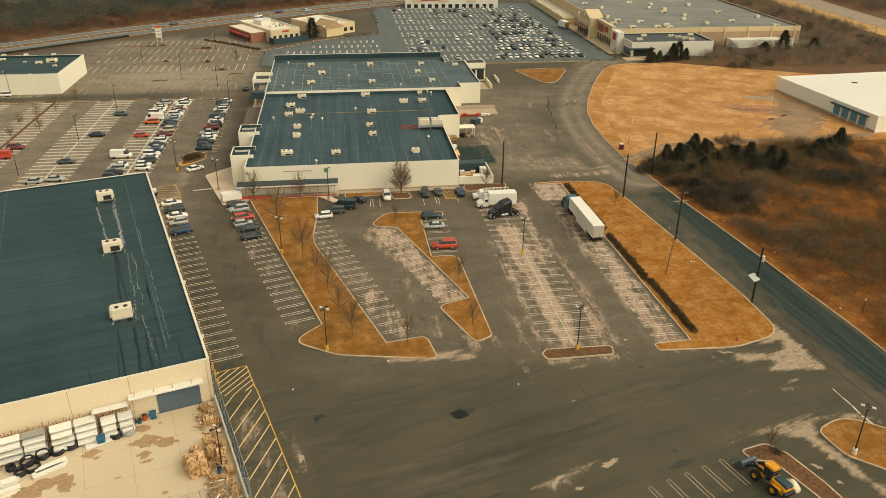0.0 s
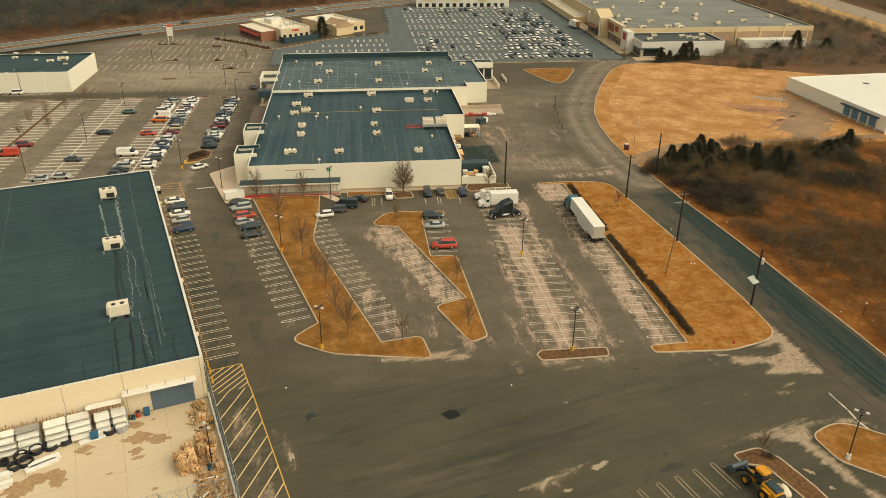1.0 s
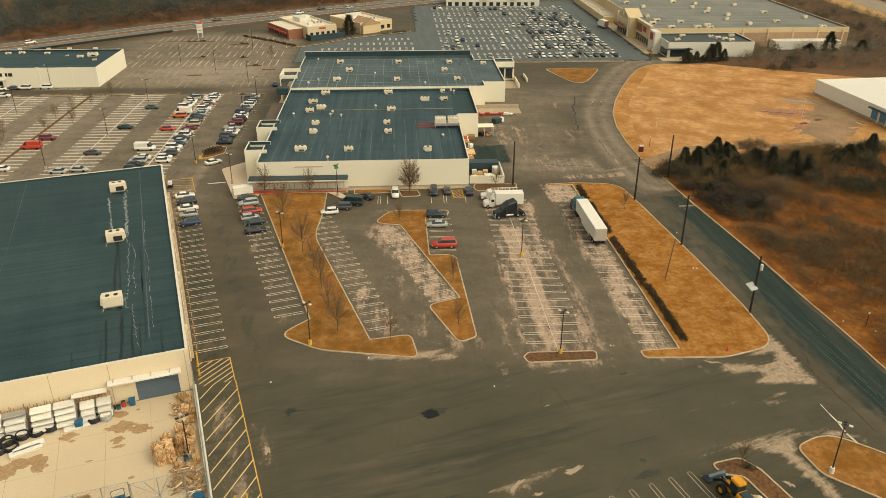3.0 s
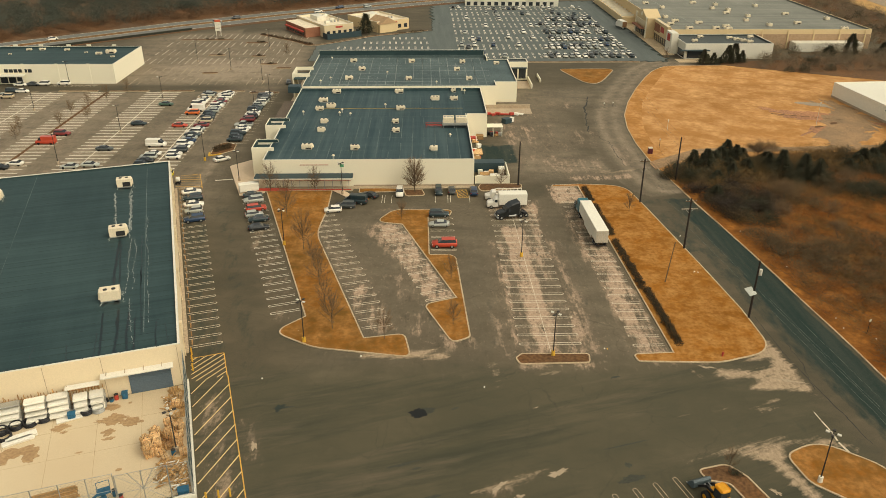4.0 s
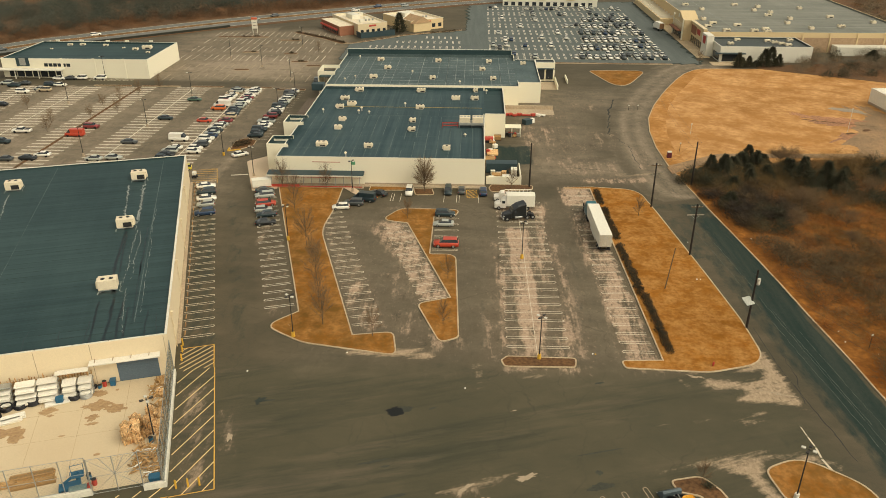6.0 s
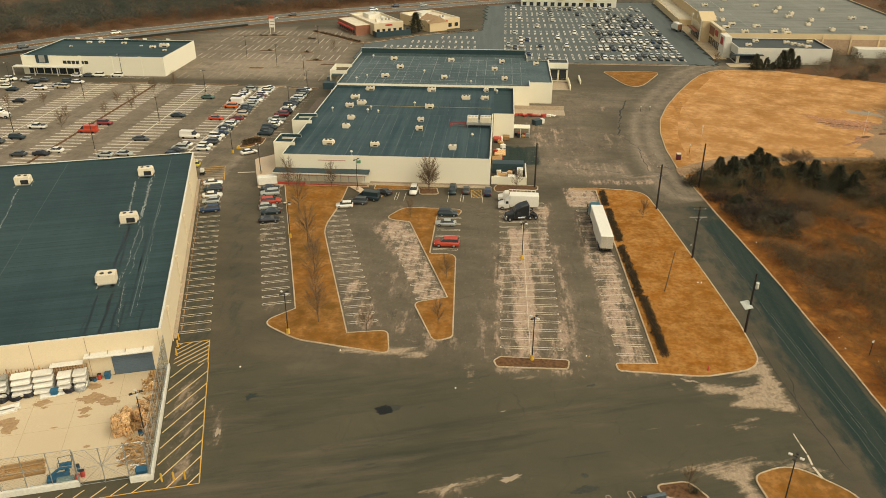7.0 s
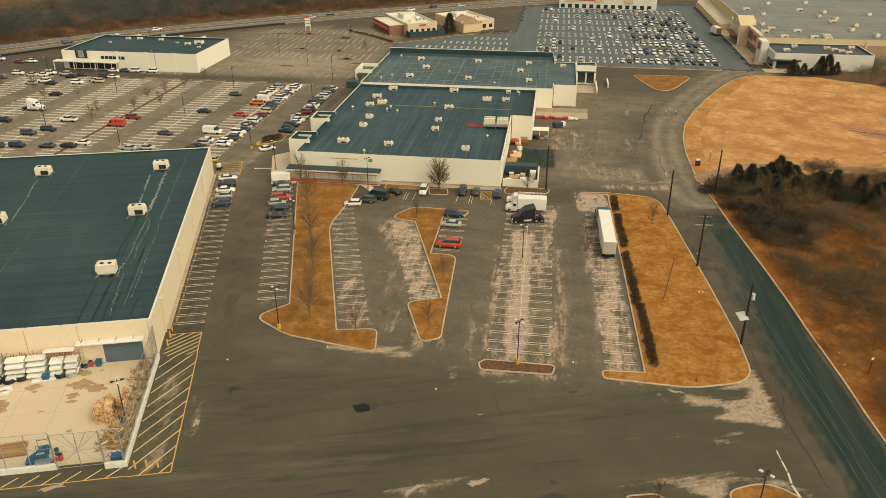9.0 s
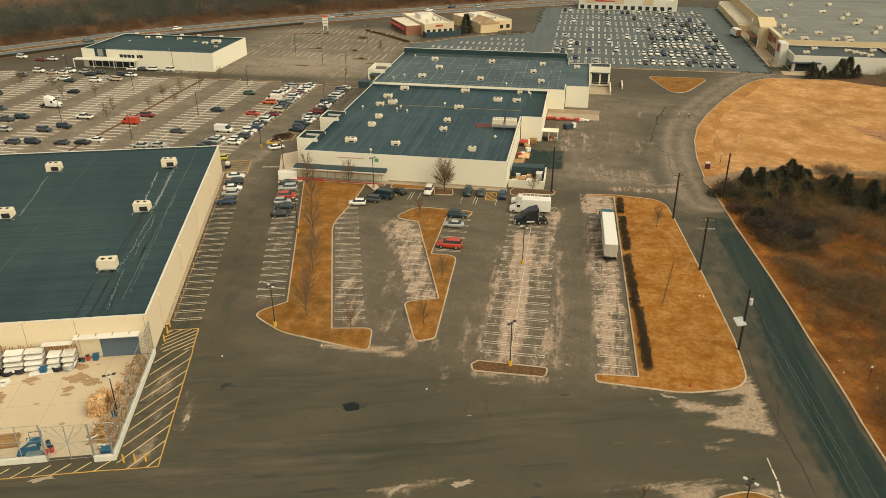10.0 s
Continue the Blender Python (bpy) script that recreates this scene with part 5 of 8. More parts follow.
# -- restaurants and the far strip --
def restaurant(m, w, d, h, label, wall, roof, awning=False):
    t = flat_roof("restaurant", m, -w / 2, w / 2, 0, d, h, 0.8, label, wall, roof, COPING)
    part("penthouse", boxes((-w * 0.2, w * 0.1, d * 0.55, d * 0.8, h, h + 2.0), bevel=0.05), COPING, t)
    for i in range(5):
        x = -w * 0.42 + i * w * 0.19
        part("window", boxes((x, x + w * 0.1, -0.06, -0.01, 1.0, 2.8)), GLASS, t)
        if awning:
            part("awning", boxes((x - 0.3, x + w * 0.12, -1.4, -0.07, 2.9, 3.3), bevel=0.06), RED_TRIM, t, "red window awning")
    part("wall_sign", boxes((-w * 0.12, w * 0.12, -0.1, -0.01, h - 0.7, h + 0.1)), RED_TRIM, t, "dark red wall sign")
    for i in range(3):
        part("exhaust_fan", rod((w * 0.1 + i * 1.8, d * 0.35, h), (w * 0.1 + i * 1.8, d * 0.35, h + 0.9), 0.5, n=10), STEEL, t)
    return t


BEIGE = mat("beige rendered wall", (0.62, 0.5, 0.32), 0.85, 0.08, 0.6, 0.05, grain=14)
COATED = mat("cream roof coating", (0.74, 0.65, 0.48), 0.8, 0.14, 0.3, 0.1, second=(0.52, 0.44, 0.32))
R1 = restaurant(mall(-58.4, 188.9, 0, 31) @ pose(7.5, 0, 0), 15, 33, 4.7, "beige restaurant with a brick wing and a pale roof", BEIGE, COATED)
part("dining_wing", boxes((-15.0, -7.56, 5, 29, 0, 4.3), bevel=0.05), BRICK, R1, "brick dining wing")
part("wing_roof", boxes((-14.8, -7.6, 5.2, 28.8, 4.3, 4.42)), COATED, R1)
for i in range(7):
    part("awning", boxes((-16.3, -15.05, 6.4 + i * 3.1, 8.9 + i * 3.1, 2.4, 3.0), bevel=0.06), RED_TRIM, R1, "red window awning")
    part("window", boxes((-15.08, -15.01, 6.6 + i * 3.1, 8.7 + i * 3.1, 0.6, 2.3)), GLASS, R1)
part("patio_fence", boxes((-8.5, 9, -5.2, -5.0, 0, 2.6)), TEAL, R1, "dark service-yard fence")
part("patio_fence", boxes((-8.5, -8.3, -5, 0, 0, 2.6)), TEAL, R1, "dark service-yard fence")
part("patio_fence", boxes((8.8, 9, -5, 0, 0, 2.6)), TEAL, R1, "dark service-yard fence")
for x, y in ((-3, 8), (2, 14), (-1, 21), (4, 26)):
    part("roof_box", boxes((x, x + 2.2, y, y + 1.8, 4.7, 6.0), bevel=0.06), COPING, R1, "pale rooftop box")
R2 = restaurant(mall(-34.7, 201.5, 0, 36) @ pose(9.5, 0, 0), 19, 27, 4.2, "tan restaurant with a gabled front and pale roof", TAN, COATED)
bm = bmesh.new()
vs = [bm.verts.new(p) for p in ((-9.5, -2.5, 4), (1, -2.5, 4), (-4.2, -2.5, 7.0), (-9.5, 9, 4), (1, 9, 4), (-4.2, 9, 7.0))]
for f in ((0, 1, 2), (3, 5, 4), (0, 2, 5, 3), (1, 4, 5, 2), (0, 3, 4, 1)):
    bm.faces.new([vs[i] for i in f])
bmesh.ops.recalc_face_normals(bm, faces=bm.faces)
part("gable_roof", bm, mat("brown shingle roof", (0.44, 0.29, 0.16), 0.9), R2)
part("porch", boxes((-9.1, 0.6, -2.2, -0.05, 0, 4)), TAN, R2)
S = flat_roof("shop_row", mall(39, 281.5, 0, -3), -27, 27, 0, 18, 5.0, 0.9, "pale row of shops with a low roof", COPING, PALE_ROOF)
for i in range(13):
    part("shop_window", boxes((-26 + i * 4, -23.8 + i * 4, -0.08, -0.01, 0.3, 2.4)), GLASS, S, "dark shop window")
    if i % 4 == 1:
        part("gable_front", boxes((-27 + i * 4, -22 + i * 4, -0.5, -0.1, 3.6, 7.2), bevel=0.05), TAN, S)
part("red_band", boxes((-20, -4, -0.3, -0.12, 4.4, 5.1)), RED_TRIM, S)

# ---- vehicles ----
TYRE = mat("tyre rubber", (0.018, 0.018, 0.018), 0.8, 0.15, 3, 0)
RIM = mat("alloy rim", (0.45, 0.45, 0.43), 0.35, 0.1, 3, 0, metal=0.7)
LAMP_CLEAR = mat("headlight lens", (0.75, 0.75, 0.7), 0.15, 0.05, 2, 0, spec=0.5)
LAMP_RED = mat("tail light lens", (0.4, 0.03, 0.02), 0.2, 0.05, 2, 0, spec=0.5)
PAINTS = {"white": (0.74, 0.7, 0.6), "silver": (0.38, 0.39, 0.34), "grey": (0.055, 0.062, 0.06), "teal": (0.018, 0.034, 0.038), "black": (0.012, 0.015, 0.016), "blue": (0.016, 0.04, 0.085), "red": (0.46, 0.055, 0.026), "maroon": (0.2, 0.03, 0.03), "orange": (0.6, 0.13, 0.03), "green": (0.05, 0.1, 0.07), "yellow": (0.55, 0.46, 0.05), "tan": (0.5, 0.4, 0.26), "sky": (0.02, 0.12, 0.15)}


def paint(colour):
    return mat(colour + " car paint", PAINTS[colour], 0.3, 0.04, 0.6, 0, spec=0.5)


def loft(sections):
    """A skin over cross sections that share their number of points, closed at both ends."""
    bm = bmesh.new()
    rows = [[bm.verts.new(p) for p in s] for s in sections]
    for a, b in zip(rows, rows[1:]):
        for i in range(len(a)):
            bm.faces.new((a[i - 1], a[i], b[i], b[i - 1]))
    bm.faces.new(rows[0]), bm.faces.new(rows[-1])
    bmesh.ops.recalc_face_normals(bm, faces=bm.faces)
    return bm


def smooth(bm):
    for f in bm.faces:
        f.smooth = True
    return bm


# stations of the lower body: (x, half width, bottom, shoulder, top); glass house: base x front, back, roof x front, back, belt, roof height
SHAPES = {
    "sedan": dict(body=((2.32, 0.62, 0.35, 0.5, 0.6), (2.15, 0.82, 0.22, 0.55, 0.74), (1.1, 0.89, 0.2, 0.68, 0.92), (-1.5, 0.9, 0.2, 0.72, 0.97), (-2.1, 0.84, 0.25, 0.7, 0.98), (-2.32, 0.7, 0.4, 0.62, 0.9)), glass=(1.15, -1.85, 0.35, -1.0, 0.93, 1.44), wb=1.38, wr=0.33, long=4.7),
    "suv": dict(body=((2.3, 0.68, 0.4, 0.62, 0.78), (2.1, 0.86, 0.28, 0.7, 0.98), (1.15, 0.93, 0.26, 0.8, 1.1), (-1.9, 0.94, 0.26, 0.82, 1.12), (-2.25, 0.9, 0.32, 0.8, 1.1), (-2.36, 0.8, 0.45, 0.75, 1.0)), glass=(1.2, -2.22, 0.45, -1.95, 1.08, 1.72), wb=1.38, wr=0.38, long=4.75),
    "hatch": dict(body=((2.0, 0.62, 0.35, 0.52, 0.64), (1.85, 0.8, 0.22, 0.58, 0.8), (0.95, 0.86, 0.2, 0.7, 0.95), (-1.6, 0.87, 0.2, 0.74, 0.98), (-1.95, 0.8, 0.25, 0.72, 0.96), (-2.05, 0.72, 0.4, 0.66, 0.88)), glass=(1.05, -1.9, 0.35, -1.5, 0.94, 1.5), wb=1.22, wr=0.32, long=4.1),
    "van": dict(body=((2.75, 0.75, 0.4, 0.7, 0.9), (2.6, 0.92, 0.3, 0.8, 1.1), (1.95, 0.98, 0.28, 0.9, 1.25), (-2.6, 1.0, 0.28, 1.0, 1.3), (-2.8, 0.97, 0.32, 1.0, 1.3), (-2.85, 0.94, 0.4, 0.9, 1.25)), glass=(2.0, -2.78, 1.2, -2.72, 1.24, 2.3), wb=1.75, wr=0.37, long=5.7),
    "pickup": dict(body=((2.8, 0.75, 0.45, 0.68, 0.85), (2.6, 0.92, 0.35, 0.75, 1.05), (1.4, 0.96, 0.32, 0.85, 1.14), (-1.0, 0.97, 0.32, 0.85, 1.14), (-2.7, 0.96, 0.35, 0.85, 1.14), (-2.85, 0.94, 0.45, 0.8, 1.12)), glass=(1.45, -0.95, 0.75, -0.6, 1.1, 1.82), wb=1.75, wr=0.4, long=5.7),
}
CARS = {}


def car(shape, colour, m, label, group="", fine=True):
    """A road car on its four wheels. The meshes are made once for each shape and colour."""
    key = (shape, colour, fine)
    if key not in CARS:
        s, p = SHAPES[shape], paint(colour)
        sec = []
        for x, w, lo, sh, top in s["body"]:
            sec.append([(x, -w * 0.92, lo), (x, -w, (lo + sh) / 2), (x, -w, sh), (x, -w * 0.9, top), (x, 0, top + 0.03), (x, w * 0.9, top), (x, w, sh), (x, w, (lo + sh) / 2), (x, w * 0.92, lo), (x, 0, lo - 0.02)])
        f0, b0, f1, b1, belt, roof = s["glass"]
        w0, w1 = s["body"][2][1] * 0.9, s["body"][2][1] * 0.72
        if shape == "van":
            w1 = s["body"][2][1] * 0.86
        glass = loft([[(f0, -w0, belt), (f0, w0, belt), (b0, w0, belt), (b0, -w0, belt)], [(f1, -w1, roof - 0.06), (f1, w1, roof - 0.06), (b1, w1, roof - 0.06), (b1, -w1, roof - 0.06)]])
        top = loft([[(f1 + 0.06, -w1 - 0.03, roof - 0.07), (f1 + 0.06, w1 + 0.03, roof - 0.07), (b1 - 0.08, w1 + 0.03, roof - 0.07), (b1 - 0.08, -w1 - 0.03, roof - 0.07)], [(f1 - 0.1, -w1 + 0.06, roof), (f1 - 0.1, w1 - 0.06, roof), (b1 + 0.08, w1 - 0.06, roof), (b1 + 0.08, -w1 + 0.06, roof)]])
        data = [("body", mesh("body", smooth(loft(sec)), p)), ("glasshouse", mesh("glasshouse", glass, GLASS)), ("roof", mesh("roof", top, p))]
        if shape == "van":
            data.append(("side_panel", mesh("side_panel", loft([[(0.9, -w0 - 0.02, belt), (0.9, w0 + 0.02, belt), (b0 - 0.02, w0 + 0.02, belt), (b0 - 0.02, -w0 - 0.02, belt)], [(0.9, -w1 - 0.02, roof - 0.05), (0.9, w1 + 0.02, roof - 0.05), (b1 - 0.03, w1 + 0.02, roof - 0.05), (b1 - 0.03, -w1 - 0.02, roof - 0.05)]]), p)))
        if shape == "pickup":
            data.append(("bed_liner", mesh("bed_liner", boxes((-2.65, -1.1, -0.78, 0.78, 1.16, 1.2)), BLACK_PLASTIC)))
        r, wx, wy = s["wr"], s["wb"], s["body"][2][1] - 0.1
        wheel = mesh("wheel", rod((0, -0.1, 0), (0, 0.1, 0), r, n=14), TYRE)
        rim = mesh("rim", rod((0, -0.115, 0), (0, 0.115, 0), r * 0.62, n=10), RIM)
        fx, fw, _, fs, ft = s["body"][1]
        bx, bw, _, bs, bt = s["body"][-2]
        head = mesh("headlight", boxes((fx - 0.02, fx + 0.1, -0.2, 0.2, fs - 0.02, fs + 0.13), bevel=0.03), LAMP_CLEAR)
        tail = mesh("tail_light", boxes((bx - 0.14, bx + 0.02, -0.14, 0.14, bs - 0.02, bs + 0.16), bevel=0.03), LAMP_RED)
        CARS[key] = (data, wheel, rim, (r, wx, wy), head, tail, (fx, fw * 0.78, bx, bw * 0.82))
    data, wheel, rim, (r, wx, wy), head, tail, (fx, fy, bx, by) = CARS[key]
    t = thing("pickup_truck" if shape == "pickup" else "van" if shape == "van" else "car", m, label, "van" if shape == "van" else "pickup truck" if shape == "pickup" else "car", group)
    for name, me in data:
        part(name, me, None, t)
    for x in (-wx, wx):
        for y in (-wy, wy):
            w = part("wheel", wheel, None, t)
            w.location = (x, y, r)
            if fine:
                part("rim", rim, None, w)
    if fine:
        for y in (-fy, fy):
            part("headlight", head, None, t).location = (0, y, 0)
        for y in (-by, by):
            part("tail_light", tail, None, t).location = (0, y, 0)
    return t


WORDS = {"white": "white", "silver": "silver", "grey": "dark grey", "teal": "dark blue-green", "black": "black", "blue": "dark blue", "red": "bright red", "maroon": "dark red", "orange": "orange", "green": "dark green", "yellow": "yellow-green", "tan": "beige"}
KINDS = {"sedan": "saloon car", "suv": "estate car", "hatch": "small hatchback", "van": "high-roofed van", "pickup": "pickup truck"}


def park(shape, colour, x, y, turn, where, group="", local=False, fine=True):
    m = mall(x, y, 0.0, turn) if local else pose(x, y, 0.0, 0, 0, turn)
    return car(shape, colour, m, f"{WORDS[colour]} {KINDS[shape]} parked {where}", group, fine)


# beside the warehouse and the grass island
for shape, colour, x, y, turn in (("suv", "blue", 12.7, 161.2, 180), ("hatch", "silver", 12.8, 166.4, 180), ("sedan", "white", 13.0, 170.1, 0), ("suv", "teal", 12.9, 174.0, 180), ("sedan", "white", 12.8, 178.4, 0)):
    park(shape, colour, x, y, turn, "nose to the warehouse wall", "cars beside the warehouse")
for shape, colour, x, y, turn in (("sedan", "black", 25.9, 152.3, 0), ("sedan", "teal", 26.4, 156.8, 180), ("hatch", "silver", 25.8, 159.8, 0), ("suv", "red", 26.6, 163.0, 0), ("suv", "silver", 26.5, 168.2, 180), ("sedan", "teal", 26.7, 171.6, 0)):
    park(shape, colour, x, y, turn, "by the grass island", "cars along the island")
park("sedan", "white", 21.6, 200.4, 20, "on the driveway")
park("hatch", "yellow", 7.0, 193.0, 178, "behind the warehouse")
# round the bend in front of the long store
for shape, colour, x, y, turn in (("hatch", "white", 43.3, 156.8, 172), ("suv", "grey", 46.6, 158.3, 160), ("van", "teal", 49.4, 160.2, 150), ("sedan", "black", 53.5, 162.8, 128), ("suv", "white", 60.8, 162.0, -107), ("suv", "teal", 70.1, 160.0, -107), ("sedan", "grey", 73.4, 159.6, 73), ("suv", "blue", 78.2, 157.2, 73), ("suv", "teal", 65.8, 146.6, -17), ("sedan", "silver", 64.1, 141.6, 163)):
    park(shape, colour, x, y, turn, "in front of the long store", "cars in front of the store")
car("suv", "red", pose(61.9, 131.4, 0, 0, 0, 163) @ Matrix.Scale(1.14, 4), "bright red long estate car beside the hooked island")

# west car park: two full rows near the store, loose cars beyond
random.seed(21)
MIX = ["white"] * 4 + ["silver"] * 4 + ["grey"] * 4 + ["teal"] * 4 + ["black"] * 2 + ["blue"] + ["maroon", "tan", "red"]
FORMS = ["sedan"] * 5 + ["suv"] * 4 + ["hatch"] * 2 + ["pickup"]
y = 36.5
while y < 88:
    if not 52.5 < y < 53.5:
        col = "teal" if y < 41 else random.choice(MIX)
        park(random.choice(FORMS), col, -67.4 + random.uniform(-0.3, 0.3), y, random.choice((0, 180)), "beside the store", "cars in the west car park", True, False)
    y += 2.78
for side, lx in ((0, -81.0), (1, -87.4)):
    y = 16.0
    while y < 90:
        full = (side == 0 and y > 20 and abs(y - 50.7) > 2) or (side == 1 and (y < 27 or y > 71))
        if full and random.random() < 0.93:
            c = "white" if random.random() < (0.6 if y < 30 or y > 70 else 0.12) else random.choice(MIX)
            park(random.choice(FORMS), c, lx + random.uniform(-0.3, 0.3), y, random.choice((0, 180)), "among others", "cars in the west car park", True, False)
        y += 2.78
for shape, colour, x, y in (("van", "white", -88.6, 32.0), ("suv", "orange", -87, 64.0), ("sedan", "red", -87.2, 50.5), ("sedan", "maroon", -80.7, 50.7), ("van", "white", -86.8, 67.8), ("sedan", "green", -98.4, 74.5), ("sedan", "teal", -100.3, 52.6), ("sedan", "grey", -102.1, 28.8), ("suv", "maroon", -119.6, 42.7), ("van", "red", -121, 34.8), ("pickup", "white", -138.5, 37.5), ("sedan", "black", -160.8, 65.4), ("suv", "grey", -142.5, 23.2), ("suv", "teal", -138.7, 27.3), ("sedan", "grey", -130, 13.1), ("sedan", "black", -124, 14.0), ("sedan", "white", -121.5, 16.9), ("pickup", "grey", -161.3, 30.5), ("sedan", "silver", -154.6, 21.5), ("suv", "grey", -144.2, 10.8), ("suv", "teal", -138.6, 12.2), ("suv", "teal", -158, 34.1), ("sedan", "red", -150, 6), ("sedan", "silver", -106, 14.4), ("sedan", "silver", -101, 15.6),
                            ("sedan", "grey", -195.4, 84.9), ("suv", "white", -193, 91.8), ("sedan", "tan", -186.7, 90.5), ("sedan", "white", -182.5, 91), ("suv", "white", -180.9, 93.8), ("sedan", "silver", -179, 78.8), ("suv", "white", -176, 82), ("sedan", "teal", -171.8, 79.6), ("suv", "silver", -174.4, 93.2), ("suv", "teal", -170, 90), ("sedan", "grey", -168, 93.4), ("suv", "white", -162.3, 81.7), ("sedan", "silver", -158.3, 86.0), ("suv", "tan", -155.8, 84.5), ("suv", "teal", -157.3, 91.9), ("sedan", "white", -153.8, 91.8), ("sedan", "white", -158.8, 101.2), ("sedan", "grey", -154.4, 101.6), ("suv", "white", -151, 102), ("suv", "white", -143.8, 102.4), ("sedan", "maroon", -205, 110), ("suv", "white", -216.4, 113.6), ("sedan", "white", -201, 112), ("sedan", "grey", -198.5, 62), ("suv", "teal", -186, 58), ("sedan", "teal", -189, 55), ("sedan", "white", -178, 30), ("sedan", "grey", -172, 42), ("sedan", "red", -190, 40)):
    park(shape, colour, x, y, random.choice((0, 180)), "in the west car park", "cars in the west car park", True, False)
park("suv", "grey", -62, 103, 100, "by the empty north lot", "", True, False)
# far car park
for row in range(8):
    for side in (0, 1):
        ly = 147 + row * 17.6 + side * 5.6
        lx = 4.83
        while lx < 77:
            dense = 0.82 if lx > 40 + (row - 1) * 2.6 and row < 6 else 0.12
            if row >= 7:
                dense = 0.3
            if random.random() < dense:
                park(random.choice(("sedan", "suv", "hatch", "sedan")), random.choice(["white"] * 10 + ["silver"] * 5 + ["grey"] * 2 + ["teal"] * 2 + ["black", "blue", "teal", "teal"]), lx, ly + random.uniform(-0.4, 0.4), random.choice((90, -90)), "in the far car park", "cars in the far car park", True, False)
            lx += 2.85
# cars on the highways
for x, y, turn, c in ((-40, 392, 28, "white"), (35, 415, 22, "silver"), (45, 424, 200, "grey"), (90, 431, 16, "white"), (104, 441, 196, "blue"), (120, 440, 14, "silver"), (-75, 366, 32, "grey")):
    park("suv", c, x, y, turn, "on the highway", "cars on the highway", False, False)


def wheel_pair(t, x, y, r, w=0.3, rims=True):
    for s in (-1, 1):
        a = part("wheel", rod((x, s * y - w / 2, r), (x, s * y + w / 2, r), r, n=16), TYRE, t)
        if rims:
            part("rim", rod((x, s * y - w / 2 - 0.02, r), (x, s * y + w / 2 + 0.02, r), r * 0.5, n=10), RIM, a)


def tractor(m, colour, label, fairing=True):
    """A long-nosed sleeper tractor unit facing +x."""
    t = thing("semi_tractor", m, label, "truck")
    p = paint(colour)
    part("chassis", boxes((-3.9, 2.4, -0.45, 0.45, 0.6, 0.9)), BLACK_PLASTIC, t)
    hood = [[(x, -w, lo), (x, -w, hi - 0.15), (x, -w * 0.75, hi), (x, w * 0.75, hi), (x, w, hi - 0.15), (x, w, lo)] for x, w, lo, hi in ((3.4, 0.75, 0.6, 1.35), (3.2, 0.95, 0.45, 1.6), (1.6, 1.1, 0.45, 1.95))]
    part("hood", loft(hood), p, t)
    cab = [[(x, -1.22, 0.7), (x, -1.22, hi - 0.3), (x, -1.0, hi), (x, 1.0, hi), (x, 1.22, hi - 0.3), (x, 1.22, 0.7)] for x, hi in ((1.62, 2.1), (1.05, 2.9), (0.2, 3.5), (-1.7, 3.95 if fairing else 3.1), (-1.75, 3.9 if fairing else 3.0))]
    c = part("cab", loft(cab), p, t)
    part("windscreen", loft([[(1.66, -1.0, 2.0), (1.66, 1.0, 2.0), (1.6, 1.0, 1.98), (1.6, -1.0, 1.98)], [(1.12, -0.95, 2.85), (1.12, 0.95, 2.85), (1.06, 0.95, 2.83), (1.06, -0.95, 2.83)]]), GLASS, c)
    for s in (-1, 1):
        part("side_window", boxes((0.35, 1.15, s * 1.22 - 0.02, s * 1.22 + 0.02, 1.75, 2.5)), GLASS, c)
        part("fuel_tank", rod((-0.9, s * 1.0, 0.75), (0.8, s * 1.0, 0.75), 0.32, n=12), RIM, t)
        part("exhaust_stack", rod((-1.85, s * 1.0, 0.8), (-1.85, s * 1.0, 3.6), 0.08, n=8), RIM, t)
        part("mirror", boxes((1.1, 1.2, s * 1.5 - 0.12, s * 1.5 + 0.12, 1.8, 2.5)), BLACK_PLASTIC, t)
        part("headlight", boxes((3.15, 3.42, s * 0.78 - 0.16, s * 0.78 + 0.16, 1.0, 1.25)), LAMP_CLEAR, t)
    part("bumper", boxes((3.3, 3.6, -1.15, 1.15, 0.35, 0.75), bevel=0.05), RIM, t)
    part("grille", boxes((3.38, 3.44, -0.5, 0.5, 0.8, 1.4)), BLACK_PLASTIC, t)
    wheel_pair(t, 2.6, 1.05, 0.5)
    for x in (-2.1, -3.4):
        wheel_pair(t, x, 0.95, 0.5, 0.6)
    part("fifth_wheel", rod((-2.8, 0, 0.95), (-2.8, 0, 1.1), 0.5, n=14), BLACK_PLASTIC, t)
    return t


WHITE_BOX = mat("white trailer skin", (0.78, 0.74, 0.62), 0.45, 0.06, 0.8, 0, second=(0.6, 0.54, 0.42))
tractor(pose(81.2, 141.3, 0, 0, 0, 178), "black", "black sleeper tractor without its trailer on asphalt")
tractor(mall(-156.5, 47.3, 0, 2), "white", "white sleeper tractor in the west car park")
tractor(pose(98.0, 138.6, 0, 0, 0, 74.5), "sky", "blue sleeper tractor coupled to a white trailer", False)
t = thing("semi_trailer", pose(98.0 - 2.0 * math.cos(radians(74.5)), 138.6 - 2.0 * math.sin(radians(74.5)), 0, 0, 0, 74.5) @ Matrix.Scale(1.14, 4, (1, 0, 0)), "long white box trailer behind a blue tractor", "trailer")
part("box", boxes((-14.8, -0.4, -1.28, 1.28, 1.2, 4.0), bevel=0.05), WHITE_BOX, t)
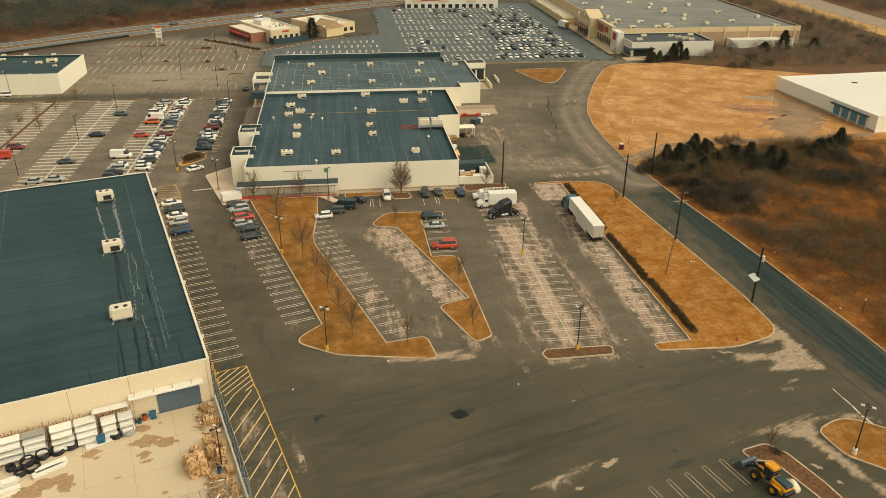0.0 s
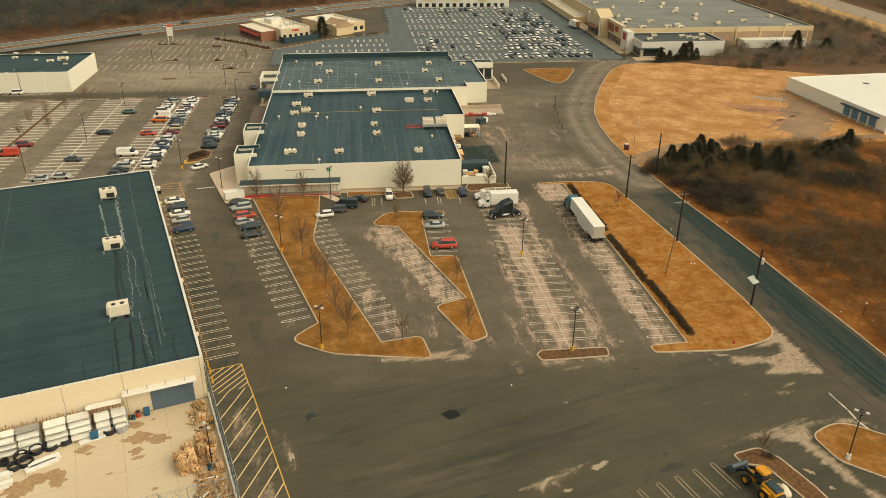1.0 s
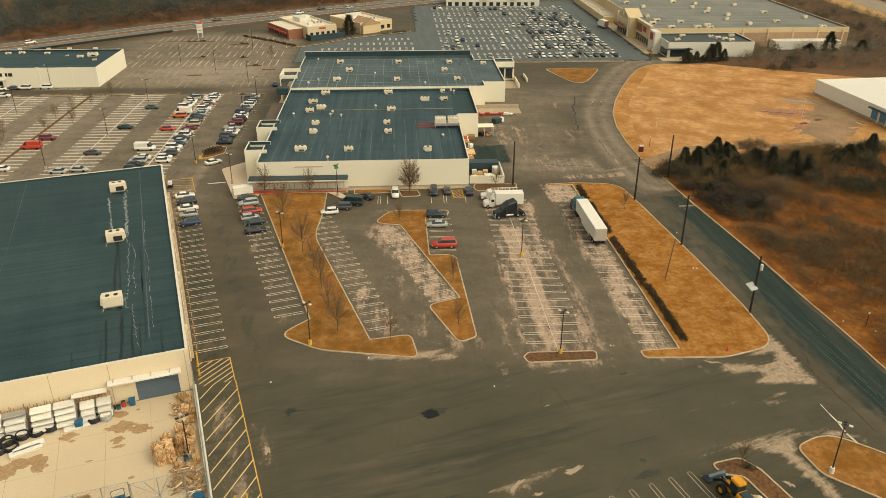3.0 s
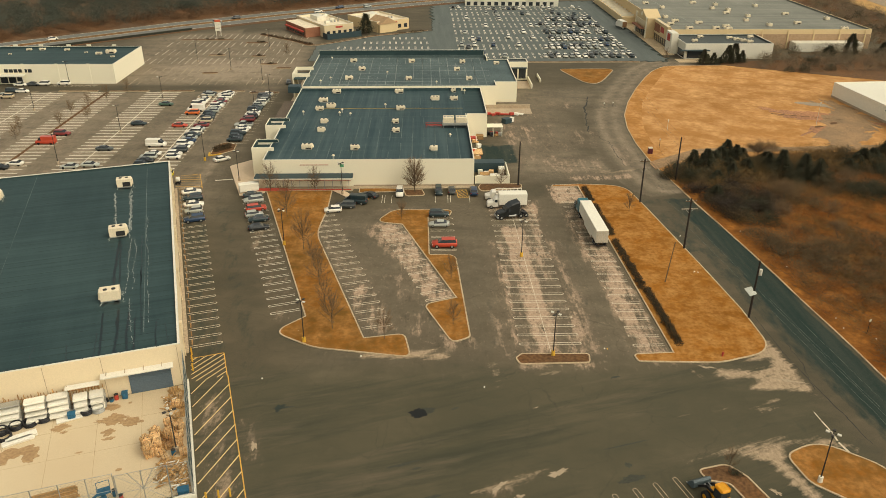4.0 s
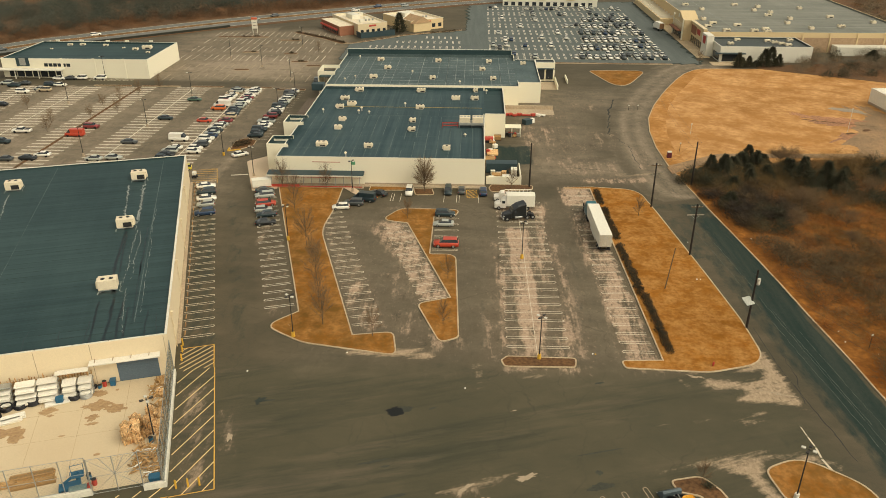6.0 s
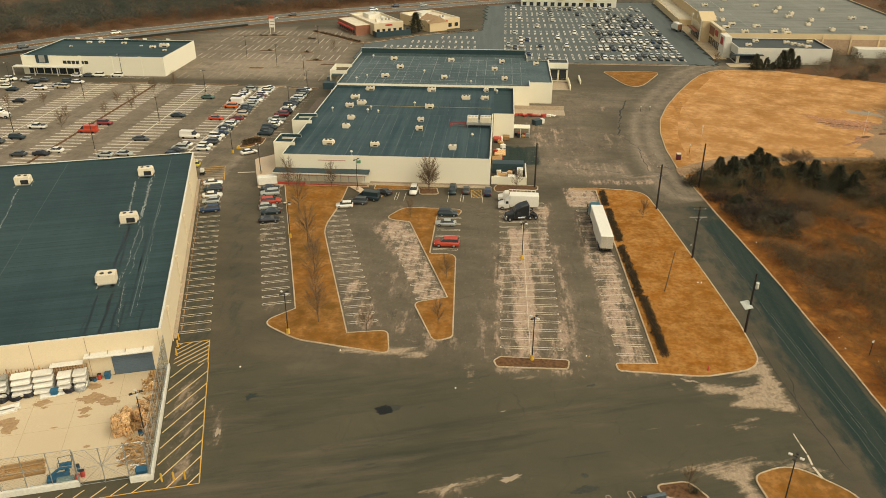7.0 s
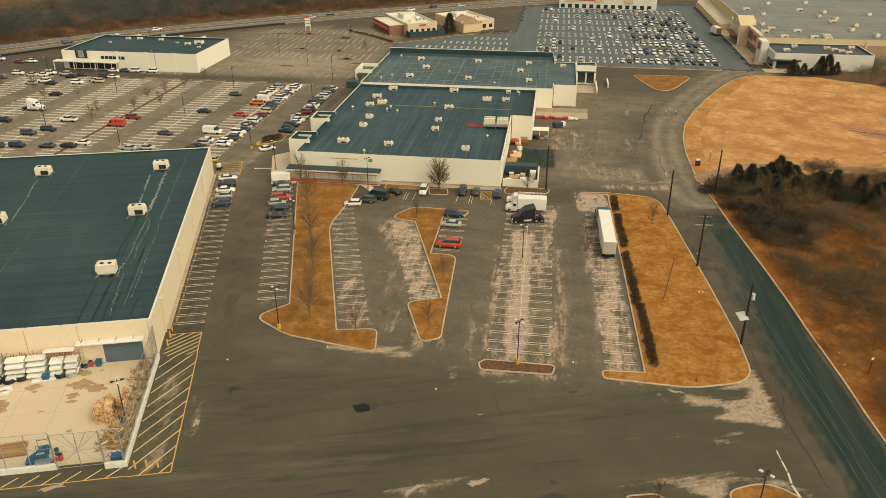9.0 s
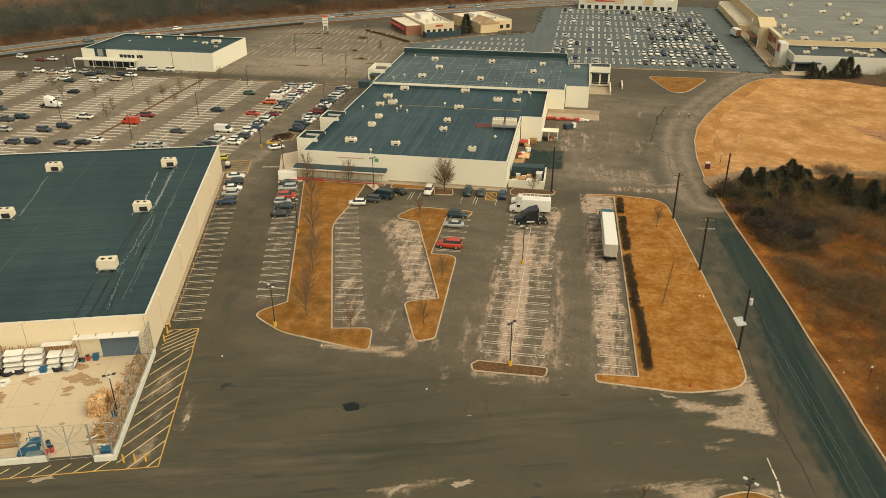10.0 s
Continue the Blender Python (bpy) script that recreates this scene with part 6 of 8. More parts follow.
for x in np.arange(-14.4, -0.5, 1.2):
    for s in (-1, 1):
        part("side_rib", boxes((x, x + 0.05, s * 1.29 - 0.02, s * 1.29 + 0.02, 1.3, 3.9)), WHITE_BOX, t)
for y in (-1.22, 0.02):
    dr = part("rear_door", boxes((-14.88, -14.8, y, y + 1.2, 1.3, 3.9)), mat("grey trailer door", (0.52, 0.46, 0.36), 0.5), t, "grey rear door leaf")
    for k in (0.3, 0.9):
        part("lock_bar", rod((-14.9, y + k, 1.25), (-14.9, y + k, 3.9), 0.02, n=6), RIM, dr)
part("under_guard", boxes((-14.8, -14.65, -1.2, 1.2, 0.5, 0.65)), BLACK_PLASTIC, t)
for y in (-1.0, 1.0):
    part("guard_post", boxes((-14.8, -14.7, y, y + 0.1, 0.5, 1.2)), BLACK_PLASTIC, t)
    part("landing_leg", boxes((-4.5, -4.35, y * 0.7, y * 0.7 + 0.15, 0, 1.2)), STEEL, t)
    part("side_skirt", boxes((-11, -5, y * 1.2, y * 1.2 + 0.03, 0.45, 1.2)), WHITE_BOX, t)
for x in (-13.6, -12.4):
    wheel_pair(t, x, 0.95, 0.5, 0.6)

t = thing("box_truck", pose(82.6, 146.8, 0, 0, 0, 163), "white box truck with a rounded cab on asphalt", "truck")
part("cargo_box", boxes((-4.6, 2.0, -1.22, 1.22, 0.95, 3.7), bevel=0.06), WHITE_BOX, t)
cab = [[(x, -w, lo), (x, -w, hi - 0.2), (x, -w * 0.8, hi), (x, w * 0.8, hi), (x, w, hi - 0.2), (x, w, lo)] for x, w, lo, hi in ((4.7, 0.8, 0.5, 1.25), (4.5, 1.0, 0.45, 1.5), (3.4, 1.1, 0.45, 1.75), (2.7, 1.1, 0.5, 2.6), (2.05, 1.1, 0.5, 2.75))]
c = part("cab", loft(cab), paint("white"), t)
part("windscreen", boxes((2.75, 3.3, -0.9, 0.9, 1.8, 1.95)), GLASS, c)
for s in (-1, 1):
    part("side_window", boxes((2.3, 2.95, s * 1.1 - 0.02, s * 1.1 + 0.02, 1.65, 2.25)), GLASS, c)
part("chassis", boxes((-4.4, 4.2, -0.45, 0.45, 0.55, 0.95)), BLACK_PLASTIC, t)
wheel_pair(t, 3.7, 0.95, 0.45)
wheel_pair(t, -2.9, 0.9, 0.45, 0.5)
t = thing("flatbed_truck", pose(83.5, 151.6, 0, 0, 0, 163), "white stake-bed truck with a red rail behind a box truck", "truck")
part("deck", boxes((-4.8, 1.6, -1.2, 1.2, 0.95, 1.1), bevel=0.03), WHITE_BOX, t)
for x in np.arange(-4.7, 1.6, 0.9):
    for s in (-1.15, 1.15):
        part("stake", boxes((x, x + 0.1, s - 0.04, s + 0.04, 1.1, 2.3)), WHITE_BOX, t)
for s in (-1.15, 1.15):
    for z in (1.6, 2.25):
        part("side_rail", boxes((-4.75, 1.55, s - 0.05, s + 0.05, z, z + 0.14)), WHITE_BOX, t)
part("cab", loft([[(x, -w, 0.5), (x, -w, hi - 0.15), (x, -w * 0.8, hi), (x, w * 0.8, hi), (x, w, hi - 0.15), (x, w, 0.5)] for x, w, hi in ((4.2, 0.95, 1.3), (3.1, 1.05, 1.5), (2.6, 1.05, 2.3), (1.7, 1.05, 2.35))]), paint("white"), t)
part("load_rail", boxes((1.62, 1.7, -1.15, 1.15, 1.1, 2.0)), paint("red"), t, "red load rail")
wheel_pair(t, 3.3, 0.9, 0.42)
wheel_pair(t, -2.9, 0.9, 0.42, 0.5)
t = thing("box_trailer", pose(26.2, 175.2, 0, 0, 0, 2), "small white box trailer parked beside the concrete paving", "trailer")
part("cargo_box", boxes((-2.3, 2.3, -1.05, 1.05, 0.5, 2.35), bevel=0.06), WHITE_BOX, t)
part("roof_rim", boxes((-2.34, 2.34, -1.09, 1.09, 2.2, 2.3)), COPING, t)
part("drawbar", boxes((2.3, 3.3, -0.06, 0.06, 0.5, 0.6)), STEEL, t)
wheel_pair(t, -0.4, 0.98, 0.34)
t = thing("utility_cart", pose(9.9, 186.4, 0, 0, 0, 80), "white and black utility cart beside the hatched corner", "cart")
part("base", boxes((-0.8, 0.8, -0.45, 0.45, 0.3, 0.8), bevel=0.08), BLACK_PLASTIC, t)
part("hood", boxes((-0.7, 0.5, -0.5, 0.5, 0.8, 1.7), bevel=0.12), paint("white"), t, "white rounded hood")
for x in (-0.55, 0.55):
    wheel_pair(t, x, 0.45, 0.28)
t = thing("delivery_truck", mall(86.6, 213, 0, 100), "white and brown delivery truck at the store kerb", "truck")
part("cargo_box", boxes((-4.5, 2.0, -1.25, 1.25, 1.0, 3.9), bevel=0.06), WHITE_BOX, t)
part("rear_door", boxes((-4.58, -4.5, -1.1, 1.1, 1.1, 3.7)), mat("brown truck door", (0.3, 0.16, 0.08), 0.6), t)
part("cab", boxes((2.1, 3.9, -1.15, 1.15, 0.5, 2.7), bevel=0.2), paint("white"), t)
wheel_pair(t, 3.0, 1.0, 0.48)
wheel_pair(t, -3.0, 0.95, 0.48, 0.5)

# wheel loader
LOADER = mat("loader yellow enamel", (0.66, 0.3, 0.02), 0.45, 0.1, 1.0, 0, second=(0.45, 0.18, 0.015))
t = thing("wheel_loader", pose(70.8, 50.9, 0, 0, 0, 91) @ Matrix.Scale(0.9, 4), "yellow articulated wheel loader with a dark bucket", "wheel loader")
part("rear_frame", loft([[(x, -w, lo), (x, -w, hi - 0.25), (x, -w * 0.7, hi), (x, w * 0.7, hi), (x, w, hi - 0.25), (x, w, lo)] for x, w, lo, hi in ((-3.4, 0.75, 0.9, 1.9), (-3.1, 0.95, 0.8, 2.2), (-1.0, 0.95, 0.8, 2.35), (-0.9, 0.9, 0.8, 2.2))]), LOADER, t)
part("engine_grille", boxes((-3.45, -1.1, -0.72, 0.72, 1.95, 2.46), bevel=0.12), TEAL, t, "dark blue-grey engine cover")
part("counterweight", boxes((-3.75, -3.3, -1.1, 1.1, 0.75, 1.5), bevel=0.12), BLACK_PLASTIC, t)
part("front_frame", boxes((0.5, 2.2, -0.6, 0.6, 0.8, 1.7), bevel=0.12), LOADER, t)
part("joint", rod((0.2, 0, 0.7), (0.2, 0, 1.6), 0.3, n=10), BLACK_PLASTIC, t)
cb = part("cab", loft([[(-0.85, -0.75, 1.7), (0.75, -0.75, 1.7), (0.75, 0.75, 1.7), (-0.85, 0.75, 1.7)], [(-0.75, -0.68, 3.3), (0.55, -0.68, 3.3), (0.55, 0.68, 3.3), (-0.75, 0.68, 3.3)]]), GLASS, t, "dark glazed cab")
part("cab_roof", boxes((-1.0, 0.8, -0.85, 0.85, 3.25, 3.55), bevel=0.28), LOADER, cb, "yellow cab roof")
for x, y in ((-0.8, -0.72), (-0.8, 0.72), (0.65, -0.72), (0.65, 0.72)):
    part("pillar", rod((x, y, 1.7), (x * 0.92, y * 0.96, 3.32), 0.06, n=6), BLACK_PLASTIC, cb)
for s in (-0.62, 0.62):
    part("lift_arm", loft([[(x, s - 0.11, z - h), (x, s + 0.11, z - h), (x, s + 0.11, z + h), (x, s - 0.11, z + h)] for x, z, h in ((0.9, 1.9, 0.2), (2.2, 1.9, 0.26), (3.4, 0.9, 0.2), (3.8, 0.6, 0.16))]), BLACK_PLASTIC, t)
    part("fender", boxes((-2.9, -1.4, s * 1.7 - 0.32, s * 1.7 + 0.32, 1.65, 1.78), bevel=0.05), LOADER, t)
    part("cylinder", rod((1.2, s * 0.5, 1.4), (3.0, s * 0.5, 1.5), 0.09), RIM, t)
part("bucket", loft([[(x, -1.45, z0), (x, 1.45, z0), (x, 1.45, z1), (x, -1.45, z1)] for x, z0, z1 in ((3.75, 0.35, 1.25), (4.1, 0.12, 1.45), (4.9, 0.08, 0.75), (5.2, 0.06, 0.14))]), mat("worn bucket steel", (0.09, 0.12, 0.13), 0.5, 0.25, 1.5, 0.1), t, "dark scraped steel bucket")
for i in range(7):
    part("bucket_tooth", boxes((5.15, 5.45, -1.4 + i * 0.45, -1.3 + i * 0.45, 0.05, 0.12)), RIM, t)
for x in (1.55, -1.75):
    for s in (-1.05, 1.05):
        w = part("wheel", smooth(rod((x, s - 0.3, 0.78), (x, s + 0.3, 0.78), 0.78, n=22)), TYRE, t)
        part("rim", rod((x, s - 0.32, 0.78), (x, s + 0.32, 0.78), 0.4, n=12), LOADER, w)

# heap of pale road sand behind the loader
SAND = mat("pale road sand", (0.7, 0.6, 0.42), 0.95, 0.15, 2, 0.3)
bm = bmesh.new()
bmesh.ops.create_cone(bm, cap_ends=True, segments=20, radius1=1.25, radius2=0.25, depth=1.1)
bmesh.ops.subdivide_edges(bm, edges=[e for e in bm.edges if abs(e.verts[0].co.z - e.verts[1].co.z) > 0.5], cuts=3)
for v in bm.verts:
    k = 1 + 0.3 * noise.noise(v.co * 1.3)
    v.co = Vector((v.co.x * k, v.co.y * k, v.co.z + 0.55 - (0.12 * noise.noise(v.co * 2) if v.co.z > -0.5 else 0)))
heap = part("road_sand", smooth(bm), SAND)
heap.matrix_world = pose(73.1, 49.3, 0)
tagged(heap, "heap of pale sand on asphalt behind the loader", "sand heap")

# ---- lamps, poles, wires, small street things ----
POLE_DARK = mat("dark bronze pole", (0.035, 0.03, 0.025), 0.5, 0.15, 2, 0)
POLE_WOOD = mat("creosoted timber pole", (0.032, 0.025, 0.02), 0.85, 0.25, 2, 0.1)
POLE_PALE = mat("weathered thin timber pole", (0.17, 0.11, 0.06), 0.85, 0.25, 2, 0.1)
BASE_YELLOW = mat("yellow painted concrete", (0.62, 0.36, 0.05), 0.8, 0.2, 2, 0.1)
CROSSARM = mat("pale weathered crossarm", (0.34, 0.29, 0.22), 0.85, 0.25, 2, 0.1)
LAMP_FACE = mat("pale lamp head", (0.6, 0.57, 0.48), 0.5, 0.1, 2, 0)


def parking_lamp(m, heads=4, high=8.0, base=BASE_YELLOW):
    t = thing("parking_lamp", m, "tall dark parking lamp with flat heads on a painted base", "street lamp", "parking lamps")
    part("base", rod((0, 0, -0.05), (0, 0, 0.85), 0.34, 0.3, 14), base, t, "painted concrete base")
    part("pole", rod((0, 0, 0.85), (0, 0, high), 0.1, 0.07), POLE_DARK, t)
    for i in range(heads):
        a = i / heads * math.tau + 0.3
        u = Vector((math.cos(a), math.sin(a), 0))
        part("arm", rod((0, 0, high - 0.12), tuple(u * 0.5 + Vector((0, 0, high - 0.12))), 0.04, n=6), POLE_DARK, t)
        h = part("lamp_head", boxes((0.42, 0.92, -0.2, 0.2, high - 0.14, high + 0.02), bevel=0.04), LAMP_FACE if i % 2 else POLE_DARK, t)
        h.matrix_basis = pose(0, 0, 0, 0, 0, math.degrees(a))
    return t


for x, y, b in ((27.9, 104.2, 0), (30.1, 142.6, 0), (75.4, 122, 0), (65.8, 87.5, 0), (85.9, 50.3, 2), (47.6, 166.5, 1), (24.6, 183.4, 1), (17.2, 202, 0)):
    parking_lamp(pose(x, y, 0.1, 0, 0, 20), 4, 8.0, (BASE_YELLOW, SIDEWALK, COPING)[b])
parking_lamp(pose(7.0, 82.6, 0.05), 4, 7.0, SIDEWALK)
for x, y in ((-103.2, 44.9), (-110.3, 17.5), (-141.8, 30.7), (-139.6, 69), (-101, 79.6), (-65.2, 81.8), (-175, 45), (-176, 86), (-142, 103), (-105, 140), (-88, 125), (-80, 165), (-72, 105), (-66, 60)):
    parking_lamp(mall(x, y), 2, 8.5, SIDEWALK)


def utility_pole(m, high, label, arm=True, lean=0.0):
    t = thing("utility_pole", m, label, "utility pole", "utility poles")
    part("shaft", rod((0, 0, -0.1), (lean, 0, high), 0.22 if arm or high > 9 else 0.12, 0.15 if arm or high > 9 else 0.08, 10), POLE_WOOD if arm or high > 9 else POLE_PALE, t)
    if arm:
        part("crossarm", boxes((lean - 1.2, lean + 1.2, -0.07, 0.07, high - 0.7, high - 0.54)), POLE_PALE, t)
        part("lower_crossarm", boxes((lean - 1.7, lean + 1.7, 0.1, 0.24, high - 2.5, high - 2.3)), CROSSARM, t, "pale weathered crossarm")
        for x in (-0.9, 0.9):
            part("brace", rod((lean * 0.7, 0.17, high - 3.4), (lean + x, 0.17, high - 2.45), 0.03, n=5), STEEL, t)
        for x in (-1.1, -0.4, 0.4, 1.1):
            part("insulator", rod((lean + x, 0, high - 0.56), (lean + x, 0, high - 0.36), 0.05, n=6), LAMP_FACE, t)
    return t


POLES = [(113.0, 38.0, 12.0), (103.9, 87.2, 11.4), (109.3, 114.7, 11.4), (113.9, 139.4, 11.0), (130.3, 149.2, 11.5), (146, 196, 11.5)]
for i, (x, y, hgt) in enumerate(POLES[1:5]):
    utility_pole(pose(x, y, 0, 0, 0, -12), hgt, "dark timber utility pole beside the road", arm=i in (1, 2))
utility_pole(pose(90.7, 158.6, 0), 11.5, "dark timber pole at the store's rear corner", False)
utility_pole(pose(97.2, 103.2, 0.1), 8.4, "thin leaning timber pole on the dry verge", False, 1.0)
t = bpy.data.objects["utility_pole"]
part("transformer", rod((0.45, 0, 8.6), (0.45, 0, 9.7), 0.3, n=14), LAMP_FACE, t, "pale cylindrical transformer")
part("transformer_hanger", boxes((0.1, 0.5, -0.05, 0.05, 9.1, 9.25)), STEEL, t)
bm = boxes((-0.85, 0.85, -0.85, 0.85, -0.04, 0.04), bevel=0.02)
bmesh.ops.transform(bm, matrix=pose(-0.75, -0.2, 5.6, 26, 0, 20), verts=bm.verts)
part("sign_panel", bm, mat("pale sign back", (0.45, 0.46, 0.4), 0.5), t, "square pale tilted sign panel")
part("panel_bracket", rod((0, 0, 5.3), (-0.9, -0.2, 5.55), 0.05, n=6), STEEL, t)
WIRE = mat("overhead cable", (0.05, 0.05, 0.045), 0.6, 0.1, 3, 0)
for k, (a, b) in enumerate(zip(POLES, POLES[1:])):
    for dx, dz in ((-1.1, -0.35), (1.1, -0.35), (0.1, -2.6)):
        cv = bpy.data.curves.new("cable", "CURVE")
        cv.dimensions, cv.bevel_depth, cv.bevel_resolution = "3D", 0.016, 0
        sp = cv.splines.new("POLY")
        sp.points.add(12)
        for i in range(13):
            u = i / 12
            sp.points[i].co = (a[0] + (b[0] - a[0]) * u + dx, a[1] + (b[1] - a[1]) * u, a[2] + (b[2] - a[2]) * u + dz - 3.2 * u * (1 - u), 1)
        cv.materials.append(WIRE)
        tagged(new("power_cable", cv), "thin dark overhead cable between timber poles", "cable", "overhead cables")

# bollards, hydrant, signs, litter
for x, y in ((10.3, 72.1), (11.8, 72.0), (13.2, 71.9), (9.9, 106.3), (9.9, 104.2), (9.9, 101.6)):
    t = thing("bollard", pose(x, y, 0), "yellow steel bollard on the hatched strip", "bollard", "yellow bollards")
    part("tube", rod((0, 0, 0), (0, 0, 1.3), 0.13, n=12), BASE_YELLOW, t)
    part("cap", rod((0, 0, 1.3), (0, 0, 1.38), 0.13, 0.05, 12), BASE_YELLOW, t)
t = thing("fire_hydrant", pose(91.9, 78.5, 0.1), "red fire hydrant on dry grass", "hydrant")
part("barrel", rod((0, 0, 0), (0, 0, 0.65), 0.14), RED_TRIM, t)
part("bonnet", rod((0, 0, 0.65), (0, 0, 0.85), 0.17, 0.06), RED_TRIM, t)
part("nozzle", rod((-0.25, 0, 0.5), (0.25, 0, 0.5), 0.07), RED_TRIM, t)
t = thing("electrical_cabinet", pose(135.4, 169.2, 0.1, 0, 0, -17) @ Matrix.Scale(0.68, 4), "dark red cabinet with a pale top beside the road", "cabinet")
part("body", boxes((-0.9, 0.9, -0.7, 0.7, 0, 2.2), bevel=0.05), mat("dark red enamel", (0.11, 0.025, 0.035), 0.5), t)
part("lid", boxes((-0.8, 0.8, -0.6, 0.6, 2.2, 2.7), bevel=0.08), COPING, t)
for x, y, hgt in ((119.4, 76.2, 2.6), (152, 186, 3.0), (140.5, 172.5, 2.4), (199, 176, 7), (146, 214, 1.4), (149, 213.5, 1.4)):
    t = thing("marker_post", pose(x, y, 0.1), "thin pale marker post in dry grass", "post", "marker posts")
    part("rod", rod((0, 0, 0), (0, 0, hgt), 0.05, n=6), POLE_WOOD if hgt < 2.7 else LAMP_FACE, t)
    part("plate", boxes((-0.2, 0.2, -0.05, 0.05, hgt, hgt + 0.4), bevel=0.03), LAMP_FACE, t)
random.seed(31)
for x, y in ((105, 104.9), (105.6, 104.6), (118.4, 82.1), (117.2, 79), (119.8, 74.5), (112, 120), (126, 118), (124, 101), (36, 97.2), (27.5, 108), (74.8, 86.6), (75.2, 86.4), (52, 83), (20, 96)):
    t = thing("litter", pose(x, y, 0.1 if x > 100 else 0.0, 0, 0, random.uniform(0, 90)) @ Matrix.Scale(0.55, 4), "crumpled pale scrap of litter", "litter", "scraps of litter")
    bm = boxes((-0.22, 0.22, -0.15, 0.15, 0, 0.2))
    bmesh.ops.subdivide_edges(bm, edges=bm.edges, cuts=2)
    for v in bm.verts:
        v.co += Vector((random.uniform(-0.07, 0.07), random.uniform(-0.07, 0.07), random.uniform(-0.05, 0.03) if v.co.z > 0.02 else 0))
    part("scrap", bm, WHITE_SHEET if x != 75.2 else BASE_YELLOW, t)
# pylon sign beside the highway
t = thing("pylon_sign", mall(-109, 194, 0, 8) @ Matrix.Scale(0.72, 4), "tall white pylon sign with a red cap", "sign")
for x in (-1.6, 1.3):
    part("leg", boxes((x, x + 0.35, -0.2, 0.2, 0, 10)), COPING, t)
part("upper_panel", boxes((-1.9, 1.9, -0.4, 0.4, 9, 10.4), bevel=0.05), mat("orange-red sign face", (0.6, 0.12, 0.05), 0.5), t)
for z in (3.2, 5.2, 7.2):
    part("panel", boxes((-1.9, 1.9, -0.3, 0.3, z, z + 1.6), bevel=0.05), COPING, t)
# things in the service yard behind the long store
def crate(x, y, w, d, h, material, name, label, z=0.0, turn=0):
    t = thing(name, mall(x, y, z, turn), label, name.replace("_", " "), "service yard things")
    part("body", boxes((-w / 2, w / 2, -d / 2, d / 2, 0.1, h), bevel=0.05), material, t)
    part("skid", boxes((-w / 2 + 0.1, w / 2 - 0.1, -d / 2, d / 2, 0, 0.1)), BLACK_PLASTIC, t)
    part("rim", boxes((-w / 2 - 0.04, w / 2 + 0.04, -d / 2 - 0.04, d / 2 + 0.04, h - 0.15, h - 0.03)), material, t)


part_wall = thing("screen_wall", MALL, "low cream wall screening the service yard", "wall", kind="structure")
part("wall_body", boxes((0.4, 9.2, 1.6, 1.9, 0, 2.0)), CREAM, part_wall)
part("wall_return", boxes((8.9, 9.2, 1.9, 12, 0, 2.0)), CREAM, part_wall)
crate(4.5, 11, 8, 3, 2.6, TEAL, "dumpster", "long dark teal compactor in the service yard")
crate(3, 5.6, 2.2, 2, 1.3, WOOD, "pallet_crate", "pile of brown wooden crates by the wall")
crate(5.5, 5.4, 1.8, 1.6, 1.0, WHITE_SHEET, "wrapped_bundle", "white wrapped bundle on a dark skid")
crate(7.6, 8, 1.5, 2, 2.0, COPING, "storage_cabinet", "pale metal storage cabinet in the service yard")
crate(1.6, 18, 2.5, 3, 1.2, WOOD, "pallet_crate", "pile of brown wooden crates by the wall")
crate(2.4, 25, 3, 4.5, 0.5, CARTON, "pallet_crate", "flat stack of brown boards")
crate(1.5, 35, 2.2, 2, 1.4, RED_TRIM, "dumpster", "small red waste skip by the wall")
crate(4, 37, 2, 1.6, 1.4, WOOD, "pallet_crate", "pile of brown wooden crates by the wall")
crate(13.5, 53, 2.6, 2, 1.6, TEAL, "dumpster", "dark waste skip standing on asphalt", turn=35)
crate(14.9, 54, 1.6, 1.3, 1.5, WHITE_SHEET, "wrapped_bundle", "white wrapped bundle on a dark skid", turn=35)
crate(16, 86, 5, 2.6, 2.6, TEAL, "dumpster", "row of dark teal waste skips")
crate(13, 82, 3, 2.2, 1.4, TEAL, "dumpster", "dark teal waste skip behind the stores")
crate(17.4, 80.5, 2, 2, 1.2, WHITE_SHEET, "wrapped_bundle", "white wrapped bundle on a dark skid")
t = thing("cargo_shelter", mall(8, 41, 0), "open cream lean-to with a flat roof behind the store", "shelter")
part("roof", boxes((-2.6, 3.0, -1.6, 1.8, 2.8, 3.0), bevel=0.03), CREAM, t)
for x in (-2.4, 0.2, 2.7):
    for y in (-1.4, 1.5):
        part("post", boxes((x, x + 0.15, y, y + 0.15, 0, 2.8)), COPING, t)
t = thing("dock_ramp", MALL, "long concrete ramp with a low wall behind the stores", "ramp", kind="structure")
part("ramp_wall", boxes((6.4, 22.9, 69.2, 69.6, 0, 1.3), bevel=0.03), SIDEWALK, t)
part("ramp_deck", boxes((6.4, 22.9, 63, 69.2, -0.05, 0.08)), SIDEWALK, t)
part("dock_apron", boxes((19.4, 27.0, 95, 106, -0.05, 0.07)), SIDEWALK, t)
part("dock_wall", boxes((26.6, 27.0, 95, 107.3, 0.0, 1.6), bevel=0.03), CREAM, t)
part("dock_wall", boxes((31, 31.4, 104, 113, 0.0, 1.2), bevel=0.03), CREAM, t)
random.seed(51)
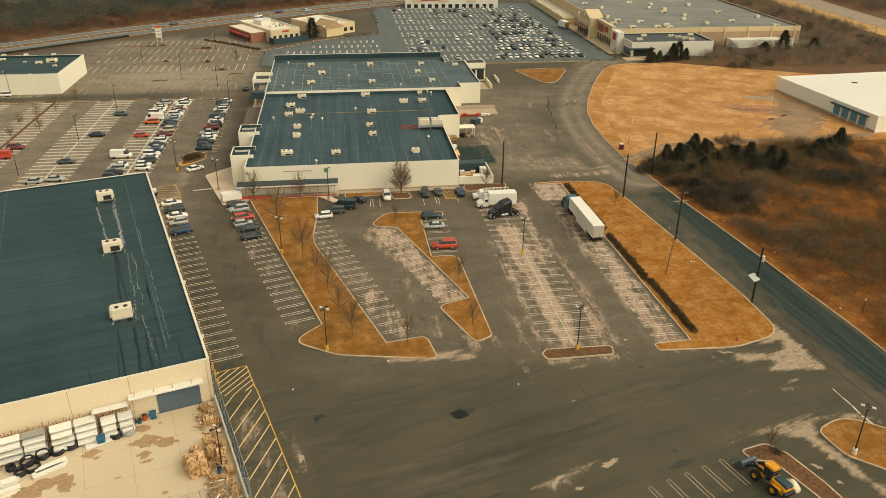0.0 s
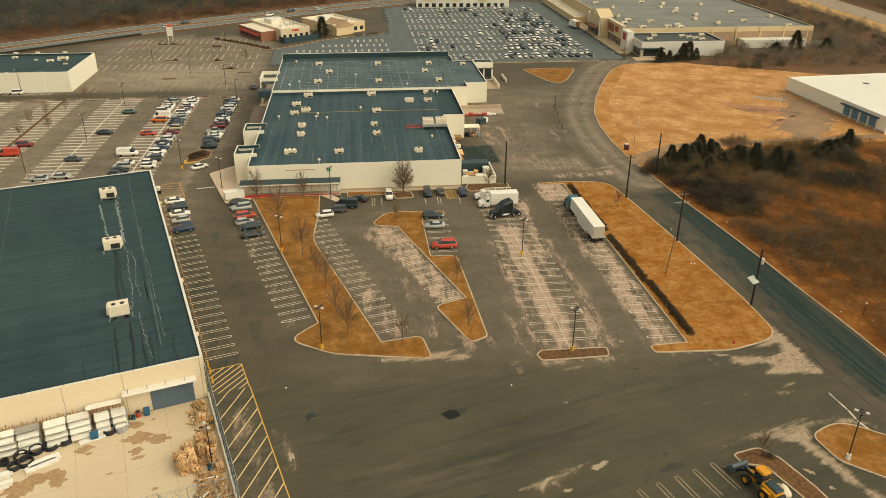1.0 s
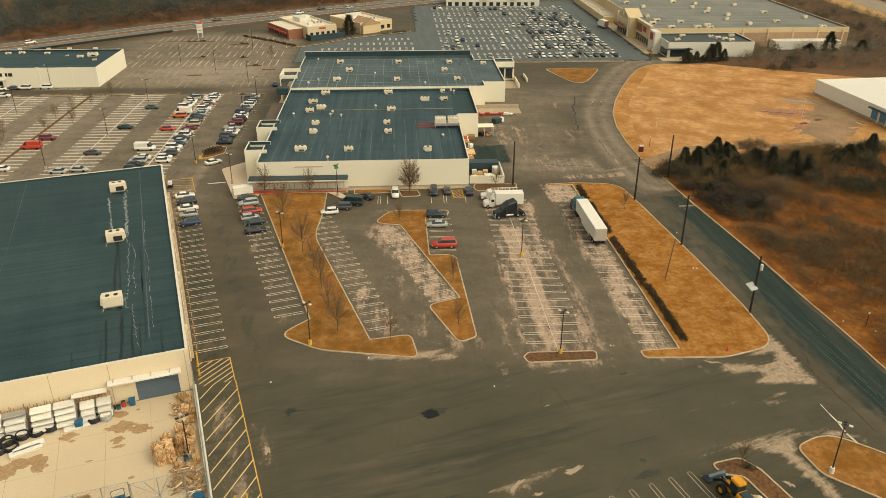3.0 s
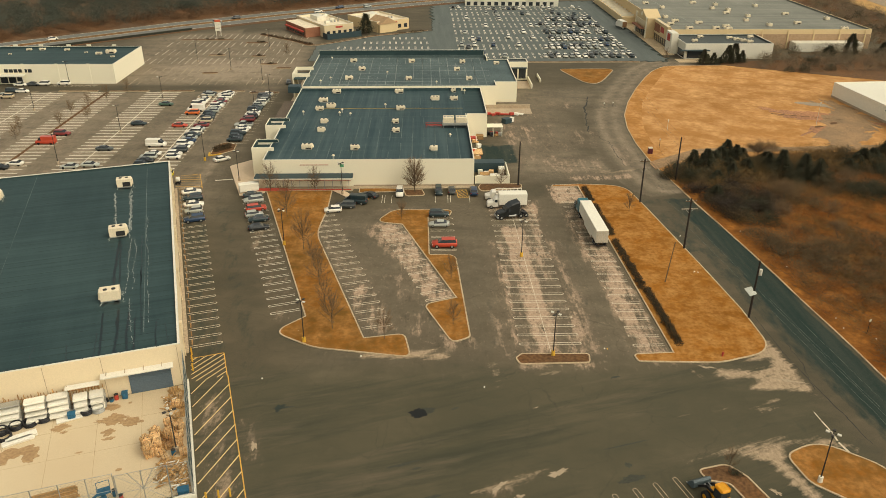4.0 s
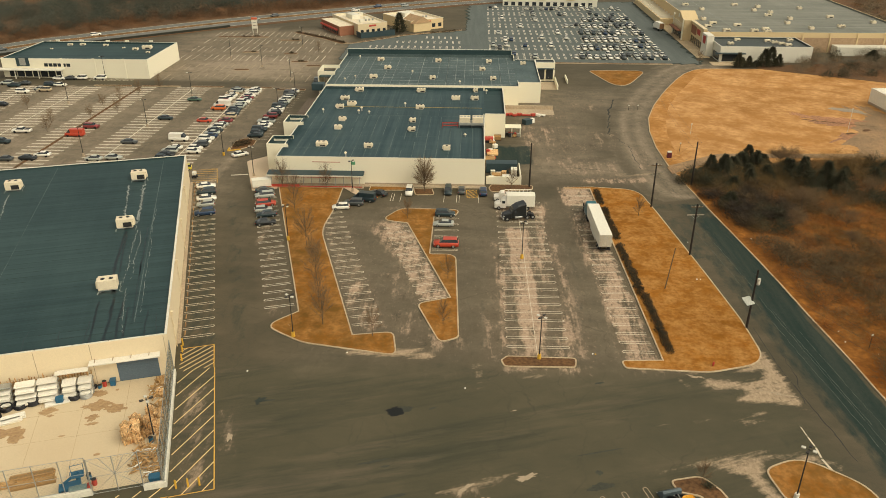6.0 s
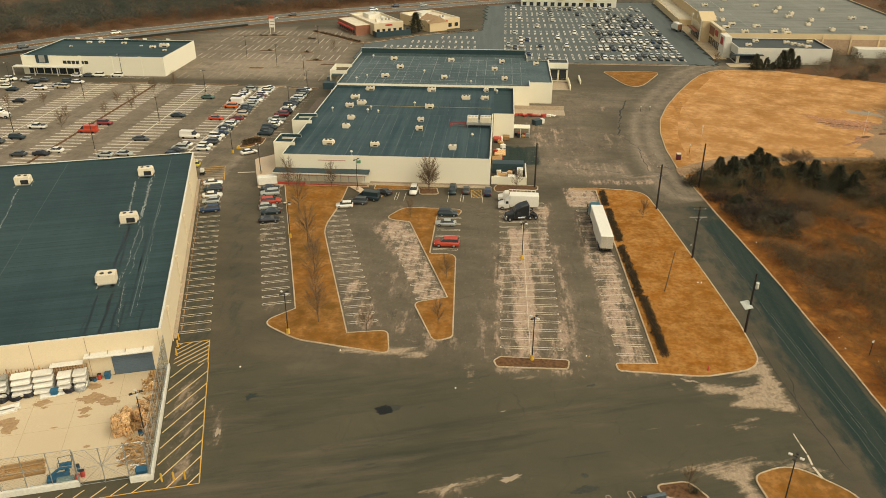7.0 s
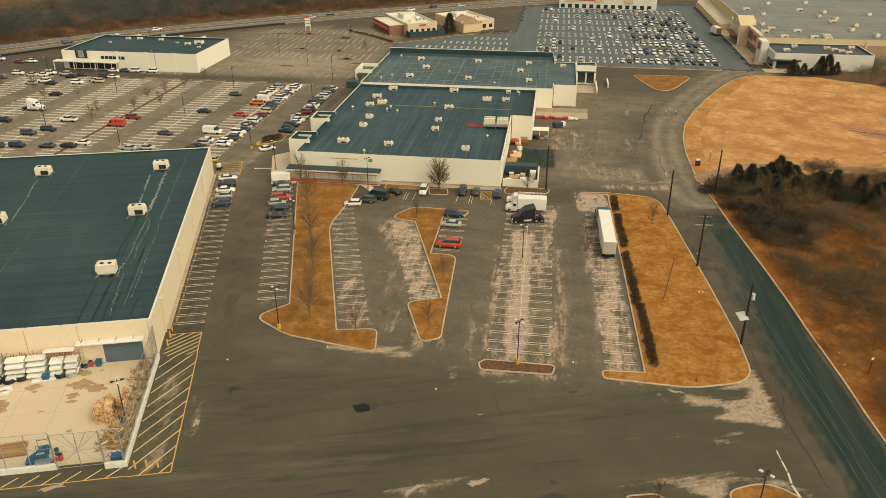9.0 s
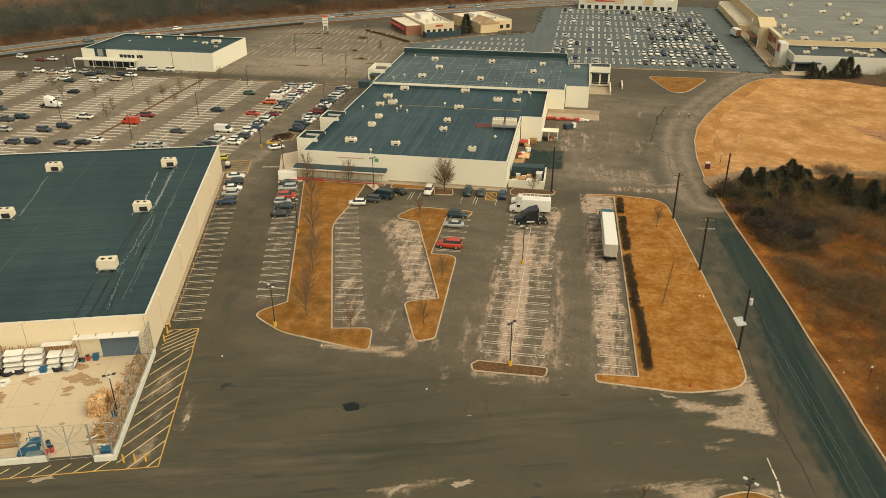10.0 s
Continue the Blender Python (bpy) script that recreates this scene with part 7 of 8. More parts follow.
for i in range(22):
    tint, what, tale = random.choice(((WOOD, "pallet_crate", "small brown wooden crate among yard clutter"), (CARTON, "carton_stack", "stack of brown cartons by the store wall"), (RED_TRIM, "metal_frame", "red steel shelf part by the store wall"), (WHITE_SHEET, "wrapped_bundle", "small white bundle among yard clutter"), (STEEL, "scrap_bin", "grey steel bin by the store wall"), (BLACK_PLASTIC, "waste_sack", "black heap of waste sacks by the wall")))
    yy = random.uniform(13.5, 38)
    crate(random.uniform(0.8, 3.2) if i < 15 else random.uniform(5.5, 10.5), yy if i < 15 else random.uniform(39.5, 43), random.uniform(0.5, 1.3), random.uniform(0.5, 1.2), random.uniform(0.35, 1.2), tint, what, tale, turn=random.uniform(-40, 40))
for x, y in ((1.8, 4.0), (3.8, 8.2), (6.4, 3.6), (7.0, 5.6), (2.2, 8.4), (5.0, 8.0), (4.2, 3.4)):
    crate(x, y, random.uniform(0.7, 1.5), random.uniform(0.6, 1.3), random.uniform(0.6, 1.3), random.choice((COPING, STEEL, CARTON, WHITE_SHEET)), "storage_box", "pale box of goods inside the screened yard", turn=random.uniform(-30, 30))
random.seed(5)
for i in range(9):
    crate(7 + i * 1.5, 61.6 + random.uniform(-0.3, 0.6), 1.4, 1.1, random.uniform(0.4, 0.9), RED_TRIM if i < 7 else WHITE_SHEET, "metal_frame", "heap of red steel shelving parts", turn=random.uniform(-30, 30))

# ---- trees, thicket, woods ----
BARK = mat("grey-brown bark", (0.13, 0.09, 0.055), 0.9, 0.25, 2, 0.2)
TWIG = mat("bare twigs", (0.2, 0.13, 0.07), 0.9, 0.3, 1, 0)
TWIG_GREY = mat("grey bare brush", (0.16, 0.105, 0.052), 0.95, 0.35, 0.3, 0, second=(0.095, 0.073, 0.042))
TWIG_RUST = mat("rust-brown brush", (0.36, 0.135, 0.028), 0.95, 0.35, 0.4, 0, second=(0.19, 0.085, 0.03))
NEEDLE = mat("dark cedar needles", (0.075, 0.072, 0.042), 0.9, 0.4, 0.8, 0, second=(0.042, 0.045, 0.028))
MAROON = mat("dark maroon brush", (0.06, 0.043, 0.032), 0.95, 0.35, 0.4, 0, second=(0.04, 0.033, 0.025))
OLIVE = mat("olive-tan brush", (0.2, 0.12, 0.043), 0.95, 0.35, 0.3, 0, second=(0.12, 0.08, 0.034))
WOODS = mat("far bare woods", (0.072, 0.078, 0.058), 0.95, 0.3, 0.02, 0, second=(0.046, 0.062, 0.05))
WOODS_RUST = mat("rust undergrowth", (0.16, 0.08, 0.036), 0.95, 0.4, 0.05, 0, second=(0.07, 0.05, 0.032))
rng = np.random.default_rng(7)
# the near edge of the highway
LINE = [(-260, 255), (-140, 305), (-101.7, 333.2), (-51.7, 366.5), (22.5, 396.3), (75, 413), (150, 433.2), (260, 452), (420, 475)]


def blades(name, base, tip, width, material):
    """Tapering flat sprigs from base to tip points, each turned its own way, as one mesh."""
    d = tip - base
    side = np.cross(d, rng.normal(size=d.shape))
    side *= (width / np.maximum(1e-6, np.linalg.norm(side, axis=1)))[:, None] / 2
    v = np.stack([base - side, base + side, tip + side * 0.35, tip - side * 0.35], 1).reshape(-1, 3)
    n = len(base)
    me = bpy.data.meshes.new(name)
    me.vertices.add(4 * n), me.vertices.foreach_set("co", v.ravel())
    me.loops.add(4 * n), me.loops.foreach_set("vertex_index", np.arange(4 * n))
    me.polygons.add(n), me.polygons.foreach_set("loop_start", np.arange(0, 4 * n, 4))
    me.update(calc_edges=True)
    me.materials.append(material)
    return me


def bare_tree(m, high, spread, label, seed=0, dense=1.0, upright=0.5):
    """A leafless tree: tapered trunk with forking limbs, and a crown of fine twigs on them."""
    random.seed(seed)
    t = thing("bare_tree", m, label, "tree", "bare trees")
    bm, ends = bmesh.new(), []

    def grow(p, d, r, ln, depth):
        q = p + d * ln
        tube(bm, p, q, r, r * 0.65, 6 if depth < 2 else 4, caps=False)
        ends.append((q, d, depth))
        if depth < 4:
            for k in range(3 if depth else 5):
                a = random.uniform(0, math.tau)
                out = Vector((math.cos(a), math.sin(a), 0)) * spread / high * 1.5
                nd = (d * (0.5 + 0.6 * upright) + out * random.uniform(0.6, 1.3) + Vector((0, 0, 0.25 * upright))).normalized()
                grow(p + d * ln * random.uniform(0.5, 1.0), nd, r * random.uniform(0.42, 0.6), ln * random.uniform(0.72, 1.0), depth + 1)

    grow(Vector((0, 0, -0.1)), Vector((0, 0, 1)), high * 0.012, high * 0.26, 0)
    part("trunk", bm, BARK, t)
    tips = [e for e in ends if e[2] >= 2]
    n = int(2600 * dense)
    pick = rng.integers(0, len(tips), n)
    base = np.array([tips[i][0] for i in pick]) + rng.normal(size=(n, 3)) * high * 0.02
    dirs = np.array([tips[i][1] for i in pick]) + rng.normal(size=(n, 3)) * 0.45
    dirs[:, 2] += 0.3 * upright
    dirs /= np.linalg.norm(dirs, axis=1)[:, None]
    tip = base + dirs * (high * rng.uniform(0.06, 0.16, n))[:, None]
    part("crown", blades("twigs", base, tip, 0.014, TWIG), None, t)
    return t




def oval_tree(m, high, wide, label, limbs_n=70, twigs_n=38, width=0.028):
    """A street tree with an egg-shaped bare crown: steep limbs that leave the trunk low and carry dense twigs."""
    t = thing("bare_tree", m, label, "tree", "bare trees")
    part("trunk", rod((0, 0, -0.1), (0, 0, high * 0.9), 0.15 if limbs_n > 50 else 0.075, 0.02, 8), BARK, t)
    random.seed(round(high * 10))
    limbs, base, tip = bmesh.new(), [], []
    for i in range(limbs_n):
        a = i * 2.4 + random.uniform(-0.5, 0.5)
        z1 = high * random.uniform(0.3, 0.99)
        z0 = max(0.12 * high, z1 * random.uniform(0.34, 0.62))
        v = (z1 / high - 0.5) / 0.5
        reach = wide * math.sqrt(max(0.05, 1 - v * v * 0.85)) * random.uniform(0.7, 1.0)
        p, q = Vector((0, 0, z0)), Vector((math.cos(a) * reach, math.sin(a) * reach, z1))
        tube(limbs, p, q, 0.018 if limbs_n < 50 else 0.034, 0.008, 4, caps=False)
        for k in range(twigs_n):
            w = random.uniform(0.3, 1.0)
            o = p.lerp(q, w)
            d = (q - p).normalized() * 0.6 + Vector((random.gauss(0, 0.5), random.gauss(0, 0.5), random.uniform(0.2, 0.9)))
            base.append(o), tip.append(o + d * random.uniform(0.4, 0.9))
    part("limb_frame", limbs, BARK, t)
    part("crown", blades("twigs", np.array(base), np.array(tip), width, TWIG), None, t)
    return t


oval_tree(pose(64.7, 162.4, 0.1), 9.0, 3.0, "dense oval bare tree in a kerbed pit by the wall", 90, 44, 0.026)
small = oval_tree(mall(-39.2, -3.4, 0.1), 6.4, 1.9, "small bare tree on dry grass", 34, 34, 0.018)
wispy = oval_tree(pose(33.2, 106.8, 0.1), 7.6, 2.5, "thin wispy bare tree on dry grass", 36, 46, 0.018)
third = oval_tree(pose(33.9, 122.8, 0.1), 8.4, 2.7, "thin wispy bare tree on dry grass", 40, 46, 0.018)
for src, x, y, turn, k in ((small, *mp(-50.0, -3.4), 40, 1.15), (wispy, 33.6, 139.0, 110, 1.15), (third, 32.8, 157, 60, 1.1), (wispy, 40.9, 100.9, 90, 0.75), (small, 58.6, 117.5, 10, 0.8), (small, 53.4, 101.5, 200, 0.75), (small, 57.2, 147.5, 120, 0.75), (small, 86, 158.6, 30, 0.8), (small, 108.4, 135.2, 77, 0.75), (small, 75.8, 55.6, 150, 0.6), (wispy, 34.2, 131, 200, 0.8), (third, 33.4, 114.4, 300, 0.8)):
    copy_thing(src, pose(x, y, 0.1, 0, 0, turn) @ Matrix.Scale(k, 4))
for x, y in ((-133, 44.8), (-123.7, 51.2), (-125.4, 63.8), (-123, 71.8), (-118, 58), (-120, 80), (-131, 38), (-116.5, 90), (-150, 62), (-160, 58), (-172, 70), (-186, 72), (87.8, 138), (-70, 150)):
    copy_thing(random.choice((wispy, third)), mall(x, y, 0, random.uniform(0, 360)) @ Matrix.Scale(0.66, 4))


def cedar(m, high, wide, label, seed):
    """A dark conical evergreen: trunk and thousands of drooping sprays in uneven tiers."""
    t = thing("evergreen_tree", m, label, "tree", "evergreens")
    part("trunk", rod((0, 0, -0.1), (0, 0, high * 0.95), high * 0.02, 0.02, 7), BARK, t)
    n = 2600
    u = rng.uniform(0.02, 1, n) ** 0.8
    a = rng.uniform(0, math.tau, n)
    lob = 1 + 0.38 * np.sin(a * 2 + seed * 2 + u * 3) * np.sin(u * 7 + seed) + 0.16 * rng.normal(size=n)
    r = wide * 1.25 * (1 - u ** 1.25) ** 0.9 * (0.6 + 0.4 * np.minimum(1, u * 5)) * lob * rng.uniform(0.3, 1.0, n)
    base = np.stack([r * np.cos(a), r * np.sin(a), u * high], 1)
    tip = base + np.stack([np.cos(a), np.sin(a), rng.uniform(-0.4, 0.7, n)], 1) * rng.uniform(0.35, 0.85, n)[:, None]
    part("crown", blades("sprays", base, tip, 0.17, NEEDLE), None, t)
    return t


kinds = [cedar(pose(161, 139, 0.1), 7.0, 2.3, "dark conical cedar in the thicket", 1), cedar(pose(156.5, 142, 0.1), 7.5, 2.6, "dark conical cedar in the thicket", 2), cedar(pose(141.5, 152, 0.1), 5.0, 3.0, "broad dark cedar at the thicket edge", 4)]
random.seed(17)
for x, y, k in ((134.2, 149.5, 0.8), (137, 152, 1.0), (139.5, 150, 1.1), (144.5, 153.5, 1.1), (148, 155, 1.2), (151, 153, 1.0), (154, 154.5, 1.0), (146, 149, 1.0), (150, 147, 1.0), (131.5, 134.5, 0.9), (159, 151, 0.9), (163.8, 137, 0.9), (176, 139.5, 0.9), (180, 141, 1.0), (184, 143, 1.1), (188, 143.5, 1.0), (193, 144, 1.0), (170, 143, 0.8), (143, 144, 0.8), (138, 143, 0.9), (152, 158, 0.9), (157, 147, 0.8)):
    copy_thing(random.choice(kinds), pose(x, y, 0.1, 0, 0, random.uniform(0, 360)) @ Matrix.Scale(k * 0.85, 4))
for x, y, k in ((101.5, 132, 0.8), (103.4, 134, 0.75), (106, 133, 0.6), (112.4, 134.5, 1.0), (115.2, 135.2, 1.1), (118.4, 135, 0.7), (109, 134, 0.5), (-39.8, 198.6, 1.3), (170, 148, 1.2), (186, 150, 1.0), (160, 146, 0.9)):
    copy_thing(random.choice(kinds), mall(x, y, 0.1, random.uniform(0, 360)) @ Matrix.Scale(k, 4))


def clump_field(name, spots, high, wide, sprigs, width, material, label, category, fuzz=1.0):
    """Many leafless bushes as one object: sprigs that fan out of each spot."""
    n = len(spots) * sprigs
    c = np.repeat(spots, sprigs, 0)
    h = np.repeat(high * rng.uniform(0.5, 1.3, len(spots)), sprigs)
    a, e = rng.uniform(0, math.tau, n), rng.uniform(0, 1, n) ** 0.6
    rad = wide * rng.uniform(0.0, 1.0, n) ** 0.7
    lo = rng.uniform(0.0, 0.65 + 0.4 * (1 - fuzz), n)
    top = np.sqrt(np.clip(1 - (rad / wide) ** 2 * 0.85, 0.1, 1)) * h
    base = np.stack([c[:, 0] + rad * np.cos(a) * 0.85, c[:, 1] + rad * np.sin(a) * 0.85, 0.1 + top * lo * 0.8], 1)
    ln = top * rng.uniform(0.25, 0.55, n) * fuzz
    tip = base + np.stack([np.cos(a) * 0.55 + rng.normal(size=n) * 0.35 / fuzz, np.sin(a) * 0.55 + rng.normal(size=n) * 0.35 / fuzz, rng.uniform(0.5 * fuzz - 0.25 * (1 - fuzz), 1.2, n)], 1) * ln[:, None]
    ob = new(name, blades(name, base, tip, width, material))
    return tagged(ob, label, category, kind="stuff")


def scatter(n, x0, x1, y0, y1, keep):
    out = []
    while len(out) < n:
        x, y = rng.uniform(x0, x1), rng.uniform(y0, y1)
        if keep(x, y):
            out.append((x, y))
    return np.array(out)


def in_thicket(x, y):
    edge = np.interp(y, [p[1] for p in ROAD_EAST], [p[0] for p in ROAD_EAST])
    north = 153 - max(0, x - 175) * 0.2
    return x > edge + 3.0 + 2.0 * noise.noise(Vector((x * 0.1, y * 0.1, 0))) and y < north


def density(x, y, s, cut):
    return noise.noise(Vector((x * s, y * s, 1.7))) > cut


clump_field("olive_brush", scatter(760, 110, 190, 36, 152, lambda x, y: in_thicket(x, y) and density(x + 20, y + 70, 0.045, -0.08)), 2.0, 2.2, 180, 0.042, OLIVE, "olive-tan leafless brush in the thicket", "brush", 0.5)
clump_field("maroon_brush", scatter(70, 126, 143, 122, 150, lambda x, y: in_thicket(x, y) and density(x + 3, y, 0.09, -0.15)), 3.6, 2.3, 260, 0.07, MAROON, "dark maroon leafless shrubs in the thicket", "brush", 0.5)
clump_field("edge_brush", scatter(190, 133, 205, 138, 155, lambda x, y: in_thicket(x, y - 1.5)), 4.4, 2.4, 260, 0.05, OLIVE, "tall olive brush along the thicket edge", "brush", 0.5)
clump_field("brown_thicket", scatter(1150, 110, 190, 38, 153, lambda x, y: in_thicket(x, y) and density(x, y, 0.055, -0.08)), 2.4, 2.3, 190, 0.04, TWIG_GREY, "grey-brown leafless thicket beside the road", "thicket", 0.5)
clump_field("tall_brush", scatter(380, 116, 190, 62, 153, lambda x, y: in_thicket(x, y) and (y > 126 or density(x, y, 0.05, 0.05))), 3.8, 2.6, 260, 0.045, TWIG_GREY, "tall grey leafless brush in the thicket", "brush", 0.5)
clump_field("rust_brush", scatter(480, 110, 190, 32, 148, lambda x, y: in_thicket(x + 2, y) and density(x + 50, y, 0.05, -0.05)), 2.0, 2.0, 150, 0.045, TWIG_RUST, "rust-coloured low brush in the thicket", "brush", 0.55)
clump_field("dark_brush", scatter(170, 124, 200, 118, 154, lambda x, y: in_thicket(x, y) and (density(x, y + 30, 0.06, 0.12) or y > 145 and x < 163)), 4.2, 2.5, 280, 0.075, NEEDLE, "dark evergreen undergrowth in the thicket", "brush", 0.55)
t = [bare_tree(pose(158.7, 152.5, 0.1), 8.5, 4.5, "spreading bare tree at the field edge", 41, 1.6, 0.4)]
for x, y, k in ((163, 153, 0.9), (137, 120, 0.8), (146, 128, 0.9), (150, 118, 0.7), (168, 132, 0.8), (176, 122, 0.9), (186, 128, 1.0), (143, 108, 0.7)):
    copy_thing(t[0], pose(x, y, 0.1, 0, 0, random.uniform(0, 360)) @ Matrix.Scale(k, 4))
clump_field("roadside_brush", scatter(190, 114, 152, 56, 112, lambda x, y: in_thicket(x - 1.5, y) and density(x + 9, y + 40, 0.07, -0.02)), 2.2, 2.3, 200, 0.04, TWIG_GREY, "grey-brown leafless brush near the road", "brush", 0.5)
clump_field("shrub", np.array([(76.2, 55.1), (76.6, 54.7)]), 1.1, 0.8, 260, 0.05, NEEDLE, "small dark evergreen shrub in a mulch bed", "shrub", 0.6)
# hedge on the verge beside the parking row
spots = []
for i in range(150):
    u = i / 150
    if u < 0.12 or 0.15 < u < 0.39 or 0.42 < u:
        spots.append((104.6 - 18.9 * u + 0.75 + (0.55 if u > 0.72 else 0) + rng.uniform(-0.2, 0.4), 151.5 - 68.2 * u))
HEDGE = mat("brown-green hedge sprigs", (0.052, 0.042, 0.024), 0.9, 0.4, 1, 0, second=(0.09, 0.058, 0.028))
clump_field("hedge", np.array(spots), 0.8, 0.95, 170, 0.06, HEDGE, "low dark scrubby hedge along the verge", "hedge")


# lighter than the near brush: distance haze is mixed into both colours
BACK = mat("hazy grey-brown trees", (0.22, 0.165, 0.105), 0.95, 0.4, 0.05, 0, second=(0.14, 0.115, 0.08))
BACK_RUST = mat("pale rust undergrowth", (0.26, 0.14, 0.06), 0.95, 0.4, 0.05, 0, second=(0.16, 0.095, 0.05))
# far woods beyond the highway and round the big store
def beyond(x, y, off):
    for (xa, ya), (xb, yb) in zip(LINE, LINE[1:]):
        if xa <= x <= xb:
            return y > ya + (yb - ya) * (x - xa) / (xb - xa) + off
    return False


clump_field("far_woods", scatter(1500, -250, 330, 300, 600, lambda x, y: beyond(x, y, 44) and not beyond(x, y, 150)), 11, 4.2, 250, 0.085, WOODS, "dense grey leafless woods beyond the highway", "woods", 0.45)
clump_field("woods_edge", scatter(900, -250, 330, 290, 520, lambda x, y: beyond(x, y, 33) and not beyond(x, y, 60)), 4.5, 3.0, 190, 0.08, WOODS_RUST, "rust-brown undergrowth along the woods", "undergrowth", 0.5)
random.seed(3)
for i in range(14):
    copy_thing(kinds[i % 3], pose(-190 + i * 34 + random.uniform(-8, 8), 0, 0.1) @ pose(0, 320 + i * 15, 0) @ Matrix.Scale(random.uniform(1.2, 1.9), 4)) if beyond(-190 + i * 34, 320 + i * 15, 40) else None


def back_strip(x, y):
    p = LOCAL @ Vector((x, y, 0))
    road = 380 + (y - 273) * 0.36
    if road - 16 < x < road + 24:
        return False
    return (122 < p.x < 260 and 118 + (p.x - 122) * 0.1 - (p.x - 122) * 0.12 < p.y < 155) or (p.x > 192 and p.y > 110 and p.y < 330 and density(x, y, 0.03, -0.15))


clump_field("back_woods", scatter(620, 190, 470, 90, 430, back_strip), 6.5, 3.0, 190, 0.07, BACK, "grey leafless trees behind the dry field", "woods", 0.5)
clump_field("back_undergrowth", scatter(420, 190, 470, 80, 430, back_strip), 2.2, 2.8, 120, 0.09, BACK_RUST, "rust-brown undergrowth behind the field", "undergrowth", 0.55)
clump_field("back_evergreens", scatter(60, 190, 470, 100, 430, lambda x, y: back_strip(x, y) and density(x, y, 0.05, 0.15)), 4.5, 2.4, 320, 0.09, NEEDLE, "dark evergreen clumps behind the field", "brush", 0.55)

rows = []
for (xa, ya), (xb, yb), k in (((-89, 197), (-74, 184), 18), ((-73, 183), (-62, 172), 14), ((-24, 198.5), (-11, 206), 10), ((-112, 184.5), (-104, 185.5), 6), ((-100, 152), (-97.5, 152), 3), ((-82, 150), (-80, 150), 3), ((-75, 135), (-73, 135), 3), ((-88, 178), (-84, 178), 5)):
    for i in range(k):
        p = MALL @ Vector((xa + (xb - xa) * i / k, ya + (yb - ya) * i / k, 0))
        if rng.uniform() < 0.75:
            rows.append((p.x, p.y))
clump_field("shrub_row", np.array(rows), 1.2, 0.9, 110, 0.12, HEDGE, "low dark shrubs in the planting beds", "shrubs", 0.6)

# ---- paving edges, roads, painted lines ----
def sheet(name, pts, material, z, label, category, depth=0.1):
    ob = part(name, slab(rounded(pts), z - depth, z), material)
    return tagged(ob, label, category, kind="structure")


def chunk(name, m, rects, label, high=0.15, material=KERB):
    t = thing(name, m, label, "pavement", kind="structure")
    for r in rects:
        part("paving", boxes((*r, -0.05, high), bevel=0.02), material, t)


chunk("pavement", MALL, ((-30, 0.3, -1.6, -0.06), (-57.5, -30, -2.9, -0.06), (-57.6, -52.1, 7.2, 118)), "pale concrete pavement along the store", 0.14, SIDEWALK)
sheet("entrance_paving", [(23.7, 173.2, 0.5), (23.4, 185.0, 4), (23.2, 195.2, 1.5), (28.4, 197.8, 1), (31.8, 199.3, 0.5), (30.9, 180, 0.3), (29.8, 173.2, 0.3)], mat("pinkish entrance concrete", (0.62, 0.48, 0.335), 0.9, 0.08, 0.8, 0.1, second=(0.52, 0.39, 0.265)), 0.15, "pale concrete corner pavement at the store entrance", "pavement")
sheet("footpath", [(45.3, 170.6, 0), (48.0, 169.8, 0), (50.0, 164, 0), (48.2, 164, 0)], MATS["pinkish entrance concrete"], 0.16, "short concrete footpath across the grass", "pavement")
chunk("pavement", Matrix(), ((8.84, 9.5, 107, 183),), "narrow concrete strip along the warehouse wall", 0.12, SIDEWALK)
chunk("pavement", MALL, ((90, 95.4, 150, 300), (93, 108, 136, 142.3)), "pale pavement in front of the big-box store", 0.14, mat("sandy pavement", (0.55, 0.42, 0.26), 0.9))
island("tree_pit", [(62.4, 164.6, 0), (61.9, 160.4, 1), (66.6, 159.4, 1), (67, 163.3, 0)], "small kerbed tree pit with brown mulch", DIRT)
island("grass_island", [(52.5, 169.4, 0.3), (51.5, 166.2, 0.5), (62, 163.6, 0.3), (62.3, 165.4, 0.3)], "thin strip of dry grass before the store wall")
island("grass_island", [(80.6, 160.4, 0.5), (80.2, 157.6, 1.5), (90.8, 156.4, 1.5), (92, 159.2, 1.2), (82, 162.4, 0.3)], "small kerbed bed with a bare shrub", DIRT)
island("planter_island", [(72.0, 57.3, 1.2), (76.6, 57.0, 1.6), (77.7, 54.0, 1.0), (77.8, 48, 0), (77.2, 42, 0.6), (74.8, 42, 0.6), (74.5, 53.6, 0.8), (72.2, 55.0, 0.7)], "kerbed bed of brown mulch with a bare shrub", DIRT)
for x0, x1, y0, y1 in ((-106, -94, 92.5, 94), (-124, -110, 92.5, 94), (-142, -128, 92.5, 94), (-74, -63.5, 89.5, 91.5), (-88, -76, 92, 93.5)):
    island("planter_island", [(*mp(x, y), 0.6) for x, y in ((x0, y0), (x0, y1), (x1, y1), (x1, y0))], "kerbed bed of brown mulch between car rows", DIRT, 0.15)
island("planter_island", [(18.6, 205.6, 1.2), (20.4, 213.5, 1.2), (23.6, 216.0, 1.2), (26.6, 213.0, 1), (25.4, 208.2, 1), (22.0, 206.2, 1)], "kerbed bed with low brown shrubs on the driveway", DIRT, 0.16)
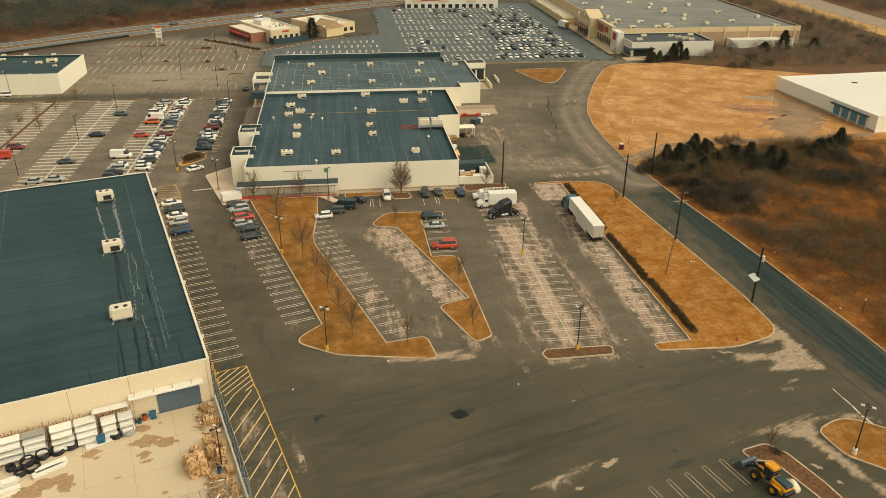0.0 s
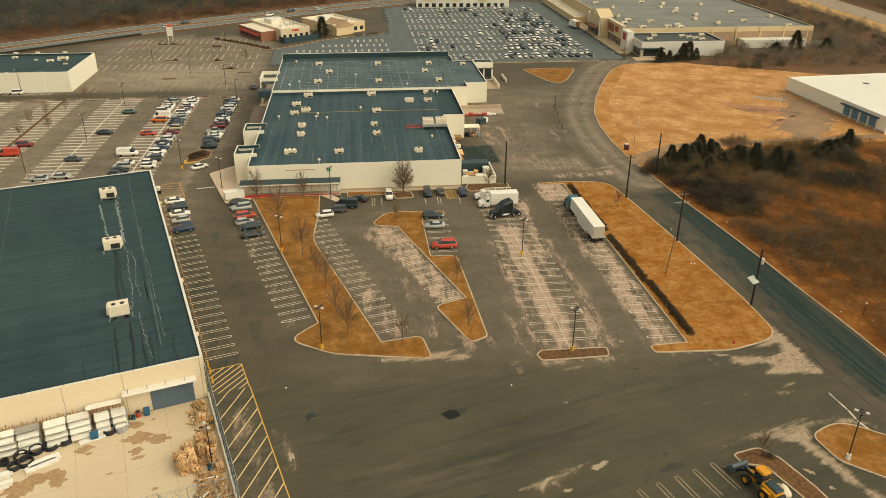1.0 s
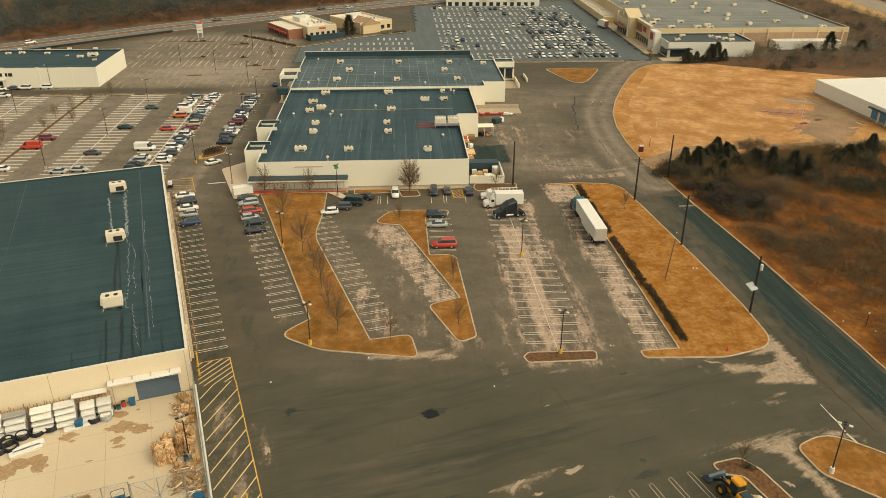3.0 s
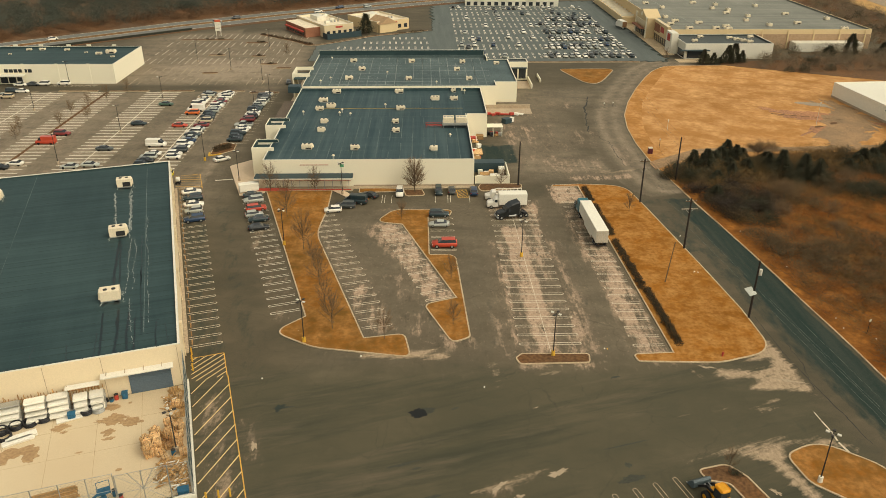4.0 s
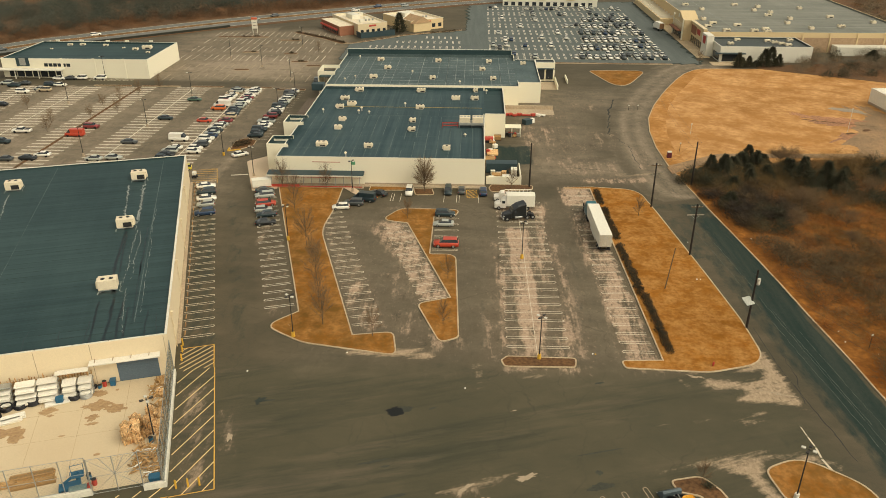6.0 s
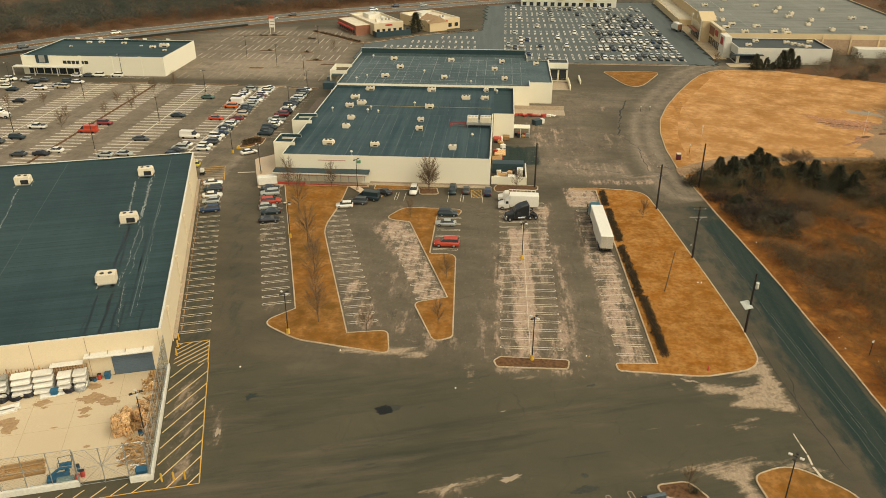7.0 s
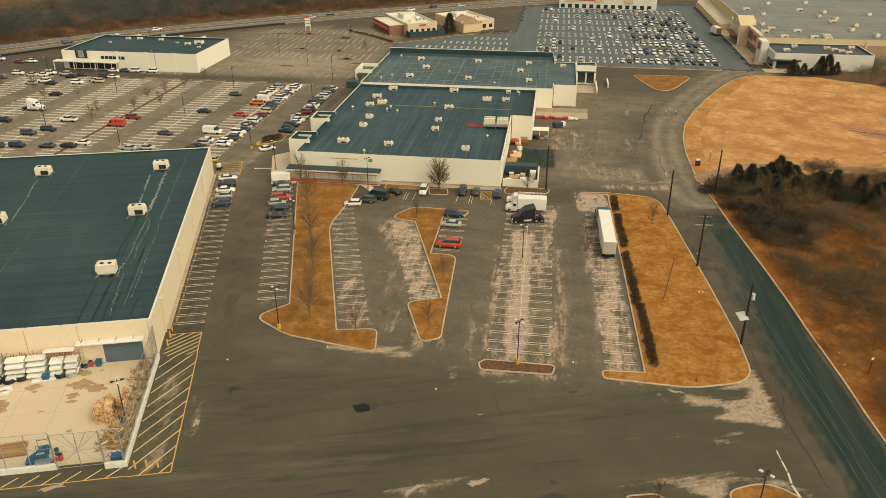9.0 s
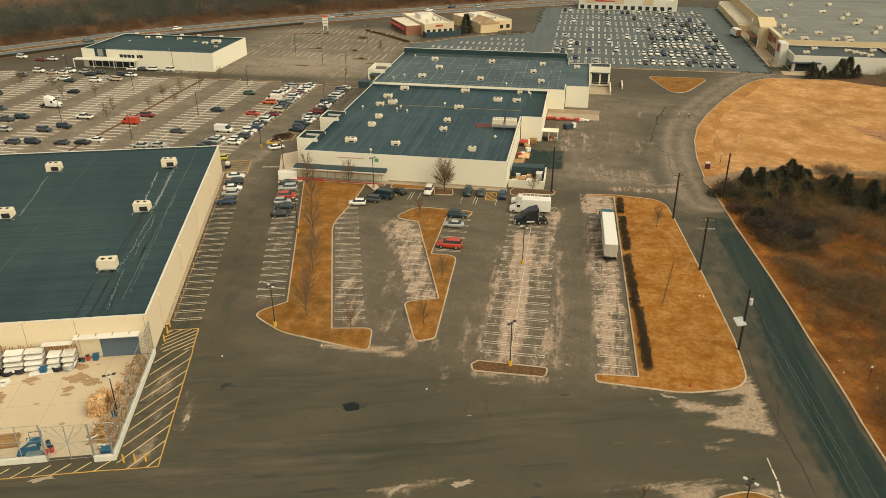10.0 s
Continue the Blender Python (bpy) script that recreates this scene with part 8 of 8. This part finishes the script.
sheet("yellow_kerb", [(18.0, 205.0, 0.6), (18.6, 208.2, 0.2), (19.0, 208.1, 0.2), (18.7, 205.8, 0.5), (21.8, 206.3, 0.2), (21.9, 205.9, 0.2)], BASE_YELLOW, 0.19, "yellow painted kerb nose of the bed", "kerb", 0.19)
clump_field("shrub_row", np.array([(20.4 + 0.8 * i, 208.0 + 0.45 * i + dy) for i in range(6) for dy in (0, 1.6, 3.2)]), 1.2, 1.0, 120, 0.09, HEDGE, "low brown shrubs in the driveway bed", "shrubs", 0.6)
for x, y, r in ((-75, 135, 3.5), (-82, 150, 3), (-95, 120, 3), (-100, 152, 3.5), (-112, 185, 12), (-68, 128, 3), (-88, 178, 5)):
    island("planter_island", [(*mp(x - r, y - 1.2), 0.8), (*mp(x - r, y + 1.2), 0.8), (*mp(x + r, y + 1.2), 0.8), (*mp(x + r, y - 1.2), 0.8)], "kerbed bed of brown mulch in the empty lot", DIRT, 0.08)
island("planter_island", [(*mp(x, y), 1.0) for x, y in ((-91, 196.5), (-88, 199), (-73, 186), (-60.5, 173), (-63.5, 170.5), (-74, 182))], "kerbed planting bed beside the restaurant", DIRT, 0.12)
island("planter_island", [(*mp(x, y), 1.5) for x, y in ((-61, 172.5), (-51.5, 180.8), (-37, 194), (-26, 199.5), (-10, 208), (-10, 206), (-26, 197.6), (-36.5, 192), (-51, 178.6), (-60.5, 171))], "kerbed planting bed behind the car park", DIRT, 0.12)
island("planter_island", [(*mp(x, y), 0.5) for x, y in ((3, 136.6), (3, 138.2), (77, 138.2), (77, 136.6))], "long thin kerbed bed along the far car park", DIRT)
# verge, highway, distance
sheet("verge", [(x, y, 20) for x, y in LINE] + [(420, 620, 0), (-260, 620, 0)], DIRT, 0.1, "rough dry verge beside the highway", "verge")


def band(off0, off1):
    pts = [Vector(p) for p in LINE]
    out = []
    for i, p in enumerate(pts):
        d = (pts[min(i + 1, len(pts) - 1)] - pts[max(i - 1, 0)]).normalized()
        out.append((p, Vector((-d.y, d.x))))
    return [(*(p + n * off0), 20) for p, n in out] + [(*(p + n * off1), 20) for p, n in reversed(out)]


MEDIAN = turf("dull dry median grass", ((0.2, 0.1, 0.04), (0.12, 0.07, 0.032), (0.28, 0.15, 0.06), (0.14, 0.08, 0.035), (0.12, 0.07, 0.03)))
HIGHWAY = mat("highway asphalt", (0.15, 0.155, 0.138), 0.85, 0.15, 0.3, 0.1)
sheet("highway", band(5, 14), HIGHWAY, 0.13, "grey highway along the woods", "road")
sheet("highway", band(19, 27), HIGHWAY, 0.13, "grey highway along the woods", "road")
for o in (5.2, 13.8, 19.2, 26.7):
    sheet("edge_line", band(o, o + 0.28), WHITE_PAINT, 0.138, "white edge line of the highway", "road marking", 0.02)
sheet("median", band(14.1, 18.9), MEDIAN, 0.14, "narrow dry grass median of the highway", "verge")
t = thing("guard_rail", Matrix(), "dark guard rail and hedge along the highway", "guard rail", kind="structure")
edge = band(2.2, 2.6)
for i in range(4):
    a, b = Vector(edge[i][:2]), Vector(edge[i + 1][:2])
    part("rail", slab([a, b, Vector(edge[-2 - i][:2]), Vector(edge[-1 - i][:2])], 0, 1.1), mat("dark hedge", (0.035, 0.035, 0.025), 0.95, 0.3, 2, 0.5), t)
inner_edge = []
for i, p in enumerate(KERB_LINE):
    a, b = Vector(KERB_LINE[max(0, i - 1)]), Vector(KERB_LINE[min(len(KERB_LINE) - 1, i + 1)])
    d = (b - a).normalized()
    inner_edge.append((Vector(p) + Vector((d.y, -d.x)) * 0.35, Vector(p) + Vector((d.y, -d.x)) * (5.2 + 0.4 * math.sin(i * 2.1))))
sheet("mown_edge", [(*a, 8) for a, b in inner_edge] + [(*b, 30) for a, b in reversed(inner_edge)], EDGE, 0.135, "darker mown strip of grass along the kerb", "grass")
# asphalt access drive beside the field, at its south edge
sheet("gravel_drive", [(129.8, 157.5, 0), (131, 163, 3), (150, 168.5, 6), (215, 151.5, 0), (214, 148, 0), (150, 165, 6), (133, 158.4, 3)], mat("grey gravel", (0.34, 0.21, 0.11), 0.95, 0.4, 0.8, 0.3, second=(0.18, 0.125, 0.075)), 0.17, "rough gravel drive along the field", "drive")
RUBBLE = mat("pinkish broken ground", (0.42, 0.2, 0.1), 0.95, 0.4, 0.5, 0.4, second=(0.24, 0.125, 0.075))
GRAVEL = MATS["grey gravel"]
for k, (cx, cy, rx, ry, turn, m) in enumerate(((207, 181, 14, 4.5, -38, RUBBLE), (199, 192, 8, 2.2, -55, RUBBLE), (205, 170, 16, 6, 40, GRAVEL), (218, 184, 4.5, 15, -8, GRAVEL), (196, 160, 12, 4, 30, GRAVEL), (206, 188, 6, 1.6, -30, RUBBLE), (195, 172, 6, 1.6, 30, RUBBLE))):
    blob(cx, cy, rx, ry, turn, m, "worn_patch", "bare worn ground in the dry field", 0.16 + 0.004 * k, 120, 0.6)
blob(215.5, 195.5, 5.6, 2.2, -42, mat("old paving", (0.34, 0.27, 0.19), 0.9, 0.2), "worn_patch", "old paving showing through dry grass", 0.195)
for k, (cx, cy, rx, ry) in enumerate(((198.6, 174.5, 1.6, 0.8), (205.8, 175.9, 1.9, 0.9))):
    blob(cx, cy, rx, ry, 10, DIRT, "puddle_mark", "dark hollow in worn ground", 0.2)
tagged(part("rut", strips("rut", [(194.4, 190.9, 203, 184.2, 0.5), (203, 184.2, 211.5, 177.9, 0.4)], DIRT, 0.2), None), "dark rut across the worn ground", "rut", kind="structure")
sheet("woodland_floor", [*((x + 0.4, y, 4) for x, y in ROAD_EAST[1:]), (129.4, 148, 4), (140, 160, 6), (175, 157, 20), (230, 140, 0), (390, 110, 0), (390, 25, 0), (111.4, 25, 0)], LITTER, 0.155, "orange-brown leaf litter under a thicket", "ground")
sheet("far_rough", [(*mp(103, 133.5), 4), (*mp(136, 140), 4), (*mp(200, 155), 0), (*mp(330, 150), 0), (*mp(330, 50), 0), (*mp(180, 95), 10)], DIRT, 0.165, "rough brown ground behind the field", "ground")
sheet("side_highway", [(455, 480, 0), (415, 370, 30), (398, 327, 30), (380, 273, 30), (360, 205, 0), (378, 200, 0), (400, 280, 30), (418, 326, 30), (433, 362, 30), (475, 474, 0)], mat("pale highway", (0.32, 0.25, 0.17), 0.9), 0.2, "pale highway beyond the big store", "road")
SLOPE_Y = mat("tan cut slope", (0.5, 0.29, 0.1), 0.9, 0.2, 0.3, 0.3)
sheet("verge", [(437, 480, 0), (401, 374, 30), (385, 331, 30), (367, 277, 30), (347, 207, 0), (359.8, 205, 0), (379.8, 273, 30), (397.8, 327, 30), (414.8, 370, 30), (454.8, 480, 0)], SLOPE_Y, 0.16, "tan verge beside the far highway", "verge")

# dirt and old repairs on the asphalt
PALE_DUST = mat("pale dust and grit", (0.4, 0.31, 0.21), 0.95, 0.25, 1.2, 0.1, second=(0.28, 0.22, 0.15))
OIL = mat("old oil stain", (0.009, 0.01, 0.009), 0.6, 0.3, 1, 0)
FAINT = mat("faint old stain", (0.05, 0.052, 0.036), 0.7, 0.3, 1, 0)
for k, (cx, cy, rx, ry, turn) in enumerate(((40.6, 80.2, 1.25, 0.95, -20), (39.6, 79.9, 0.3, 0.16, 0), (41.6, 79.7, 0.28, 0.14, 30), (40.9, 81.1, 0.35, 0.2, 60), (39.9, 80.7, 0.16, 0.1, 0))):
    blob(cx, cy, rx, ry, turn, OIL, "oil_stain", "black oil stain on asphalt", 0.0052 + 0.0004 * k, 40, 0.22)
for k, (cx, cy, rx, ry, turn) in enumerate(((41.8, 80.4, 1.5, 0.7, 0), (22.9, 87.6, 0.8, 0.2, 0), (35.6, 70.6, 2.2, 0.25, 2), (37, 69.3, 0.6, 0.2, 0), (72.4, 79, 0.8, 0.25, 0), (63, 58.5, 1.7, 0.6, 0), (66, 64.6, 3.4, 0.14, -1), (46, 79.6, 0.6, 0.2, 10), (64, 61, 0.4, 0.5, 0), (36.3, 63.6, 2.6, 0.3, 2), )):
    blob(cx, cy, rx, ry, turn, FAINT, "old_stain", "faint dark stain on asphalt", 0.0025 + 0.0002 * k, 40, 0.3)
for k, (cx, cy, rx, ry, turn) in enumerate(((54.4, 62.6, 1.3, 0.45, 10), (45.9, 62.6, 1.0, 0.4, 30), (48, 60.3, 0.9, 0.22, 0), (97.6, 69.6, 2.2, 0.28, -32), (57.5, 76, 0.4, 0.1, 0), (0.5, 70.2, 1.4, 0.3, 10), (-3, 65, 0.8, 0.3, 20), (17.1, 80.6, 0.3, 0.8, 0), (79.3, 50.6, 0.4, 0.7, 20), (79.6, 47.2, 0.3, 0.3, 0), (88, 76.6, 1.6, 0.25, -30))):
    blob(cx, cy, rx, ry, turn, PALE_DUST, "dust_patch", "pale dust and broken grit on asphalt", 0.005 + 0.0005 * k, 40, 0.7)
DAMP_SPOT = mat("dark greenish stain", (0.026, 0.036, 0.027), 0.6, 0.3, 1, 0)
for k, (cx, cy, rx, ry, turn) in enumerate(((21.6, 88.0, 0.8, 0.6, 10), (22.3, 87.7, 0.5, 0.25, 0), (21.2, 87.3, 0.3, 0.4, 0))):
    blob(cx, cy, rx, ry, turn, DAMP_SPOT, "old_stain", "dark greenish stain on asphalt", 0.0056 + 0.0004 * k, 40, 0.45)
crack = strips("tar_crack", [(95.7, 62.2, 95.3, 60.4, 0.14), (95.25, 60.1, 94.9, 58.2, 0.2), (94.85, 57.9, 94.2, 56.0, 0.28), (94.1, 55.7, 93.9, 53.2, 0.34)], FADED_PAINT, 0.009)
tagged(part("stop_line", crack, None), "worn white line at the junction", "road marking", kind="structure")
# cracks along the road: a dark joint beside the apron and pale hairlines in the sealed lane
def crack_run(name, pts, w, material, label, sway, z):
    rows, last = [], None
    for (xa, ya), (xb, yb) in zip(pts, pts[1:]):
        n = max(2, round(math.hypot(xb - xa, yb - ya) / 1.2))
        for i in range(n + 1):
            q = (xa + (xb - xa) * i / n + random.uniform(-sway, sway), ya + (yb - ya) * i / n)
            if last and q != last:
                rows.append((*last, *q, w * random.uniform(0.5, 1.4)))
            last = q
    tagged(part(name, strips(name, rows, material, z), None), label, "road crack", kind="structure")


random.seed(77)
TAR = mat("dark open joint", (0.03, 0.03, 0.024), 0.8, 0.2, 1, 0)
HAIR = mat("pale filled crack", (0.1, 0.112, 0.092), 0.9, 0.3, 1, 0, second=(0.08, 0.09, 0.075))
crack_run("road_joint", [(105.1, 87), (102.2, 76.6), (100.5, 67.5), (99.3, 59.6), (98.3, 54)], 0.13, TAR, "dark open joint between two asphalt sheets", 0.1, 0.006)
crack_run("road_joint", [(99.6, 66.5), (103.0, 73.0), (104.6, 78.5)], 0.1, TAR, "dark open joint between two asphalt sheets", 0.2, 0.0065)
for k, (u, y0, y1) in enumerate(((0.42, 42, 88), (0.52, 42, 96), (0.56, 60, 92), (0.68, 44, 84), (0.4, 92, 128), (0.55, 100, 138))):
    run = [(float(np.interp(y, [p[1] for p in ROAD_WEST], [p[0] for p in ROAD_WEST]) * (1 - u) + np.interp(y, [p[1] for p in ROAD_EAST], [p[0] for p in ROAD_EAST]) * u), y) for y in np.linspace(y0, y1, 6)]
    crack_run("road_crack", run, 0.06, HAIR, "thin pale crack along the sealed road", 0.1, 0.007 + 0.0005 * k)
crack_run("road_joint", [(147.4, 227.7), (140.3, 216.6), (134.1, 203.8), (128.9, 193.2)], 0.45, TAR, "dark open crack along the curved road", 0.5, 0.006)
crack_run("road_joint", [(124, 163), (126.5, 172), (129.5, 181), (128.9, 193.2)], 0.16, TAR, "dark open crack along the curved road", 0.4, 0.0066)
crack_run("road_crack", [(104, 170), (110, 167), (117, 163)], 0.12, TAR, "dark crack across the old asphalt", 0.6, 0.0068)
# wheel stops along the warehouse
STOP = mat("stained concrete wheel stop", (0.36, 0.2, 0.08), 0.9, 0.3, 2, 0.1, rand=0.3)
first_stop = None
for i in range(27):
    m = pose(10.1, 110.0 + i * 2.755, 0, 0, 0, random.uniform(-3, 3))
    if first_stop is None:
        first_stop = thing("wheel_stop", m, "low stained concrete wheel stop by the wall", "wheel stop", "wheel stops")
        part("block", boxes((-0.09, 0.09, -0.75, 0.75, 0, 0.14), bevel=0.03), STOP, first_stop)
    else:
        copy_thing(first_stop, m)
# hairpin stall lines
vs, fs = [], []
path = [(0, -0.3), (4.9, -0.3)] + [(4.9 + 0.3 * math.sin(a), -0.3 * math.cos(a)) for a in np.linspace(0.3, math.pi - 0.3, 7)] + [(4.9, 0.3), (0, 0.3)]
for i, (x, y) in enumerate(path):
    a, b = Vector(path[max(0, i - 1)]), Vector(path[min(len(path) - 1, i + 1)])
    d = (b - a).normalized()
    vs += [(x + d.y * 0.06, y - d.x * 0.06, 0), (x - d.y * 0.06, y + d.x * 0.06, 0)]
    if i:
        k = 2 * i
        fs.append((k - 2, k, k + 1, k - 1))
HAIRPIN = {}
for key, m in (("white", WHITE_PAINT), ("faded", FADED_PAINT), ("worn", WORN_PAINT)):
    HAIRPIN[key] = bpy.data.meshes.new("hairpin")
    HAIRPIN[key].from_pydata(vs, [], fs)
    HAIRPIN[key].materials.append(m)


def hairpins(x0, y0, x1, y1, n, turn, key, label):
    t = thing("stall_markings", Matrix(), label, "road marking", kind="structure")
    for i in range(n):
        u = i / (n - 1)
        h = part("hairpin", HAIRPIN[key], None, t)
        h.matrix_basis = pose(x0 + (x1 - x0) * u, y0 + (y1 - y0) * u, 0.009, 0, 0, turn)


hairpins(9.7, 108.6, 9.8, 183, 28, 0, "faded", "worn hairpin stall lines along the warehouse")
hairpins(28.9, 115.2, 29.3, 173.5, 22, 180, "white", "white hairpin stall lines along the grass island")
hairpins(38.1, 105.4, 38.1, 155, 19, -3, "faded", "faded hairpin stall lines along the grass island")
hairpins(56.5, 111.0, 56.3, 143.5, 13, 180, "faded", "faded hairpin stall lines beside the hooked island")
hairpins(84.8, 84.5, 103.4, 152, 26, 163, "faded", "faded hairpin stall lines along the verge")
hairpins(66.9, 90.8, 84.5, 150, 23, 163, "faded", "faded hairpin stall lines at the middle row")
hairpins(66.9, 90.8, 84.5, 150, 23, -17, "faded", "faded hairpin stall lines at the middle row")
hairpins(58.8, 130.6, 63.4, 146, 6, -17, "faded", "faded hairpin stall lines beside the hooked island")
hairpins(56.4, 51.6, 68.4, 51.8, 5, 90, "worn", "faded hairpin stall lines near the loader")
tagged(part("centre_line", strips("row_line", [(65.9, 88.4, 84.6, 151, 0.1)], FADED_PAINT, 0.0105), None), "white line down the middle parking row", "road marking", kind="structure")
ends = [(x, 163.6 - 0.31 * (x - 55), x - 1.5, 158.9 - 0.31 * (x - 55), 0.1) for x in (56.8, 57.4, 59, 69, 71.9, 72.5, 76.9)]
tagged(part("stall_line", strips("stall_lines", ends, WHITE_PAINT, 0.009), None), "white stall lines before the store", "road marking", kind="structure")


PALE_YELLOW = mat("pale yellow road paint", (0.74, 0.55, 0.26), 0.85, 0.2, 1.5, 0, second=(0.52, 0.38, 0.2))


def hatch(m, w, d, label, step=1.5, slant=1.0, border="bltr", bars=WHITE_PAINT, phase=0.0):
    """A yellow no-parking box: frame and slanting bars, clipped to the box."""
    t = thing("hatched_marking", m, label, "road marking", kind="structure")
    if border:
        for side, r in (("b", (0, 0, w, 0, 0.15)), ("r", (w, 0, w, d, 0.15)), ("t", (0, d, w, d, 0.15)), ("l", (0, 0, 0, d, 0.15))):
            if side in border:
                part("frame_line", strips("frame", [r], YELLOW_PAINT, 0.0105 if side in "lr" else 0.012), None, t)
    y = -w * slant + phase
    while y < d:
        x0 = max(0.0, -y / slant)
        x1 = min(w, (d - y) / slant)
        if x1 - x0 > 0.3:
            part("bar", strips("bar", [(x0, y + x0 * slant, x1, y + x1 * slant, 0.16)], bars, 0.009), None, t)
        y += step
    return t


hatch(pose(9.6, 98.6, 0), 5.3, 6.6, "yellow hatched box beside the warehouse", 1.25, 0.8, "tr", PALE_YELLOW)
hatch(pose(9.4, 70.7, 0), 5.6, 27.8, "long yellow hatched strip beside the yard wall", 3.35, 1.31, "br", PALE_YELLOW, 1.99 - 3.35)
hatch(pose(-40, 70.8, 0), 49.3, 1.9, "yellow hatched strip along the yard front", 2.6, 1.0, "b", PALE_YELLOW)
hatch(pose(15.4, 181.2, 0) @ Matrix.Scale(-1, 4, (1, 0, 0)), 6.2, 10.6, "yellow hatched corner behind the warehouse", 1.7, 0.34, "tl", YELLOW_PAINT)
hatch(pose(73.7, 155.7, 0, 0, 0, -14), 2.5, 5.0, "yellow hatched bay before the store", 0.9, 0.8, bars=YELLOW_PAINT)
hatch(pose(51.0, 163.0, 0, 0, 0, -50), 2.4, 4.0, "yellow hatched bay before the store", 0.9, 0.8, bars=YELLOW_PAINT)
tagged(part("stop_bar", strips("stop_bar", [(18.8, 185.8, 23.2, 185.3, 0.5)], WHITE_PAINT, 0.009), None), "white stop bar on the driveway", "road marking", kind="structure")

# straight stall lines of the west and far car parks
for k in range(-1, 9):
    lx = -84.4 - 19.9 * k
    rows = []
    if k == -1:
        rows = [(-70, y, -63.5, y, 0.11) for y in np.arange(34.4, 90, 2.78)]
    else:
        for y in np.arange(8 if k < 3 else -4, 92, 2.78):
            rows += [(lx + a, y + c, lx + b, y + c, 0.25) for a, b in ((-6.1, -0.15), (0.15, 6.1)) for c in (-0.2, 0.2)]
        rows.append((lx, 4, lx, 92, 0.3))
    ob = part("stall_lines", strips("stall_lines", rows, WHITE_PAINT, 0.012), None)
    ob.matrix_world = MALL
    tagged(ob, "worn white stall lines in the west car park", "road marking", kind="structure")
    if k == 2:
        divider = part("divider_kerb", boxes((lx - 0.4, lx + 0.4, 5, 92, 0, 0.15), bevel=0.03), DIRT)
        divider.matrix_world = MALL
        tagged(divider, "long thin brown planting strip between rows", "kerb", kind="structure")
for row in range(8):
    ly = 150 + row * 17.6
    rows = []
    for x in np.arange(3.4, 78, 2.85):
        rows += [(x + c, ly + a, x + c, ly + b, 0.25) for a, b in ((-5.4, -0.9), (0.9, 5.4)) for c in (-0.26, 0.26)]
    ob = part("stall_lines", strips("stall_lines", rows, WHITE_PAINT, 0.012), None)
    ob.matrix_world = MALL
    tagged(ob, "white stall lines in the far car park", "road marking", kind="structure")
for span, paint_ in (((107, 124), WORN_PAINT), ((141, 158, 175, 192), FADED_PAINT)):
    rows = []
    for ly in span:
        for x in np.arange(-126 if ly > 130 else -120, -64, 2.85):
            rows += [(x - 0.2, ly - 5.2, x - 0.2, ly + 5.2, 0.3)]
    ob = part("stall_lines", strips("stall_lines", broken(rows), paint_, 0.012), None)
    ob.matrix_world = MALL
    tagged(ob, "faded stall lines in the empty north lot", "road marking", kind="structure")
rows = []
for ly, first in ((150, -52), (166.2, -50), (177.3, -39), (187.8, -26)):
    for x in np.arange(first, -10, 2.85):
        rows += [(x - 0.25, ly - 2.7, x - 0.25, ly + 2.7, 0.25), (x + 0.25, ly - 2.7, x + 0.25, ly + 2.7, 0.25)]
ob = part("stall_lines", strips("stall_lines", rows, WHITE_PAINT, 0.012), None)
ob.matrix_world = MALL
tagged(ob, "white stall lines behind the stores", "road marking", kind="structure")
hatch(mall(-148, 100.2), 17, 3.4, "white hatched bay before the supermarket", 1.2, 0.9, "")
